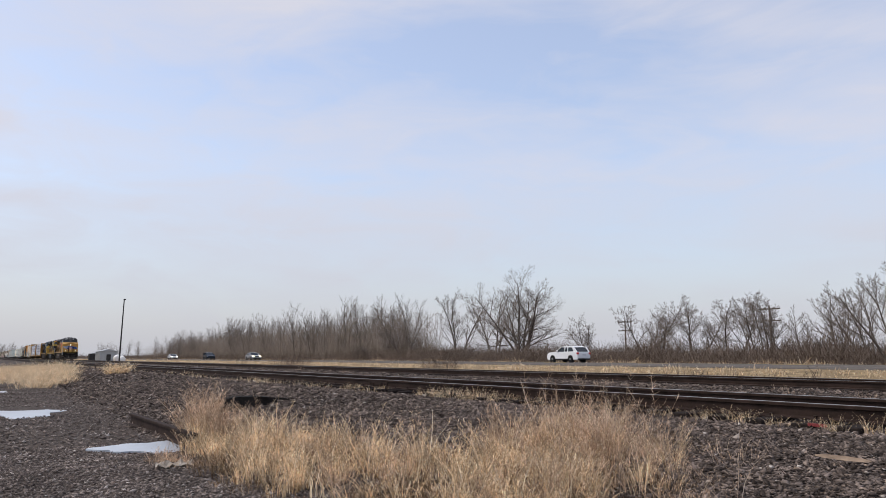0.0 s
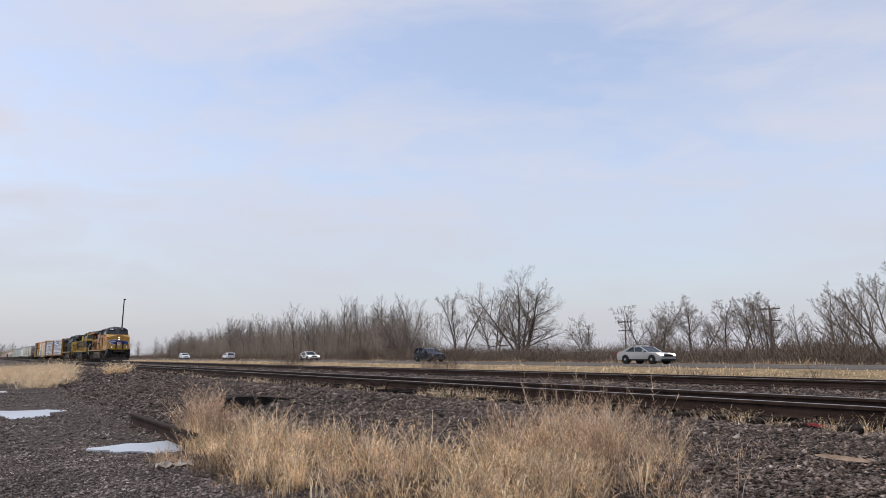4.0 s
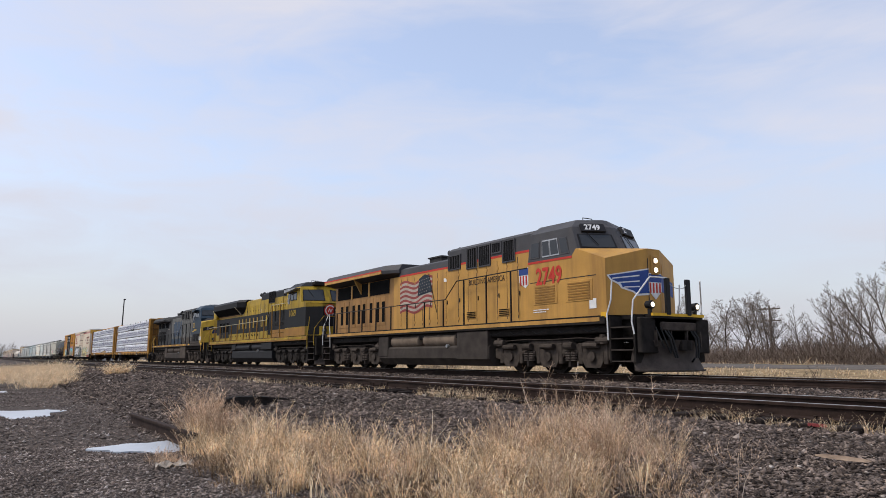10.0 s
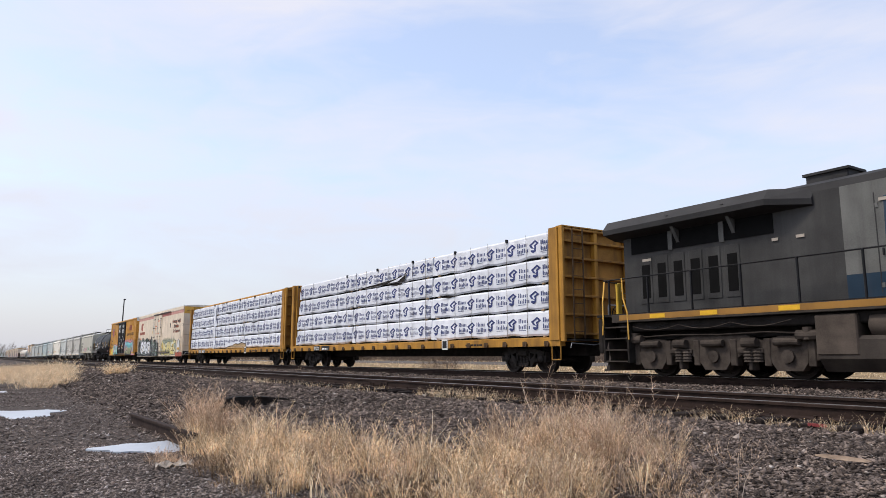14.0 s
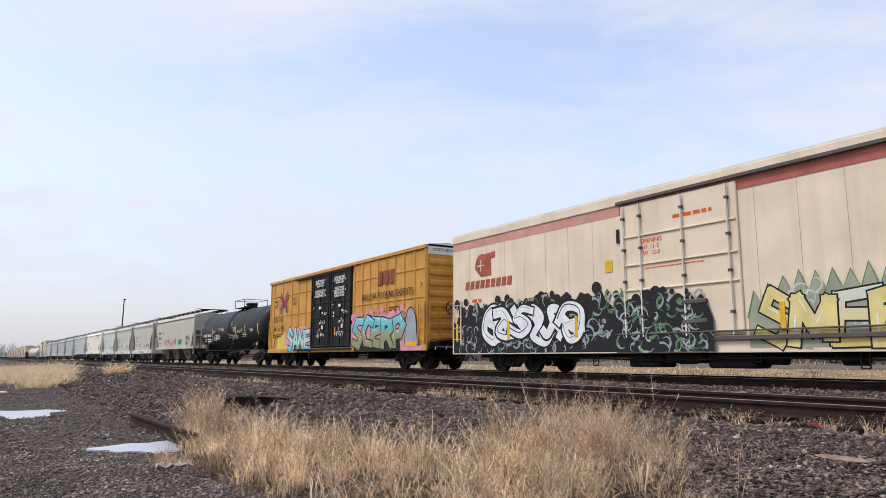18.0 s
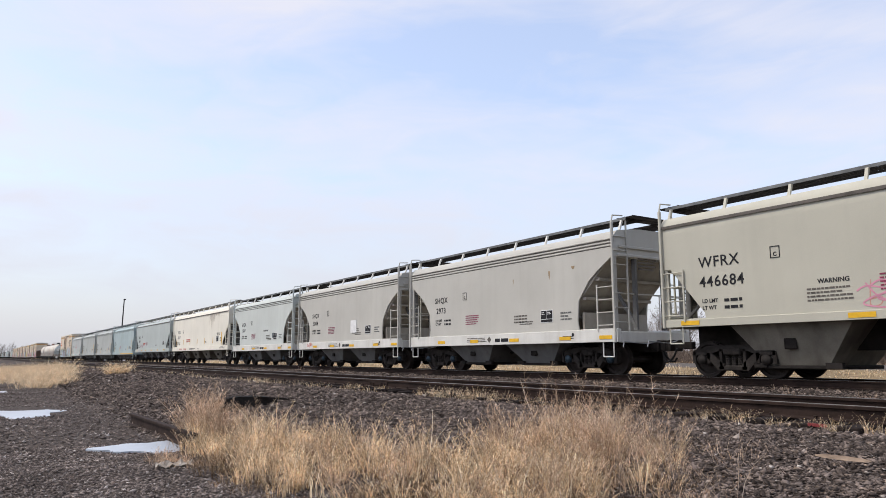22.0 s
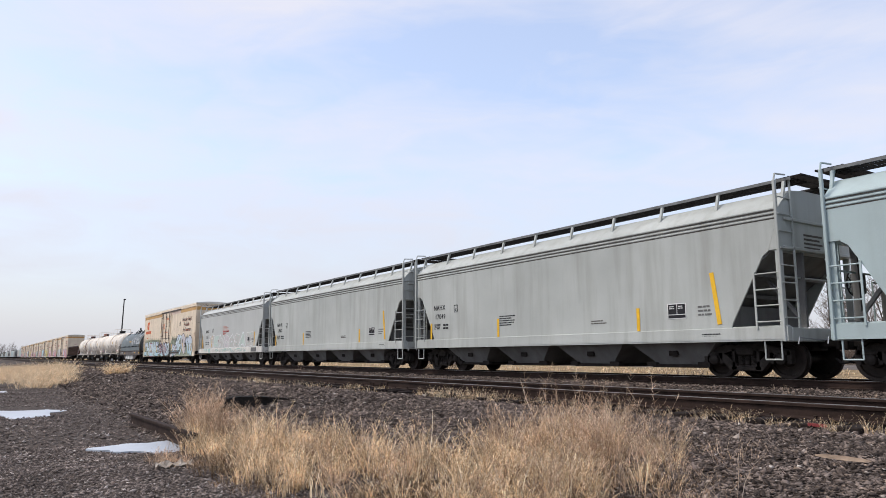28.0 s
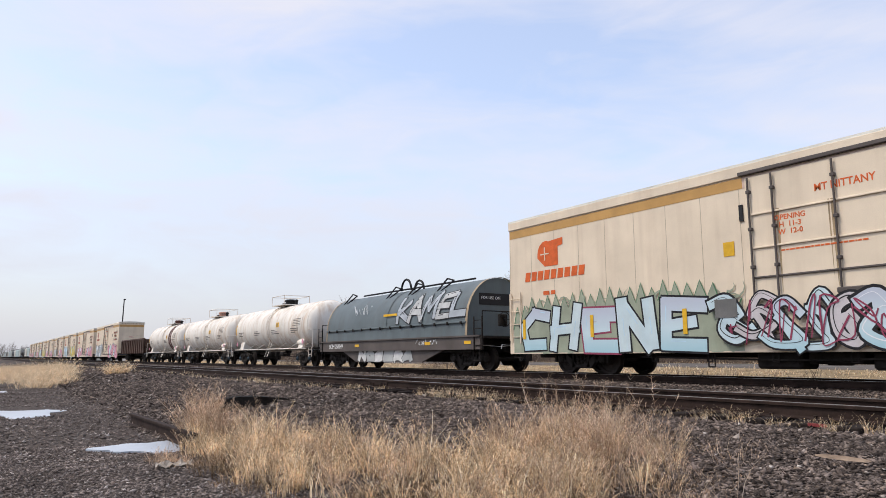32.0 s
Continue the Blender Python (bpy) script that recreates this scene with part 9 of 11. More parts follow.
    part("hood_top", G().loft([[(x, y, z) for y, z in ((-W1, zt), (-W1 + 0.04, 4.42), (-W1 + 0.25, 4.52), (W1 - 0.25, 4.52), (W1 - 0.04, 4.42), (W1, zt))] for x in (-3.4, 0.9)]), M["vyel"] if vg else roof, car, smooth=False)
    h2 = 4.82 if not vg else 4.74
    if vg:
        part("hood_shoulder", G().box(0.9, 6.2, -W2, W2, zt, 4.26), M["vyel"], car)
        zt = 4.26
    part("hood_top", G().loft([[(x, y, z) for y, z in ((-W2, zt), (-W2 + 0.02, h2 - 0.12), (-W2 + 0.2, h2), (W2 - 0.2, h2), (W2 - 0.02, h2 - 0.12), (W2, zt))] for x in (0.9, 6.2)]), roof, car)
    if up:
        for a, b, w in ((-3.3, 0.9, W1), (0.9, 6.2, W2)):
            part("red_stripe", G().box(a, b, -w - 0.006, -w, 4.08, 4.16), M["red"], car)
    # doors along the hood
    k = 0
    x = -3.2
    while x < 6.0:
        w = W1 if x < 0.85 else W2
        if not (0.75 < x < 1.05):
            part("door_seam", cached(("dseam", w, up), lambda: G().box(-0.011, 0.011, -w - 0.006, -w, 1.85, 3.98), M["csoot"]), None, car).location.x = x
            if k % 2 == 0:
                part("door_handle", cached(("dh", w), lambda: G().box(-0.02, 0.02, -w - 0.03, -w, -0.08, 0.08, 0.005), M["black"]), None, car).location = (x + 0.1, 0, 2.7)
            for z in (2.0, 3.7):
                part("door_hinge", cached(("hinge", w, style), lambda: G().box(-0.03, 0.03, -w - 0.018, -w, -0.05, 0.05), low if not vg else M["vblk"]), None, car).location = (x + 0.04, 0, z)
        x += 0.56 + 0.05 * (k % 3)
        k += 1
    # openings of the upper equipment block
    for a, b, l0, l1 in ((2.45, 3.48, 0.72, 0.08), (5.15, 5.72, 0.42, 0.10)) if vg else ((0.98, 1.76, 0.85, 0.34), (2.26, 2.85, 0.92, 0.2), (3.06, 3.70, 0.92, 0.2), (3.87, 4.36, 0.52, 0.2), (4.50, 5.12, 0.92, 0.2)):
        v_ = part("louvre", G().box(a, b, -W2 - 0.02, -W2 + 0.05, h2 - l0, h2 - l1), M["vent"], car, "dark ventilation grille")
        rim_ = G().box(a - 0.05, a, -W2 - 0.035, -W2, h2 - l0 - 0.05, h2 - l1 + 0.05).box(b, b + 0.05, -W2 - 0.035, -W2, h2 - l0 - 0.05, h2 - l1 + 0.05).box(a, b, -W2 - 0.035, -W2, h2 - l1, h2 - l1 + 0.05).box(a, b, -W2 - 0.035, -W2, h2 - l0 - 0.05, h2 - l0)
        part("louvre_frame", rim_, roof if not cs else M["cgrey"], v_)
        n = int((b - a) / 0.12)
        for q in range(n):
            part("slat", cached(("slat", W2, h2, style, l0), lambda: G().box(-0.012, 0.012, -W2 - 0.03, -W2 - 0.015, h2 - l0 + 0.02, h2 - l1 - 0.02), roof), None, v_).location.x = a + 0.06 + q * 0.12
    for a, z in ((2.2, 1.95), (4.2, 1.95)):
        v_ = part("lower_louvre", G().box(a, a + 0.6, -W2 - 0.012, -W2, z, z + 0.28), low if not vg else M["vblk"], car)
        for q in range(4):
            part("slat", G().box(a + 0.03, a + 0.57, -W2 - 0.03, -W2 - 0.01, z + 0.03 + q * 0.065, z + 0.06 + q * 0.065), M["vent"] if up else low, v_)
    # radiator wing at the rear
    if not vg:
        zr = 4.72 if up else 4.48
        we = -4.2 if up else -5.4
        wing = [(-1.50, zr - 0.42), (-1.52, zr - 0.28), (-1.30, zr - 0.02), (-0.6, zr), (0.6, zr), (1.30, zr - 0.02), (1.52, zr - 0.28), (1.50, zr - 0.42), (1.0, zr - 0.55), (-1.0, zr - 0.55)]
        part("radiator_wing", G().loft([[(x, y, z) for y, z in wing] for x in (-10.55, we)] + [[(we + 0.9, y * 0.72, z - (0.0 if up else 0.1)) for y, z in wing]]), roof, car, "overhanging radiator wing")
        if cs:
            part("hood_top", G().loft([[(x, y, z) for y, z in ((-W1, 4.2), (-W1 + 0.04, 4.42), (-W1 + 0.25, 4.52), (W1 - 0.25, 4.52), (W1 - 0.04, 4.42), (W1, 4.2))] for x in (-7.4, -3.4)]), roof, car)
        if up:
            part("wing_trim", G().box(-10.56, -4.2, -1.535, -1.50, zr - 0.42, zr - 0.30), M["upyel"], car)
            part("red_stripe", G().box(-10.56, -4.2, -1.54, -1.51, zr - 0.30, zr - 0.24), M["red"], car)
        part("radiator_intake", G().box(-9.9, we - 0.1, -W1 - 0.02, W1 + 0.02, 3.45, 4.10), M["vent"], car, "dark radiator intake")
        for q in (-8.2, -6.3) if up else (-8.5, -6.9):
            part("intake_post", G().box(q - 0.07, q + 0.07, -W1 - 0.05, -W1, 3.42, 4.12), low, car)
        xs = [-9.55, -8.95, -8.2, -7.6, -7.05, -6.3, -5.6, -5.05] if up else [-9.6, -9.05, -8.5, -7.95, -7.4, -6.85]
        for q in xs:
            v_ = part("louvre_door", G().box(q, q + 0.42, -W1 - 0.02, -W1, 2.0, 3.32, 0.01), M["csoot2"] if cs else M["upbrown"], car)
            part("louvre", G().box(q + 0.07, q + 0.35, -W1 - 0.026, -W1 - 0.015, 2.15, 3.1), M["vent"], v_)
        for q in (-7.2,) if up else (-8.3, -6.6):
            part("wing_bracket", G().prism([(-1.05, 4.1), (-1.48, 4.3), (-1.05, 3.6)], "x", q, q + 0.1), low, car)
    else:
        zr = 4.60
        sec = [(-W1, 3.55), (-1.50, 4.05), (-1.52, zr - 0.18), (-1.3, zr), (1.3, zr), (1.52, zr - 0.18), (1.50, 4.05), (W1, 3.55)]
        part("radiator_housing", G().loft([[(x, y, z) for y, z in sec] for x in (-9.55, -3.6)] + [[(-2.9, y * 0.72, z) for y, z in sec]]), M["vblk"], car, "flared black radiator housing")
        quad = ((-9.6, -W1 - 0.01, 3.58), (-4.0, -W1 - 0.01, 3.58), (-4.0, -1.505, 4.06), (-9.6, -1.505, 4.06))
        face_panel(car, "radiator_intake", quad, 0.0, 1.0, 0.0, 1.0, M["vent"], 0.012, 0.02, "dark radiator intake")
        for q in (-9.62, -4.02):
            part("intake_frame", G().prism([(-W1 - 0.03, 3.56), (-1.535, 4.05), (-1.54, 4.12), (-W1 - 0.03, 3.66)], "x", q, q + 0.12), M["vpale"], car)
        part("intake_frame", G().box(-9.6, -3.95, -W1 - 0.05, -W1, 3.50, 3.58), M["vorg"], car)
        part("rear_cowl", G().box(-10.25, -9.5, -1.30, 1.30, 3.45, 4.42, 0.02), M["vyel"], car)
        part("rear_cowl_cap", G().box(-10.28, -9.5, -1.32, 1.32, 4.42, 4.60, 0.03), M["vblk"], car)
        part("rear_yellow_end", G().box(-10.23, -10.19, -W1, W1, 1.8, 4.2), M["vyel"], car)
        for q in range(3):
            v_ = part("louvre_door", G().box(-9.4 + q * 0.9, -8.7 + q * 0.9, -W1 - 0.02, -W1, 1.95, 3.2, 0.01), M["vblk"], car)
            part("louvre", G().box(-9.32 + q * 0.9, -8.78 + q * 0.9, -W1 - 0.026, -W1 - 0.015, 2.4, 3.1), M["vent"], v_)
    for q in (-9.0, -7.2, -5.4) if not cs else (-9.2, -7.4):
        part("radiator_fan", G().lathe((q, 0, zr - 0.02), "z", [(0, 0.75), (0.14, 0.75), (0.14, 0.68), (0.05, 0.1)], 24), roof, car)
    if not vg:
        ed = -1.9 if up else -5.0
        part("exhaust_duct", G().box(ed, ed + 1.0, -0.35, 0.35, 4.5, 4.84, 0.03).box(ed - 0.05, ed + 1.05, -0.4, 0.4, 4.80, 4.86), M["csoot"], car)
    hx0 = 0.35 if up else -0.9 if vg else -2.3
    hn = part("air_horn", G().box(hx0 - 0.06, hx0 + 0.06, -0.5, -0.3, 4.45, 4.72).box(hx0 - 0.1, hx0 + 0.1, -0.62, -0.18, 4.70, 4.76), M["black"], car)
    for y_, a_, l_ in ((-0.58, 1, 0.50), (-0.46, -1, 0.44), (-0.32, 1, 0.38), (-0.22, -1, 0.36)):
        part("horn_bell", G().lathe((hx0, y_, 4.83), "x", [(-a_ * 0.12, 0.05), (a_ * l_ * 0.5, 0.05), (a_ * l_ * 0.85, 0.075), (a_ * l_, 0.13)], 12), M["black"], hn)
    # nose and cab
    zb, zn, zf, zk = 1.73, 3.84, 3.72, 3.52
    xs0, xs1, xf = 6.2, 9.36, 10.06
    yn, yw = 0.26, 1.52
    if up:
        zk, xs1, xf = 3.40, 9.68, 10.20
    if vg:
        zn, zf, zk, xf, yn, yw = 3.62, 3.50, 3.56, 10.10, 0.80, 1.52
    if cs:
        zn, zf, zk, xs1, xf, yn, yw = 3.76, 3.68, 3.36, 9.05, 9.46, 0.26, 1.525
    zc = 3.62 if up else zn
    plan = [(xs0, -1.52), (8.28, -1.52), (8.48, -1.52), (xs1, -yw), (xf, -yn), (xf, yn), (xs1, yw), (8.48, 1.52), (8.28, 1.52), (xs0, 1.52)]
    top = [zc, zc, zn, zk, zf, zf, zk, zn, zc, zc]

    def lower(name, z0, z1, m_, cut=None):
        r0 = [(x_, y_, z0) for x_, y_ in plan]
        r1 = [(x_, y_, min(z1, t_)) for (x_, y_), t_ in zip(plan, top)]
        return part(name, G().loft([r0, r1]), m_, car)
    if up:
        lower("nose", zb, 9, M["upyel"])
    elif vg:
        lower("nose_base", zb, 2.24, M["vyel"])
        lower("nose_band", 2.24, 3.34, M["vblk"])
        r0 = [(x_, y_, 3.34) for x_, y_ in plan]
        part("nose_top", G().loft([r0, [(x_, y_, t_) for (x_, y_), t_ in zip(plan, top)]]), M["vyel"], car)
    else:
        part("cab_side_lower", G().loft([[(x_, y_, zb) for x_, y_ in ((xs0, -1.52), (8.6, -1.52), (8.6, 1.52), (xs0, 1.52))], [(x_, y_, zn) for x_, y_ in ((xs0, -1.52), (8.9, -1.52), (8.9, 1.52), (xs0, 1.52))]]), M["cblue"], car)
        lo_ = [(8.55, -1.525), (xs1, -1.525), (xf, -yn), (xf, yn), (xs1, 1.525), (8.55, 1.525)]
        hi_ = [(8.95, -1.525), (xs1, -1.525), (xf, -yn), (xf, yn), (xs1, 1.525), (8.95, 1.525)]
        tt = [zk + 0.12, zk, zf, zf, zk, zk + 0.12]
        part("nose", G().loft([[(x_, y_, zb) for x_, y_ in lo_], [(x_, y_, t_) for (x_, y_), t_ in zip(hi_, tt)]]), M["cyel"], car)
        part("nose_roof", G().loft([[(8.7, -1.3, zn - 0.05), (xs1, -1.45, zk), (xf - 0.05, -yn + 0.05, zf + 0.02), (xf - 0.05, yn - 0.05, zf + 0.02), (xs1, 1.45, zk), (8.7, 1.3, zn - 0.05)], [(8.7, -1.3, zn + 0.02), (xs1, -1.4, zk + 0.03), (xf - 0.06, -yn + 0.1, zf + 0.03), (xf - 0.06, yn - 0.1, zf + 0.03), (xs1, 1.4, zk + 0.03), (8.7, 1.3, zn + 0.02)]]), M["csoot"], car)
    cu = M["upgrey"] if up else M["vyel"] if vg else M["cblue"]
    c0 = [(xs0, -1.52, zc), (8.62, -1.515, zc), (9.15, -0.10, zc), (9.15, 0.10, zc), (8.62, 1.515, zc), (xs0, 1.52, zc)]
    c1 = [(xs0, -1.40, 4.58), (8.20, -1.40, 4.58), (8.62, -0.10, 4.62), (8.62, 0.10, 4.62), (8.20, 1.40, 4.58), (xs0, 1.40, 4.58)]
    c2 = [(xs0, -0.95, 4.90), (7.95, -0.95, 4.88), (8.25, -0.10, 4.92), (8.25, 0.10, 4.92), (7.95, 0.95, 4.88), (xs0, 0.95, 4.90)]
    part("cab", G().loft([c0, c1]), cu, car)
    part("cab_roof", G().loft([c1, c2]), M["upgrey"] if up else (M["vblk"] if vg else M["cblue"]), car, "sloped cab roof")
    part("roof_hatch", G().box(6.6, 7.3, -0.45, 0.45, 4.88, 4.98, 0.03), M["upgrey"] if up else M["csoot"], car)
    part("antenna", G().box(7.5, 7.8, -0.12, 0.12, 4.88, 5.0, 0.02), M["galv"], car)
    part("roof_grab", G().tube([(7.9, -0.6, 4.88), (7.9, -0.6, 5.0), (7.9, -0.2, 5.0), (7.9, -0.2, 4.9)], 0.015, 5), M["black"], car)
    side = ((xs0, -1.52, zc), (8.62, -1.52, zc), (8.20, -1.40, 4.58), (xs0, -1.40, 4.58))
    front = (c0[1], c0[2], c1[2], c1[1])
    frontb = (c0[3], c0[4], c1[4], c1[3])
    if up:
        part("cab_band", G().box(xs0, 8.3, -1.53, -1.51, zc - 0.05, zc + 0.02), M["red"], car)
    rim = M["upgrey"] if up else M["black"]
    for u0, u1 in ((0.05, 0.24), (0.30, 0.46), (0.47, 0.64), (0.68, 0.84)) if up else ((0.10, 0.30), (0.32, 0.52), (0.54, 0.74)) if vg else ((0.06, 0.30), (0.36, 0.55), (0.58, 0.80)):
        window(car, "side_window", side, u0, u1, 0.12 if not vg else 0.2, 0.72, M["galv"] if up and 0.25 < u0 < 0.5 else rim)
    for f_ in (front, frontb):
        window(car, "windshield", f_, 0.08, 0.93, 0.26 if up else 0.26 if cs else 0.12, 0.74 if up else 0.80, M["black"], 0.03)
        a, b, c, d = f_
        p, q = bil(*f_, 0.3, 0.8), bil(*f_, 0.5, 0.35)
        n_ = (Vector(b) - Vector(a)).cross(Vector(d) - Vector(a)).normalized() * 0.05
        part("wiper", G().tube([p + n_, q + n_], 0.012, 4), M["black"], car)
    if vg or cs:
        part("sun_visor", G().prism([(6.4 if vg else 6.5, 4.50), (8.15 if vg else 7.6, 4.50), (8.1 if vg else 7.6, 4.45), (6.4 if vg else 6.5, 4.30)], "y", -1.72, -1.42), M["galv"] if vg else M["cblue"], car)
        part("mirror", G().box(7.05, 7.15, -1.72, -1.60, 3.6, 3.95, 0.02), M["galv"], car)
    # side panels of the lower cab
    lowm = M["upyel"] if up else M["vblk"] if vg else M["cblue"]
    if not vg:
        gz = -0.36 if cs else 0.0
        for a in (6.45, 8.0) if up else (6.35, 7.55):
            v_ = part("cab_grille", G().box(a, a + 1.15, -1.535, -1.515, 2.2 + gz, 2.85 + gz, 0.008), lowm if up else M["csoot"], car)
            for q in range(7):
                part("slat", G().box(a + 0.1, a + 1.05, -1.55, -1.53, 2.26 + gz + q * 0.08, 2.30 + gz + q * 0.08), M["vorg"] if up else M["vent"], v_)
        plate(car, "cab_seam", 6.3, 9.3, 2.93, 2.955, M["csoot"], -1.522, 0.004)
    else:
        part("cab_panel", G().box(6.25, 9.3, -1.528, -1.515, 1.75, 2.2), M["vorg"], car)
        part("cab_panel", G().box(6.25, 9.35, -1.53, -1.515, 3.36, 3.64), M["vyel"], car)
        part("battery_box", G().prism([(3.42, 2.21), (6.12, 2.21), (6.12, 2.74), (3.92, 2.74), (3.70, 2.50)], "y", -1.40, -W2), M["vblk"], car, "black equipment box on the running board")
        bx = part("battery_box_foot", G().box(3.42, 6.12, -1.405, -W2, 1.74, 2.21, 0.01), M["vorg"], car, "orange-yellow foot of the equipment box")
        part("box_lid_seam", G().box(3.5, 5.8, -1.41, -1.40, 2.0, 2.018).box(4.83, 4.845, -1.41, -1.40, 2.02, 2.2), M["vdark"], bx)
        for a_ in (4.15, 5.10):
            for q in range(3):
                part("box_louvre", G().box(a_, a_ + 0.5, -1.425, -1.40, 2.46 + q * 0.075, 2.50 + q * 0.075, 0.006), M["vdark"], car)
        for x_ in (2.36, 3.66, 5.02):
            part("hood_joint", G().box(x_ - 0.03, x_ + 0.03, -W2 - 0.03, -W2, 1.74, 4.26, 0.01), M["vyel"], car, "yellow joint strip of the hood")
            part("hood_joint", G().box(x_ - 0.031, x_ + 0.031, -W2 - 0.032, -W2, 2.24, 3.40, 0.01), M["vblk"], car)
    # nose fittings
    fq = ((xs1, -yw, zb), (xf, -yn, zb), (xf, -yn, zf), (xs1, -yw, zk))
    fr = ((xf, yn, zb), (xs1, yw, zb), (xs1, yw, zk), (xf, yn, zf))
    face_panel(car, "nose_door", fq, 0.18, 0.82, 0.02, 0.45, nose_m, 0.008, 0.02)
    if vg:
        part("front_door", G().box(xf - 0.01, xf + 0.02, 0.05, 0.62, zb + 0.05, zf - 0.25, 0.01), nose_m, car)
    else:
        face_panel(car, "front_door", fr, 0.10, 0.75, 0.03, 0.80, nose_m, 0.010, 0.02)
        part("nose_seam", G().tube([Vector(fq[1]) + Vector((0.0, -0.02, 0.3)), Vector(fq[2]) + Vector((0.0, -0.02, -0.3))], 0.012, 5), M["black"], car)
    hz = 0.30 if cs else 0.22 if up else 0.0
    hl = part("headlight_housing", G().box(xf - 0.05, xf + 0.05, -0.16, 0.16, 2.72 + hz, 3.30 + hz, 0.02), M["upyel"] if up else M["black"], car)
    lit = M["lamp"] if up else M["chrome"]
    for z in (2.86 + hz, 3.14 + hz):
        part("headlight_rim", G().lathe((xf + 0.05, 0, z), "x", [(-0.02, 0.115), (0.012, 0.115), (0.014, 0.08)], 16), M["black"] if not up else M["upbrown"], hl)
        part("headlight", G().lathe((xf + 0.05, 0, z), "x", [(-0.02, 0.085), (0.03, 0.075), (0.04, 0.04)], 14), lit, hl, "lit headlight" if up else "")
    for y in (-0.98, 0.98):
        dl = part("ditch_light", G().lathe((10.85, y, 1.98), "x", [(-0.18, 0.07), (-0.15, 0.11), (0.05, 0.12), (0.06, 0.085)], 14), M["black"], car)
        part("lens", G().lathe((10.85, y, 1.98), "x", [(0.055, 0.072), (0.072, 0.066), (0.08, 0.03)], 14), lit, dl, "lit ditch light" if up else "")
        part("light_post", G().box(10.75, 10.85, y - 0.04, y + 0.04, 1.7, 1.86), M["black"], car)
    # steps, pilot and plough
    sd = -0.55 if cs else 0.0
    for s in (-1, 1):
        for e in (-1, 1):
            k0 = sd if e > 0 else 0.0
            st = part("step_well", G().box(*sorted((e * (9.72 + k0), e * (9.78 + k0))), *sorted((s * 1.0, s * 1.5)), 0.36, 1.7), M["under"], car)
            part("step_cheek", G().box(*sorted((e * (10.62 + k0), e * (10.68 + k0))), *sorted((s * 1.0, s * 1.5)), 0.36, 1.7), M["under"], st)
            for z in (0.38, 0.70, 1.02, 1.34):
                part("step_tread", G().box(*sorted((e * (9.74 + k0), e * (10.66 + k0))), *sorted((s * 1.05, s * 1.5)), z, z + 0.035), M["ltank"], st)
            part("step_rail", G().tube([(e * (9.70 + k0), s * 1.52, 1.0), (e * (9.70 + k0), s * 1.54, 1.75), (e * (9.85 + k0), s * 1.52, 2.15), (e * (9.9 + k0), s * 1.50, 2.75)], 0.022, 6), stepm, car)
            part("step_rail", G().tube([(e * (10.68 + k0), s * 1.52, 1.15), (e * (10.62 + k0), s * 1.54, 1.5), (e * (10.66 + k0), s * 1.5, 2.1), (e * (10.95 + k0), s * 1.1, 2.75)], 0.022, 6), stepm, car)
    for e in (-1, 1):
        part("pilot", G().box(*sorted((e * 10.72, e * 10.9)), -1.48, 1.48, 0.62, 1.62, 0.03), M["under"], car)
        pl = [(e * 10.8, -1.45), (e * 11.05, -1.2), (e * 11.45, 0.0), (e * 11.05, 1.2), (e * 10.8, 1.45)]
        rings = []
        for z_, k_ in ((0.13, 0.06), (0.30, -0.03), (0.55, -0.16), (0.80, -0.12), (0.98, -0.02)):
            rings.append([(e * 10.55, -1.42, z_)] + [(e * (10.62 + (1 - (j / 5) ** 2) * 0.62 + k_), y_, z_ * (1 if abs(j) < 5 or z_ < 0.5 else 0.8)) for j, y_ in [(j, j * 0.29) for j in range(-5, 6)]] + [(e * 10.55, 1.42, z_)])
        pw = part("snow_plough", G().loft(rings), M["plough"], car, "dusty curved snow plough", smooth=True)
        part("plough_edge", G().tube([(e * (10.70 + (1 - (j / 5) ** 2) * 0.62), j * 0.29, 0.14) for j in range(-5, 6)], 0.03, 5), M["ltruck"], pw)
        for y_ in (-0.95, -0.35, 0.35, 0.95):
            part("plough_rib", G().box(*sorted((e * 10.7, e * 11.0)), y_ - 0.02, y_ + 0.02, 0.8, 1.25), M["ltruck"], pw)
        part("anti_climber", G().box(*sorted((e * 10.9, e * 11.02)), -0.75, 0.75, 1.25, 1.5, 0.03), M["ltruck"], car)
        for y_ in (-0.62, -0.5, 0.5, 0.62):
            part("glad_hand", G().tube([(e * 10.95, y_, 1.3), (e * 11.15, y_, 1.05), (e * 11.2, y_ * 0.9, 0.7), (e * 11.22, y_ * 0.8, 0.5)], 0.028, 6), M["rubber"], car)
        part("mu_hoses", G().tube([(e * 10.95, -0.75, 1.35), (e * 11.12, -0.72, 0.9), (e * 11.16, -0.62, 0.62), (e * 11.1, -0.5, 0.9)], 0.025, 5).tube([(e * 10.95, 0.7, 1.35), (e * 11.12, 0.72, 0.9), (e * 11.16, 0.62, 0.62)], 0.025, 5).tube([(e * 10.95, -0.95, 1.35), (e * 11.12, -0.92, 0.95), (e * 11.14, -0.84, 0.75)], 0.025, 5), M["rubber"], car)
        for y in (-0.45, 0.45):
            part("end_post", G().box(*sorted((e * 10.95, e * 11.05)), y - 0.09, y + 0.09, 1.7, 2.75, 0.02), M["black"] if not cs else M["cyel"], car)
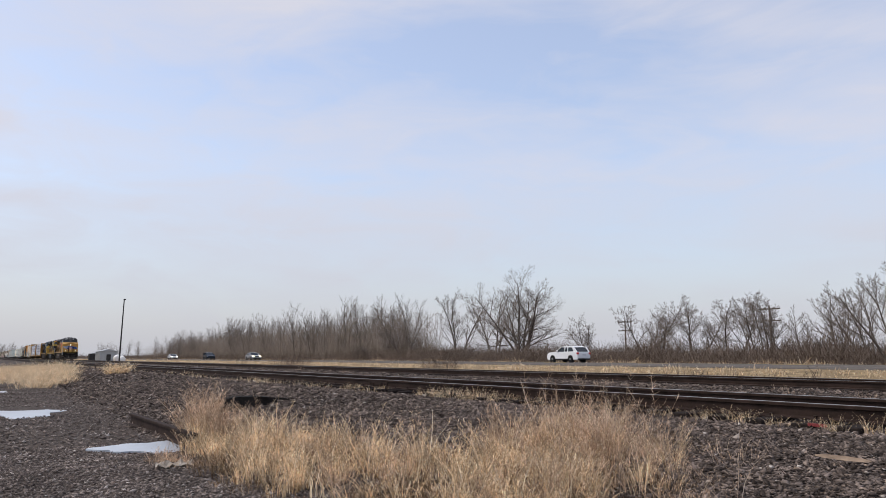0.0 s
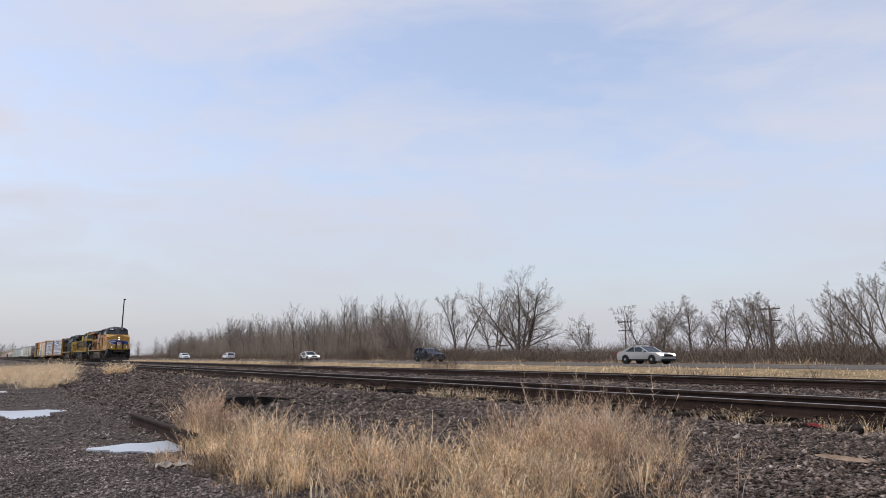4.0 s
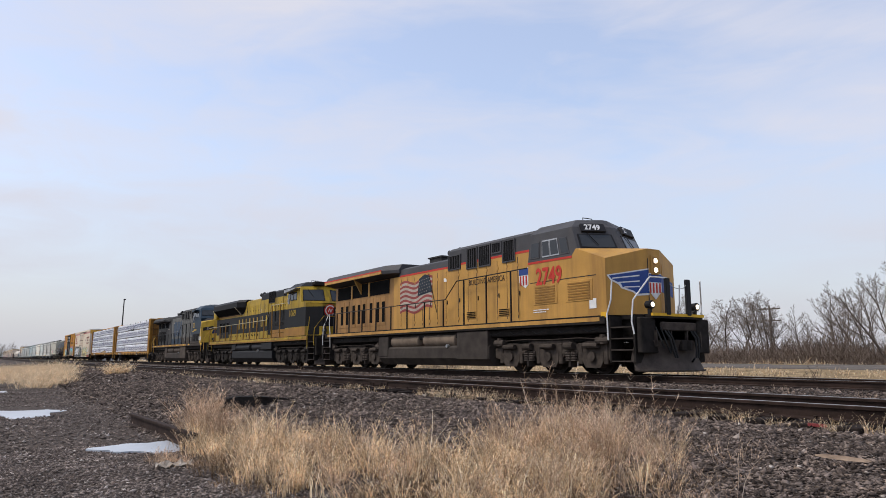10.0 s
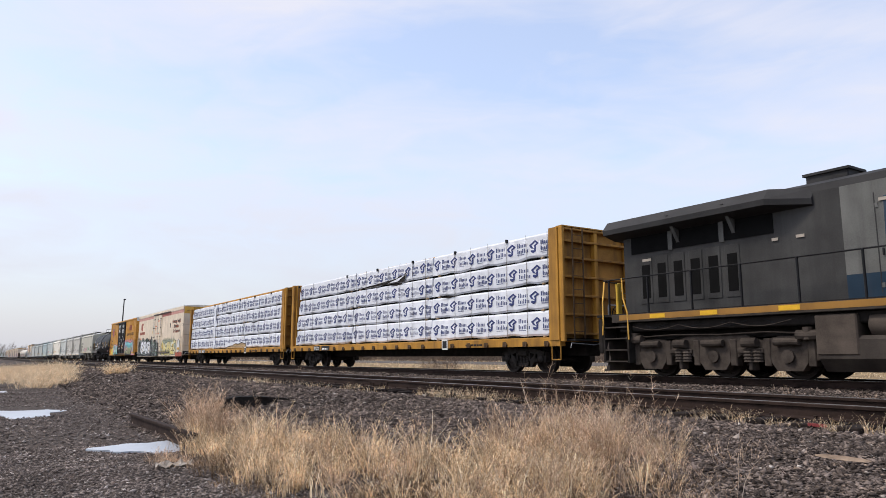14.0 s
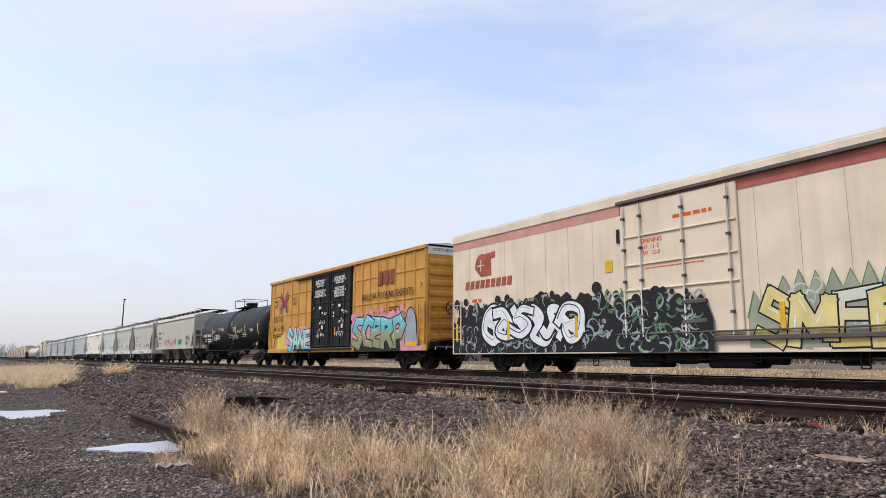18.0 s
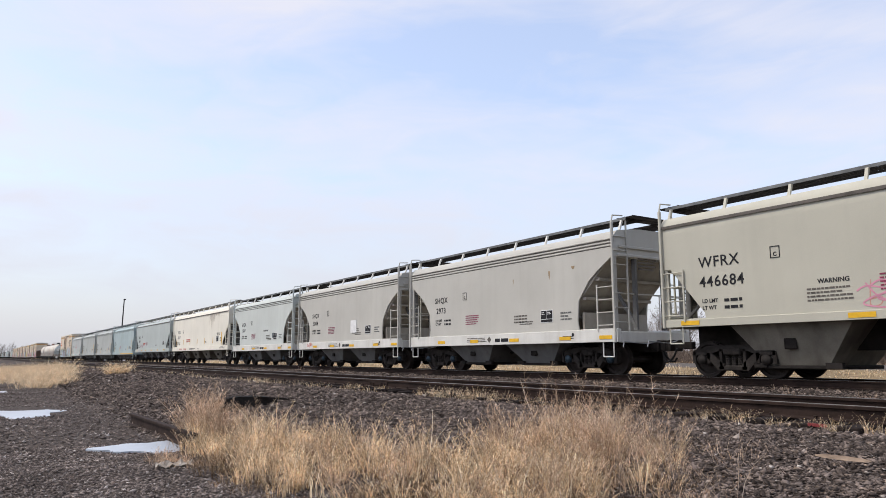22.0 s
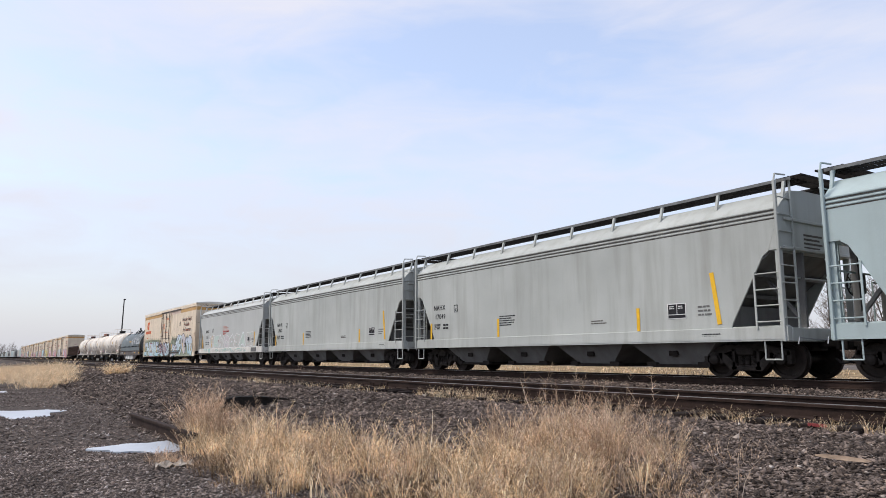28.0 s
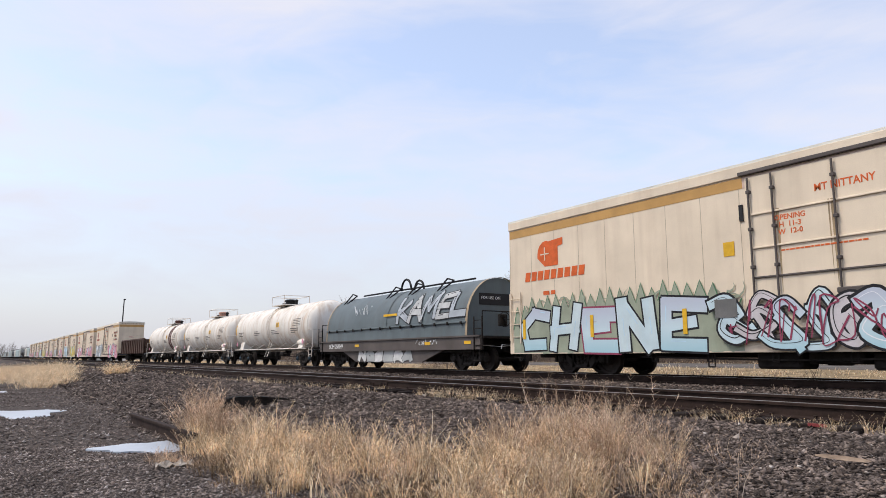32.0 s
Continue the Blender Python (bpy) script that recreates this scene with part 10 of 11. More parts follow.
        part("end_chain", G().tube([(e * 11.0, -0.4, 2.6), (e * 11.05, -0.2, 2.48), (e * 11.06, 0.0, 2.45), (e * 11.05, 0.2, 2.48), (e * 11.0, 0.4, 2.6)], 0.012, 4), M["galv"], car)
        part("end_rail", G().tube([(e * 10.95, -1.1, 2.75), (e * 11.0, -0.45, 2.75)], 0.022, 6), stepm if e > 0 else railm, car)
    # long handrail with stanchions
    hx = [(-10.6, 2.80), (2.89, 2.88), (3.71, 3.75), (6.05, 3.75)] if vg else [(-10.6, 2.72), (1.1, 2.76), (1.9, 3.42), (6.1, 3.48)]
    for s in (-1, 1):
        part("handrail", G().tube([(x_, s * 1.49, z_) for x_, z_ in hx], 0.020, 6), M["vpale"] if vg else railm, car)
    for k_ in range(12):
        x_ = -10.4 + k_ * 1.42
        z_ = float(np.interp(x_, [p[0] for p in hx], [p[1] for p in hx]))
        part("stanchion", G().box(x_ - 0.022, x_ + 0.022, -1.52, -1.46, 1.7, z_, 0.01), M["vorg"] if vg else M["black"], car)
        part("stanchion", G().box(x_ - 0.03, x_ + 0.03, 1.46, 1.52, 1.7, z_, 0.01), railm, car)
    # paint marks
    ex = pose(0, 0, 0, 90, 0, 90)
    if up:
        text(car, "2749", 6.60, 2.86, 0.76, M["red"], y=-1.535, wide=0.82, bold=0.02, name="road_number")
        text(car, "BUILDING AMERICA", 2.35, 3.22, 0.30, M["ink"], y=-W2 - 0.008, wide=0.82)
        for f_ in (front, frontb):
            face_panel(car, "number_board", f_, 0.20, 0.80, 0.80, 1.06, M["ink"], 0.09, 0.05, "black number board")
            o_ = bil(*f_, 0.27, 0.855)
            ux = (Vector(f_[1]) - Vector(f_[0])).normalized()
            nz = ux.cross(Vector(f_[3]) - Vector(f_[0])).normalized()
            uy = nz.cross(ux)
            o_ += nz * 0.095
            text(car, "2749", 0, 0, 0.27, M["white"], rot=Matrix(((ux.x, uy.x, nz.x, 0), (ux.y, uy.y, nz.y, 0), (ux.z, uy.z, nz.z, 0), (0, 0, 0, 1))), at=tuple(o_), bold=0.008)
        # waving striped flag
        for r_ in range(13):
            z = 3.72 - r_ * 0.105
            g = G()
            pts = [(-3.25 + q * 0.22, z + 0.10 * math.sin(q * 0.75 + 0.4) + 0.012 * q) for q in range(13)]
            band(g, pts, 0.104, -W1 - 0.012)
            part("flag_stripe", g, M["flagred"] if r_ % 2 == 0 else M["flagwhite"], car)
        g = G()
        g.prism([(-1.75, 3.12), (-0.62, 3.24), (-0.80, 3.92), (-1.15, 4.02), (-1.62, 3.86)], "y", -W1 - 0.024, -W1 - 0.016)
        fc = part("flag_canton", g, M["flagblue"], car)
        for r_ in range(5):
            for q in range(5):
                x_, z_ = -1.58 + q * 0.19 + 0.05 * (r_ % 2), 3.24 + r_ * 0.13 + 0.02 * q
                part("flag_star", cached("flag_star", lambda: G().prism([(0.035 * math.cos(1.571 + k * 0.628) * (1 if k % 2 == 0 else 0.42), 0.035 * math.sin(1.571 + k * 0.628) * (1 if k % 2 == 0 else 0.42)) for k in range(10)], "y", -W1 - 0.028, -W1 - 0.0245), M["flagwhite"]), None, fc).location = (x_, 0, z_)
        ribbon(g2 := G(), [(-0.85, 4.0), (-0.22, 2.35)], 0.03, -W1 - 0.02, 0.01)
        part("flag_staff", g2, M["black"], car)
        sh = part("shield", G().prism([(5.35, 3.52), (6.0, 3.56), (5.98, 3.05), (5.7, 2.85), (5.38, 3.05)], "y", -W2 - 0.014, -W2 - 0.006), M["white"], car, "shield emblem in plain colours")
        part("shield_top", G().box(5.37, 5.99, -W2 - 0.02, -W2 - 0.014, 3.30, 3.53), M["blue"], sh)
        for q in range(4):
            part("shield_bar", G().box(5.42 + q * 0.15, 5.49 + q * 0.15, -W2 - 0.02, -W2 - 0.014, 2.95, 3.28), M["red"], sh)
        # winged emblem on the nose
        def face_poly(name, uv, material, out):
            n_ = (Vector(fq[1]) - Vector(fq[0])).cross(Vector(fq[3]) - Vector(fq[0])).normalized()
            return part(name, G().add([bil(*fq, u, v) + n_ * out for u, v in uv], [tuple(range(len(uv)))]), material, car)
        face_poly("emblem_wing_rim", [(0.02, 0.70), (0.10, 0.60), (0.30, 0.50), (0.34, 0.44), (0.62, 0.36), (0.70, 0.30), (1.0, 0.30), (1.0, 0.70)], M["white"], 0.012)
        face_poly("emblem_wing", [(0.07, 0.68), (0.14, 0.61), (0.34, 0.52), (0.38, 0.46), (0.64, 0.38), (0.72, 0.33), (1.0, 0.33), (1.0, 0.68)], M["blue"], 0.015)
        for q in range(3):
            face_poly("feather_line", [(0.14 + 0.14 * q, 0.615 - 0.085 * q), (0.78, 0.60 - 0.085 * q), (0.78, 0.62 - 0.085 * q), (0.14 + 0.14 * q, 0.635 - 0.085 * q)], M["white"], 0.018)
        em = part("nose_shield", G().prism([(-0.28, 2.98), (0.28, 2.98), (0.28, 2.45), (0.0, 2.2), (-0.28, 2.45)], "x", xf + 0.004, xf + 0.012), M["white"], car, "shield emblem in plain colours")
        part("shield_top", G().box(xf + 0.012, xf + 0.016, -0.27, 0.27, 2.72, 2.96), M["blue"], em)
        for q in range(4):
            part("shield_bar", G().box(xf + 0.012, xf + 0.016, -0.25 + q * 0.14, -0.18 + q * 0.14, 2.40, 2.70), M["red"], em)
        face_panel(car, "emblem_wing", fr, 0.02, 0.85, 0.36, 0.62, M["blue"], 0.014, 0.01)
        part("yellow_sill_band", G().box(9.45, 9.7, -1.53, -1.5, 1.66, 1.82), M["yel"], car)
        plate(car, "white_placard", 9.0, 9.28, 1.95, 2.25, M["white"], -1.522)
    elif vg:
        text(car, "1069", 6.82, 2.90, 0.50, M["vyel"], y=-1.535, wide=1.1, bold=0.012, name="road_number")
        for q in range(9):
            xq = -4.5 + q * 0.80
            wq = (W1 if xq < 0.75 else W2) + 0.012
            part("word_mark_bar", G().prism([(xq, 2.52), (xq + 0.20, 2.52), (xq + 0.20, 3.22), (xq, 3.22)], "y", -wq, -wq + 0.012), M["vyel"], car, "yellow word mark reduced to bars")
        for q in range(14):
            plate(car, "door_mark", -6.5 + q * 0.62, -6.40 + q * 0.62, 1.98, 2.10, M["vdark"], -W1 - 0.006, 0.004)
        # round red and white disc on the nose
        for rr_, m_, o_ in ((0.36, M["red"], 0.006), (0.30, M["white"], 0.010), (0.24, M["red"], 0.014)):
            part("round_emblem", G().lathe((xf + o_, -0.36, 3.12), "x", [(0, rr_), (0.004, rr_)], 24), m_, car)
        for a, b in (((-0.48, 3.02), (-0.40, 3.22)), ((-0.40, 3.22), (-0.32, 3.02)), ((-0.32, 3.02), (-0.24, 3.22))):
            part("emblem_stroke", G().tube([(xf + 0.02, *a), (xf + 0.02, *b)], 0.018, 4), M["white"], car)
        part("silver_nose", G().box(xf - 0.01, xf + 0.012, 0.05, 0.75, 1.9, 3.3), M["galv"], car)
        part("number_board", G().box(8.3, 8.75, -0.75, 0.75, 4.66, 4.88, 0.03), M["under"], car)
    else:
        text(car, "22", 6.42, 3.04, 0.56, M["cyel"], y=-1.535, wide=0.85, bold=0.012, name="road_number")
        g = G()
        g.prism([(5.75 + 0.3, 2.70), (6.9, 2.82), (6.85, 2.92), (7.75, 2.80), (6.75, 2.72), (6.8, 2.64)], "y", -1.54, -1.522)
        part("lightning_flash", g, M["cyel"], car)
        part("blue_flank", G().prism([(4.4, 2.5), (6.2, 2.5), (6.2, 4.25), (5.75, 4.25)], "y", -W2 - 0.010, -W2 - 0.004), M["cblue"], car)
        for x_, w_ in ((-3.05, W1), (-1.72, W1), (-0.40, W1)):
            part("worn_blue_block", G().prism([(x_, 2.5), (x_ + 1.12, 2.5), (x_ + 1.16, 3.88), (x_ + 0.04, 3.88)], "y", -w_ - 0.012, -w_ - 0.007), M["letter"], car, "worn blue word mark reduced to a block")
        face_panel(car, "nose_mark", fq, 0.66, 0.98, 0.40, 0.60, M["navy"], 0.014, 0.01)
        part("nose_mark", G().box(xf + 0.004, xf + 0.012, -0.22, 0.22, 2.50, 2.88), M["navy"], car)
        face_panel(car, "nose_mark", fr, 0.04, 0.40, 0.40, 0.60, M["navy"], 0.014, 0.01)
        face_panel(car, "number_board_rim", fq, 0.12, 0.74, 0.575, 0.735, M["black"], 0.05, 0.02)
        face_panel(car, "number_board", fq, 0.16, 0.70, 0.60, 0.715, M["ink"], 0.056, 0.02)
        f_ux = (Vector(fq[1]) - Vector(fq[0])).normalized()
        f_nz = f_ux.cross(Vector(fq[3]) - Vector(fq[0])).normalized()
        f_uy = f_nz.cross(f_ux)
        text(car, "22", 0, 0, 0.20, M["white"], rot=Matrix(((f_ux.x, f_uy.x, f_nz.x, 0), (f_ux.y, f_uy.y, f_nz.y, 0), (f_ux.z, f_uy.z, f_nz.z, 0), (0, 0, 0, 1))), at=tuple(bil(*fq, 0.34, 0.62) + f_nz * 0.06))
        # small pale tags on the doors and chains hung under the sill
        for x_, z_, w_ in ((-9.5, 3.2, 0.3), (-5.55, 3.25, 0.16), (-4.95, 3.25, 0.2), (-3.1, 3.78, 0.4), (-2.6, 2.92, 0.16), (-1.5, 2.94, 0.12), (-0.9, 2.96, 0.2)):
            part("pale_tag", G().box(x_, x_ + w_, -W1 - 0.03, -W1 - 0.022, z_, z_ + 0.07), M["flagwhite"], car)
        part("slack_chain", G().tube([(-9.6 + q_ * 0.22, -1.45, 1.36 - 0.12 * abs(math.sin(q_ * 0.45))) for q_ in range(22)], 0.010, 5), M["plough"], car)
        part("grime_band", G().prism([(6.22, 1.74), (8.6, 1.74), (8.66, 2.1), (8.1, 2.26), (7.3, 2.16), (6.6, 2.32), (6.22, 2.28)], "y", -1.5245, -1.521), M["cdirt"], car, "brown grime along the cab foot")
        for x_ in (8.35, 8.75):
            plate(car, "pale_placard", x_, x_ + 0.34, 1.92, 2.22, M["sillw"], -1.53)
        for x_ in (5.0, 9.0):
            plate(car, "sill_reflector", x_, x_ + 0.5, 1.56, 1.68, M["yel"], -1.552)
    plate(car, "marker_plate", 0.3, 0.5, 3.55, 3.7, M["white"], -W1 - 0.004)
    if up:
        bars(car, 6.45, 1.95, 0.8, 0.14, 2, M["white"], -1.535)
    return car

# ---- the train, from its head: (thing, centre along the track at 19 s) ----
TRAIN = []


def far_car(kind, paint):
    """A car of the train's tail, which stays far off: body, sill, walk, running gear."""
    ha = 8.1 if kind == "hopper" else 7.7
    car = thing("covered_hopper" if kind == "hopper" else "tank_car", "grey covered hopper in the tail of the train" if kind == "hopper" else "dark tank car in the tail of the train", "hopper car" if kind == "hopper" else "tank car", "cars in the tail of the train")
    for s in (-1, 1):
        tr = part("truck", cached("freight_frame", freight_frame, M["truck"]), None, car)
        tr.location.x = s * (ha - 1.4)
        for q in (-0.89, 0.89):
            w = part("wheelset", cached(("wheelset", 0.457), lambda: G().lathe((0, 0, 0), "y", wheel_profile(0.457), 28), M["wheel"], True), None, tr)
            w.location = (q, 0, 0.457)
    if kind == "hopper":
        prof = [(-1.5, 1.2), (-1.55, 3.7), (-1.4, 4.05), (-0.5, 4.28), (0.5, 4.28), (1.4, 4.05), (1.55, 3.7), (1.5, 1.2)]
        part("hopper_body", G().loft([[(x * (ha if z > 2.6 else ha - 1.3), y, z) for y, z in prof] for x in (-1, 1)]), paint, car)
        part("side_sill", G().box(-ha, ha, -1.58, 1.58, 0.95, 1.25, 0.02), paint, car)
        for s in (-1, 1):
            part("running_board", G().box(-ha, ha, *sorted((s * 0.4, s * 1.1)), 4.48, 4.54), M["under"], car)
            part("end_post", G().box(*sorted((s * ha, s * (ha - 0.15))), -1.5, 1.5, 1.2, 1.5), paint, car)
    else:
        part("tank_shell", G().lathe((0, 0, 2.5), "x", [(-ha, 0.2), (-ha + 0.2, 1.0), (-ha + 0.6, 1.48), (ha - 0.6, 1.48), (ha - 0.2, 1.0), (ha, 0.2)], 28), paint, car, smooth=True)
        part("sill", G().box(-ha, ha, -0.5, 0.5, 0.7, 1.1), M["under"], car)
        part("manway", G().lathe((0, 0, 3.95), "z", [(0, 0.4), (0.4, 0.4), (0.5, 0.2)], 12), M["black"], car)
    return car


def consist():
    def add(car, x):
        TRAIN.append((car, x))
        return car
    add(locomotive("up", "yellow and grey diesel locomotive with lit headlights"), 121.6)
    add(locomotive("vg", "black and yellow striped diesel locomotive"), 99.1)
    add(locomotive("cs", "sooty grey and dark blue diesel locomotive with yellow nose"), 77.0)
    add(lumber_car(5), 53.1)
    add(lumber_car(8), 28.95)
    add(reefer("cream insulated boxcar with faded red stripe and painted letters", M["redstripe"], 11, 0), 4.48)
    add(boxcar(), -17.5)
    tk, sh = tank_car("black tank car with yellow marks and white tags", M["tankblk"], 16.7, 1.52, 7.75, 2.56, 0.6, "GATX 88848", M["black"])
    tank_tags(tk, sh, M["gW"], [(-3.6, 1.75, 1.6, 0.5), (-2.4, 2.5, 0.7, 0.3), (-1.5, 2.45, 0.6, 0.35), (0.9, 2.35, 0.45, 0.8), (2.3, 2.2, 1.3, 0.3), (5.0, 2.2, 0.9, 0.5), (-7.0, 2.05, 0.55, 0.85), (-7.2, 2.85, 0.6, 0.25), (-4.1, 2.3, 0.9, 0.3), (1.3, 1.75, 1.3, 0.4), (-5.4, 1.6, 1.2, 0.35)], 7)
    add(tk, -36.05)
    cutA = [(0.28, 2.78), (0.35, 2.70), (1.25, 1.62), (1.3, 1.40)]
    w = hopper("warm grey covered hopper with three bays and small tags", 17.6, 7.75, M["hopA"], M["hopA"], (1.28, 1.46), cutA, [(-4.5, 3.0, 0.95), (-0.3, 3.0, 0.95), (4.0, 3.0, 0.95)], 3.72, 4.28, trk=6.1, ribs=(0.2,), shoulder=0.48, slope_paint=M["baytan"], bay_paint=M["bayshadegrime"])
    reporting(w, "WFRX", "446684", -6.6, 2.75, 0.38)
    graffiti(w, -2.6, 0.1, 1.5, 2.1, 4, [None], 3, line=M["gP"], fat=0.45)
    scrawl(w, -2.7, 1.55, 2.6, 0.55, 8, M["redstripe"], 61, t=0.03)
    graffiti(w, 1.95, 3.2, 1.68, 2.15, 5, [M["gF"]], 5, line=M["gF"], fat=0.3)
    for xx in (-3.6, 0.55):
        text(w, "WARNING", xx, 2.1, 0.14, M["ink"], bold=0.003)
        bars(w, xx - 0.25, 1.72, 1.1, 0.33, 4, M["seam"])
    for k, q in enumerate(("40% EMPTY LOAD", "EL-60I NO ADJ, BLOCK SEE", "ELX AND ENX 1/4 ADJ, BLOCK")):
        text(w, q, 4.75, 2.32 - 0.13 * k, 0.115, M["ink"], bold=0.002)
    bars(w, 4.75, 1.62, 1.2, 0.36, 4, M["seam"])
    for x in (-7.2, -3.0, -0.2, 2.6, 5.2):
        plate(w, "reflector", x, x + 0.55, 1.32, 1.43, M["yel"], -1.585)
    add(w, -53.2)
    cutB = [(0.12, 3.40), (0.72, 3.02), (1.05, 2.78), (1.5, 2.20), (1.56, 1.6), (1.5, 1.28)]
    for n_, x in (("2973", -68.4), ("3004", -80.9), ("1659", -93.35)):
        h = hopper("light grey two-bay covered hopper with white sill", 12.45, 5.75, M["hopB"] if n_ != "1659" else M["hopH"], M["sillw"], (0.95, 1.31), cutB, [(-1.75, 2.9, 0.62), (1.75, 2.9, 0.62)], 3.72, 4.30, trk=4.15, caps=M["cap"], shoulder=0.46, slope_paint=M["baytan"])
        reporting(h, "SHQX", n_, -3.85, 2.62, 0.31)
        for xx in (-3.6, -1.4, 0.9, 3.4, 5.1):
            plate(h, "reflector", xx, xx + 0.5, 1.03, 1.14, M["yel"], -1.585)
        bars(h, 0.1, 1.04, 1.0, 0.26, 1, M["ink"], -1.585)
        bars(h, -1.6, 1.06, 1.3, 0.18, 3, M["seam"], -1.585)
        for k in range(3):
            bars(h, 1.15, 1.66 + 0.10 * k, 0.7, 0.10, 1, M["seam"])
        g = G()
        g.prism([(-0.36, 1.13), (-0.24, 1.02), (-0.12, 1.13), (-0.24, 1.24)], "y", -1.586, -1.582)
        part("diamond_mark", g, M["seam"], h)
        part("jack_hole", G().lathe((4.0, -1.588, 1.19), "y", [(0, 0.05), (0.004, 0.055)], 10), M["ink"], h)
        if n_ == "2973":
            runs(h, 2.9, 3.0, 3.25, 0.5, 1, M["ruststain"], 3)
            runs(h, 1.1, 1.17, 3.15, 0.35, 2, M["ruststain"], 4)
            runs(h, 3.9, 4.05, 3.3, 0.12, 1, M["ruststain"], 5)
        if n_ == "1659":
            plate(h, "grey_patch", 2.28, 2.60, 1.72, 2.02, M["coil"])
            text(h, "INTERIOR PAINT", 0.65, 2.15, 0.12, M["ink"], bold=0.002)
        if n_ == "3004":
            plate(h, "white_patch", 0.95, 1.6, 1.7, 2.3, M["white"])
            scrawl(h, -4.4, 1.0, 0.6, 0.3, 4, M["red"], 2, y=-1.585)
        add(h, x)
    cutC = [(0.2, 2.95), (0.3, 2.9), (1.55, 1.75), (1.6, 1.42)]
    for n_, x, p_, b_ in (("11617", -109.1, M["hopC"], 0.66), ("11627", -128.2, M["hopD"], 0.6)):
        h = hopper("cream covered hopper with four bays" if n_ == "11617" else "pale green-grey covered hopper", 19.1, 8.85, p_, p_, (1.08, 1.42), cutC, [(-5.1, 2.5, b_), (-1.75, 2.5, b_), (1.6, 2.5, b_), (5.0, 2.5, b_)], 3.78, 4.36, walk_z=4.60, trk=7.3, ribs=(0.12,), bay_paint=M["bayshadegrime"] if n_ == "11617" else None, walk_paint=M["walktan"], shoulder=0.48 if n_ == "11617" else 0.38)
        reporting(h, "CRDX", n_, -7.2, 2.62, 0.36)
        if n_ == "11617":
            runs(h, 3.4, 4.9, 3.86, 1.25, 15, M["drip"], 7)
            runs(h, 2.6, 6.4, 3.86, 0.25, 12, M["drip"], 8, y=-1.5572)
            for k, q in enumerate(("EXW 10-8    H 8-9", "EW  8-0     H 15-0", "CU FT 5650")):
                text(h, q, 5.7, 2.32 - 0.12 * k, 0.10, M["ink"], bold=0.002)
        for k, q in enumerate(("DO NOT HAMMER", "ON SIDE OF CAR")):
            text(h, q, -3.8 if n_ == "11617" else -4.3, 1.98 - 0.15 * k, 0.15, M["red"], bold=0.003)
        for xx in ((-7.4, -4.95, -2.55, -0.15, 2.2, 4.6, 7.0) if n_ == "11617" else (-7.9, -5.3, -2.9, 0.1, 3.2, 6.2)):
            plate(h, "reflector", xx, xx + (0.1 if n_ == "11617" else 0.5), 1.6 if n_ == "11617" else 1.2, 2.05 if n_ == "11617" else 1.32, M["yel"], -1.56 if n_ == "11617" else -1.585)
        if n_ == "11617":
            o = plate(h, "slanted_reflector", 0, 0.12, 0, 0.95, M["yel"])
            o.location, o.rotation_euler = (6.95, 0, 1.45), (0, radians(-6), 0)
            scrawl(h, 6.9, 1.12, 1.2, 0.26, 6, M["ink"], 33, y=-1.585, t=0.025)
        if n_ == "11627":
            scrawl(h, -6.0, 1.55, 1.8, 0.4, 8, M["gM"], 8, t=0.03)
        add(h, x)
    cutD = [(0.30, 2.95), (0.45, 2.85), (1.35, 1.30), (1.38, 1.18)]
    for n_, x, p_, le in (("17033", -146.0, M["hopE"], 16.5), ("17049", -162.8, M["hopF"], 17.2), ("17063", -180.3, M["hopF"], 17.9)):
        ha = le / 2 - 0.55
        h = hopper("blue-grey covered hopper with yellow sill stripe" if n_ == "17033" else "streaked grey covered hopper with pale sill", le, ha, p_, p_, (0.88, 1.20), cutD, [(-ha * 0.58, 2.9, 0.55), (-ha * 0.19, 2.9, 0.55), (ha * 0.2, 2.9, 0.55), (ha * 0.58, 2.9, 0.55)], 3.70, 4.46, trk=ha - 1.35, walk_z=4.64)
        reporting(h, "NAHX", n_, -ha + 1.35, 2.36, 0.27)
        for xx in (-ha + 1.12, -ha + 5.5, ha - 4.3):
            plate(h, "reflector", xx, xx + 0.11, 1.22, 1.85, M["yel"])
        o = plate(h, "slanted_reflector", 0, 0.12, 0, 1.3, M["yel"])
        o.location, o.rotation_euler = (ha - 1.75, 0, 1.3), (0, radians(-7), 0)
        plate(h, "sill_stripe", -ha * 0.2, ha, 0.92, 1.02, M["yel"] if n_ == "17033" else p_, -1.585)
        if n_ == "17033":
            scrawl(h, -2.0, 1.6, 2.2, 0.8, 4, M["hopF"], 15, t=0.05)
        add(h, x)
    h = hopper("light grey covered hopper with faded painted letters along it", 16.6, 7.8, M["hopG"], M["sillw"], (0.85, 1.2), cutD, [(-4.4, 2.8, 0.52), (-1.45, 2.8, 0.52), (1.45, 2.8, 0.52), (4.4, 2.8, 0.52)], 3.70, 4.41, trk=6.4, walk_z=4.58)
    reporting(h, "SMNX", "1116", -6.05, 2.42, 0.33)
    for k, q in enumerate(("DO NOT HAMMER", "ON CAR")):
        text(h, q, -1.2, 2.35 - 0.18 * k, 0.17, M["red"], bold=0.003)
    bars(h, -1.35, 2.5, 1.6, 0.36, 4, M["redstripe"])
    letter_piece(h, "HENCOSAE", -4.9, 5.6, 1.22, 2.05, [M["gH"], M["gJ"], M["gH"], M["gQ"], M["gH"]], 17, [M["gW"], M["gW2"]], lambda z: -1.560, fat=0.23, rim=0.045, rough=0.07, shade=M["gT2"], tight=0.85)
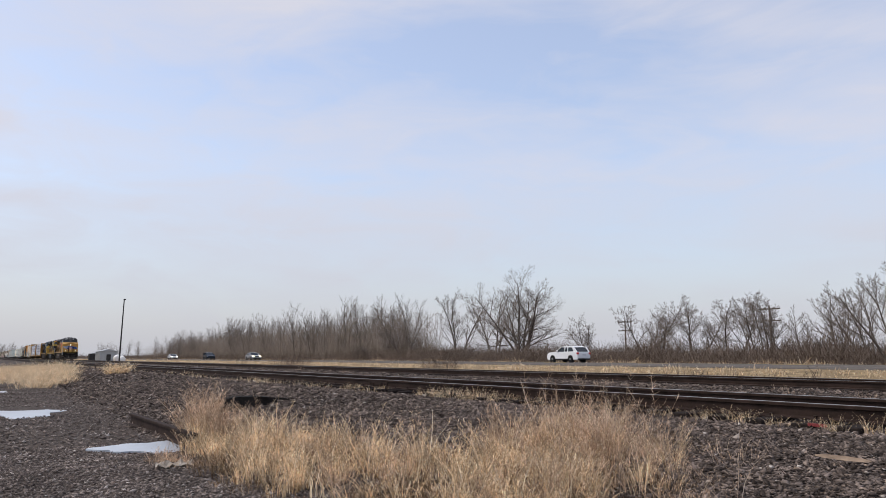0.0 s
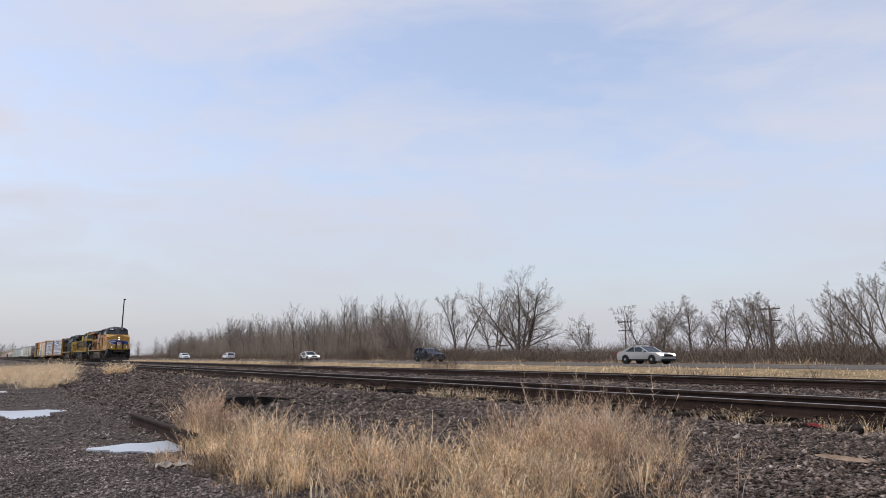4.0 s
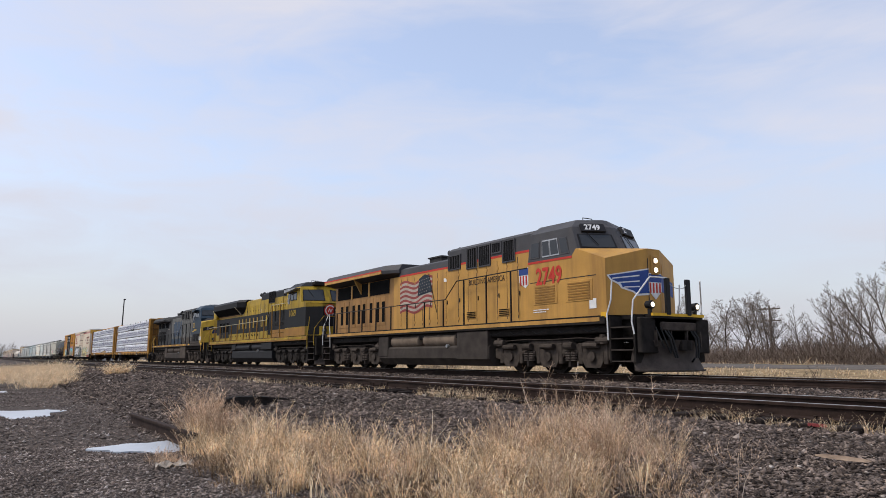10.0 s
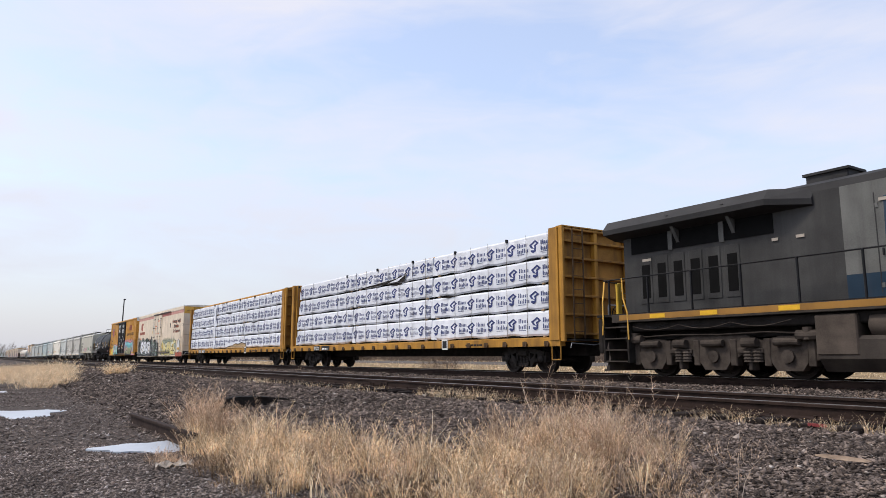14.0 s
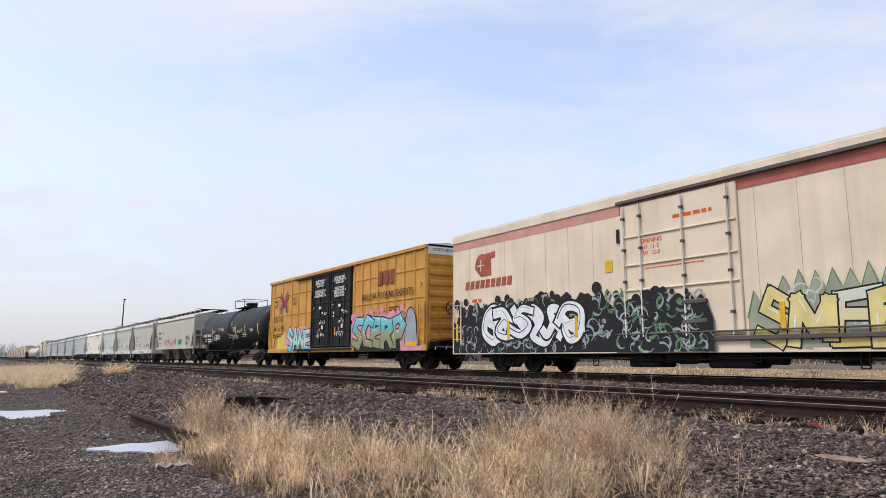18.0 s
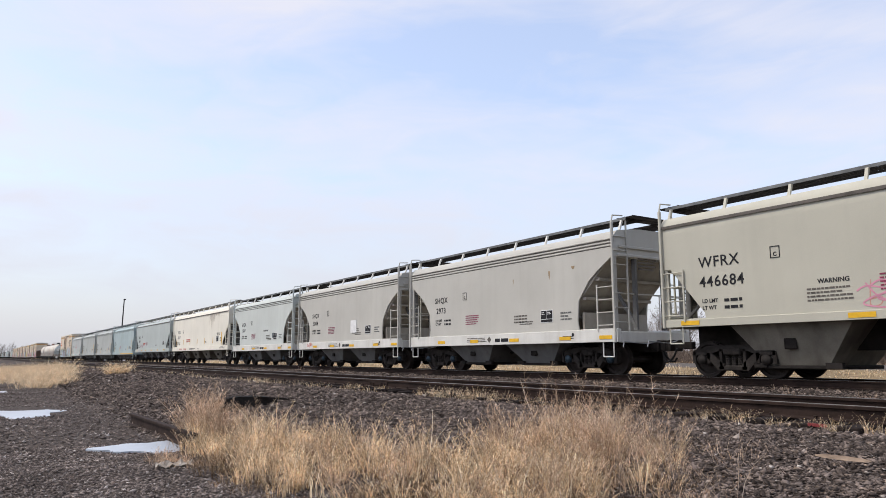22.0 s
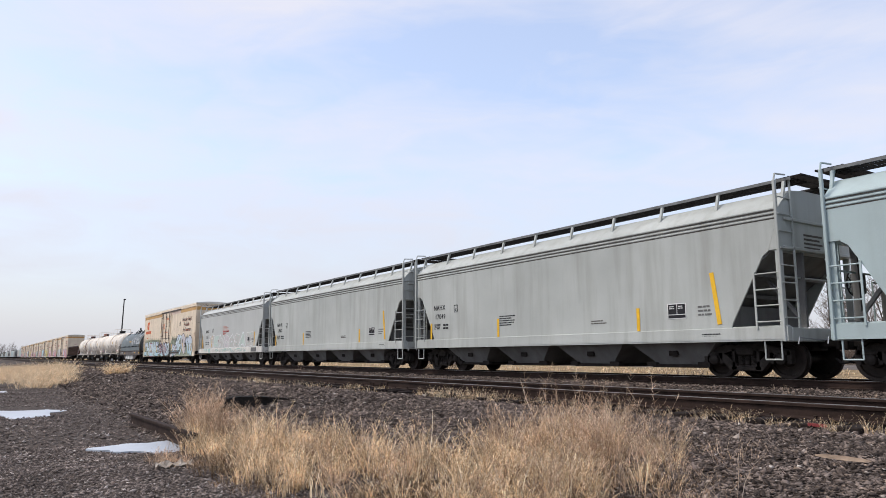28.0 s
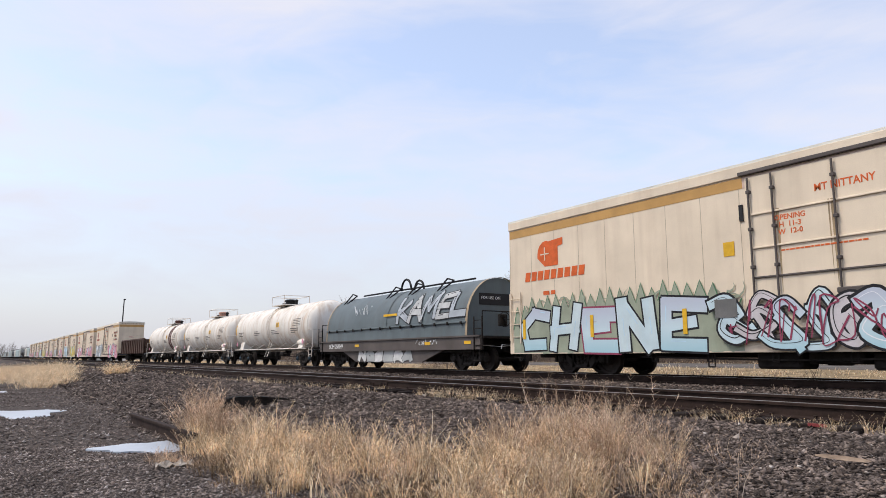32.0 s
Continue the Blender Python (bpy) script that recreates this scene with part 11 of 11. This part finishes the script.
    scrawl(h, -6.6, 0.88, 11.5, 0.28, 34, M["gH"], 18, y=-1.586, t=0.03)
    scrawl(h, -3.2, 0.90, 7.5, 0.24, 12, M["gT2"], 20, y=-1.587, t=0.05)
    runs(h, -1.0, 1.2, 1.18, 0.3, 5, M["gJ"], 23, y=-1.5855)
    runs(h, -6.4, -4.6, 1.19, 0.4, 5, M["gT2"], 24, y=-1.5855)
    plate(h, "grey_stencil_box", 5.5, 6.6, 0.9, 1.17, M["shadeg"], -1.586)
    plate(h, "placard", 4.75, 5.1, 1.64, 1.88, M["ink"], -1.585)
    runs(h, -5.6, 5.4, 1.95, 0.5, 12, M["gH"], 19, y=-1.5585)
    for xx in (-6.9, -4.2, 6.0):
        plate(h, "reflector", xx, xx + 0.11, 1.3, 2.2, M["yel"])
    add(h, -197.7)
    add(reefer("cream insulated boxcar with tan stripe and pale blue painted letters", M["tan"], 23, 1, 11.12), -218.27)
    add(coil_car(), -238.35)
    wt = []
    for x, d, b in ((-254.3, 0.2, False), (-269.7, 0.4, False), (-285.3, 0.3, True)):
        t_, sh = tank_car("white tank car with dirt streaks" + (" and brown band" if b else ""), M["tankwht"], 15.5, 1.42, 7.15, 2.36, d, "", M["tankwht"], b)
        wt.append(add(t_, x))
    add(gondola(), -301.6)
    rs = [add(reefer("cream insulated boxcar covered in faded painted letters", M["tan"], 50 + k, 2), -322.4 - 24.9 * k) for k in range(3)]
    x = -322.4 - 24.9 * 3
    for k in range(5):
        add(copy_thing(rs[k % 3], pose(0, 0, 0)), x)
        x -= 24.9
    src = [far_car("hopper", M["hopE"]), far_car("hopper", M["hopF"]), far_car("tank", M["tankblk"]), far_car("hopper", M["hopB"])]
    gap = [17.6, 17.6, 16.7, 17.6]
    x += 24.9 / 2 - 0.3
    for k in range(22):
        q = (k * 3 + k // 3) % 4
        x -= gap[q] / 2
        add(src[q] if k < 4 and src[q] not in [c for c, _ in TRAIN] else copy_thing(src[q], pose(0, 0, 0)), x)
        x -= gap[q] / 2
    for c in src:
        if c not in [a for a, _ in TRAIN]:
            x -= 9
            add(c, x)
            x -= 9


consist()

# ---- road vehicles ----
V = {"white": mat("car_white", (0.74, 0.75, 0.76), 0.25, 0, 0.03, 2, 0), "dark": mat("car_dark_blue", (0.016, 0.022, 0.032), 0.22, 0.2, 0.05, 2, 0), "silver": mat("car_silver", (0.42, 0.43, 0.44), 0.28, 0.5, 0.04, 2, 0),
     "tyre": mat("tyre_rubber", (0.014, 0.014, 0.014), 0.85, 0, 0.1), "rim": mat("alloy_rim", (0.32, 0.32, 0.33), 0.35, 0.8, 0.1), "trim": mat("black_trim", (0.02, 0.02, 0.02), 0.6, 0, 0.1),
     "tail": mat("tail_lamp_red", (0.40, 0.02, 0.02), 0.25, 0, 0.05), "head": mat("head_lamp_clear", (0.65, 0.66, 0.68), 0.12, 0.2, 0.05), "glass": glass_mat("car_glass", (0.02, 0.025, 0.03))}
ROAD = []


def road_car(kind, colour, label, lit=False):
    """A passenger car that points to +x: body, glasshouse, wheels, lamps, mirrors."""
    suv = kind == "suv"
    L, H, W = (4.5, 1.62, 0.91) if suv else (4.6, 1.43, 0.90)
    h = L / 2
    car = thing("car", label, "car", "cars on the road")
    belt = 1.08 if suv else 0.95
    hood = 1.05 if suv else 0.90
    low = [(-h, 0.42), (-h + 0.04, 0.30), (h - 0.15, 0.26), (h, 0.40), (h + 0.01, 0.62), (h - 0.12, hood - 0.16), (h - 0.45, hood - 0.03), (h - 1.25, hood + 0.02), (h - 1.45, belt), (-h + 0.25, belt + 0.03), (-h + 0.02, belt - 0.05), (-h - 0.02, 0.72)]
    rings = []
    for y, k in ((-W, 0.90), (-W + 0.06, 0.985), (0, 1.0), (W - 0.06, 0.985), (W, 0.90)):
        rings.append([(x * (0.5 + 0.5 * k) if abs(x) > h - 0.5 else x, y, 0.62 + (z - 0.62) * (k if z > 0.62 else 1)) for x, z in low])
    part("body", G().loft(rings), V[colour], car, smooth=True)
    if suv:
        gh = [(h - 1.30, belt - 0.02), (h - 2.15, H - 0.08), (h - 2.6, H - 0.01), (-h + 1.1, H - 0.01), (-h + 0.60, H - 0.09), (-h + 0.12, belt - 0.02)]
    else:
        gh = [(h - 1.35, belt - 0.02), (h - 2.15, H - 0.04), (h - 2.6, H), (-h + 2.0, H - 0.04), (-h + 1.35, H - 0.17), (-h + 0.55, belt - 0.02)]
    rings = [[(x, y * (1 - 0.17 * (z - belt) / (H - belt)), z) for x, z in gh] for y in (-W + 0.05, W - 0.05)]
    part("glasshouse", G().loft(rings), V["glass"], car, "dark tinted glass")
    zr = H - 0.13
    xa, xb = h - 2.08, (-h + 0.55 if suv else -h + 1.55)
    part("roof", G().loft([[(xa, y * 0.84, zr + 0.03), (xa - 0.45, y * 0.82, H + 0.012), ((xa + xb) / 2, y * 0.80, H + 0.03), (xb + 0.3, y * 0.82, H + 0.008), (xb, y * 0.84, zr)] for y in (-W, -W * 0.5, W * 0.5, W)]), V[colour], car, smooth=True)
    for s in (-1, 1):
        for x0, x1, x2, x3 in ((h - 1.28, h - 1.38, h - 2.20, h - 2.12), (h - 2.62, h - 2.68, h - 2.74, h - 2.68), (-h + 1.42, -h + 1.34, -h + 1.40, -h + 1.48) if suv else (-h + 0.85, -h + 0.40, -h + 1.45, -h + 1.75), (-h + 0.50, -h + 0.10, -h + 0.58, -h + 0.80)):
            if not suv and x0 == -h + 0.50:
                continue
            part("pillar", G().prism([(x0, belt - 0.03), (x1, belt - 0.03), (x2, H - 0.05), (x3, H - 0.05)], "y", s * (W - 0.03), s * (W - 0.16)), V[colour], car)
        part("door_mirror", G().box(h - 1.75, h - 1.58, *sorted((s * (W - 0.02), s * (W + 0.16))), belt + 0.0, belt + 0.16, 0.03), V[colour], car)
        part("sill_trim", G().box(-h + 1.2, h - 1.25, *sorted((s * (W - 0.06), s * (W + 0.01))), 0.26, 0.40, 0.02), V["trim"], car)
        for x in (-0.05, -1.05):
            part("door_handle", G().box(x - 0.1, x + 0.1, *sorted((s * W, s * (W + 0.025))), 0.84, 0.88, 0.008), V[colour], car)
        part("headlight", G().prism([(h - 0.30, 0.66), (h - 0.04, 0.66), (h - 0.10, 0.82), (h - 0.50, 0.86)], "y", s * (W - 0.42), s * (W - 0.03)), M["lamp"] if lit else V["head"], car)
        part("tail_lamp", G().box(-h - 0.02, -h + 0.30, *sorted((s * (W - 0.26), s * (W - 0.005))), 0.80, 1.0 if suv else 0.95, 0.02), V["tail"], car)
        for x in (h - 0.92, -h + 0.98):
            part("wheel_arch", G().lathe((x, s * (W - 0.10), 0.36), "y", [(-0.105, 0.385), (0.105, 0.385)], 20), V["trim"], car)
            w = part("wheel", cached("roadwheel", lambda: G().lathe((0, 0, 0), "y", [(-0.11, 0.20), (-0.115, 0.30), (-0.09, 0.355), (0.09, 0.355), (0.115, 0.30), (0.11, 0.20)], 22), V["tyre"], True), None, car)
            w.location = (x, s * (W - 0.05), 0.36)
            rim = part("rim", cached("roadrim", lambda: G().lathe((0, 0, 0), "y", [(-0.115, 0.05), (-0.10, 0.20), (-0.06, 0.22), (0.06, 0.22), (0.10, 0.20), (0.115, 0.05)], 16), V["rim"], True), None, w)
    part("front_bumper", G().box(h - 0.12, h + 0.03, -W + 0.12, W - 0.12, 0.26, 0.40, 0.03), V["trim"], car)
    part("rear_bumper", G().box(-h - 0.05, -h + 0.10, -W + 0.08, W - 0.08, 0.28, 0.42, 0.03), V["trim"], car)
    part("grille", G().box(h - 0.06, h + 0.015, -0.5, 0.5, 0.56, 0.76, 0.02), V["trim"], car)
    part("number_plate", G().box(-h - 0.035, -h - 0.02, -0.22, 0.22, 0.70, 0.82), V["head"], car)
    return car


# (car, lane, place along the road at 0 s, speed)
ROAD.append((road_car("suv", "white", "white sport utility vehicle on the road"), 50.0, -53.2, -29.3))
ROAD.append((road_car("sedan", "silver", "silver saloon car on the road", True), 45.0, -136.9, 24.5))
ROAD.append((road_car("suv", "dark", "dark blue sport utility vehicle on the road"), 45.0, -169.0, 24.3))
ROAD.append((road_car("sedan", "white", "white saloon car on the road", True), 45.0, -206.3, 24.4))
ROAD.append((road_car("suv", "white", "white car with roof rack on the road", True), 45.0, -297.0, 26.0))


# ---- what moves ----
def motions():
    """The train rolls past at a steady pace, wheels turn while their car passes near; cars drive along the road."""
    home = dict(TRAIN)
    for car, x in TRAIN:
        walk(car, [(t, pose(x + SPEED * (t - 19), TRACK_Y, 0)) for t in (0, 16, 32)])
    for ob, x, r, car in SPINS:
        x0 = home[car] + x + ob.parent.location.x
        t0, t1 = 19 + (-70 - x0) / SPEED, 19 + (2 - x0) / SPEED
        k0, k1 = max(0, int(t0 * FPS)), min(32 * FPS, int(t1 * FPS))
        if k1 - k0 < 2:
            continue
        step = math.degrees(SPEED / FPS / r)
        rows = [] if k0 == 0 else [(0, pose(x, 0, r))]
        rows += [(k / FPS, pose(x, 0, r) @ Matrix.Rotation(radians((k - k0) * step % 360), 4, "Y")) for k in range(k0, k1 + 1)]
        if k1 < 32 * FPS:
            rows.append((32, rows[-1][1]))
        walk(ob, rows)
    for car, y, x, v in ROAD:
        turn = 0 if v > 0 else 180
        walk(car, [(t, pose(x + v * t, y, road_z(y), 0, 0, turn)) for t in (0, 16, 32)])


motions()
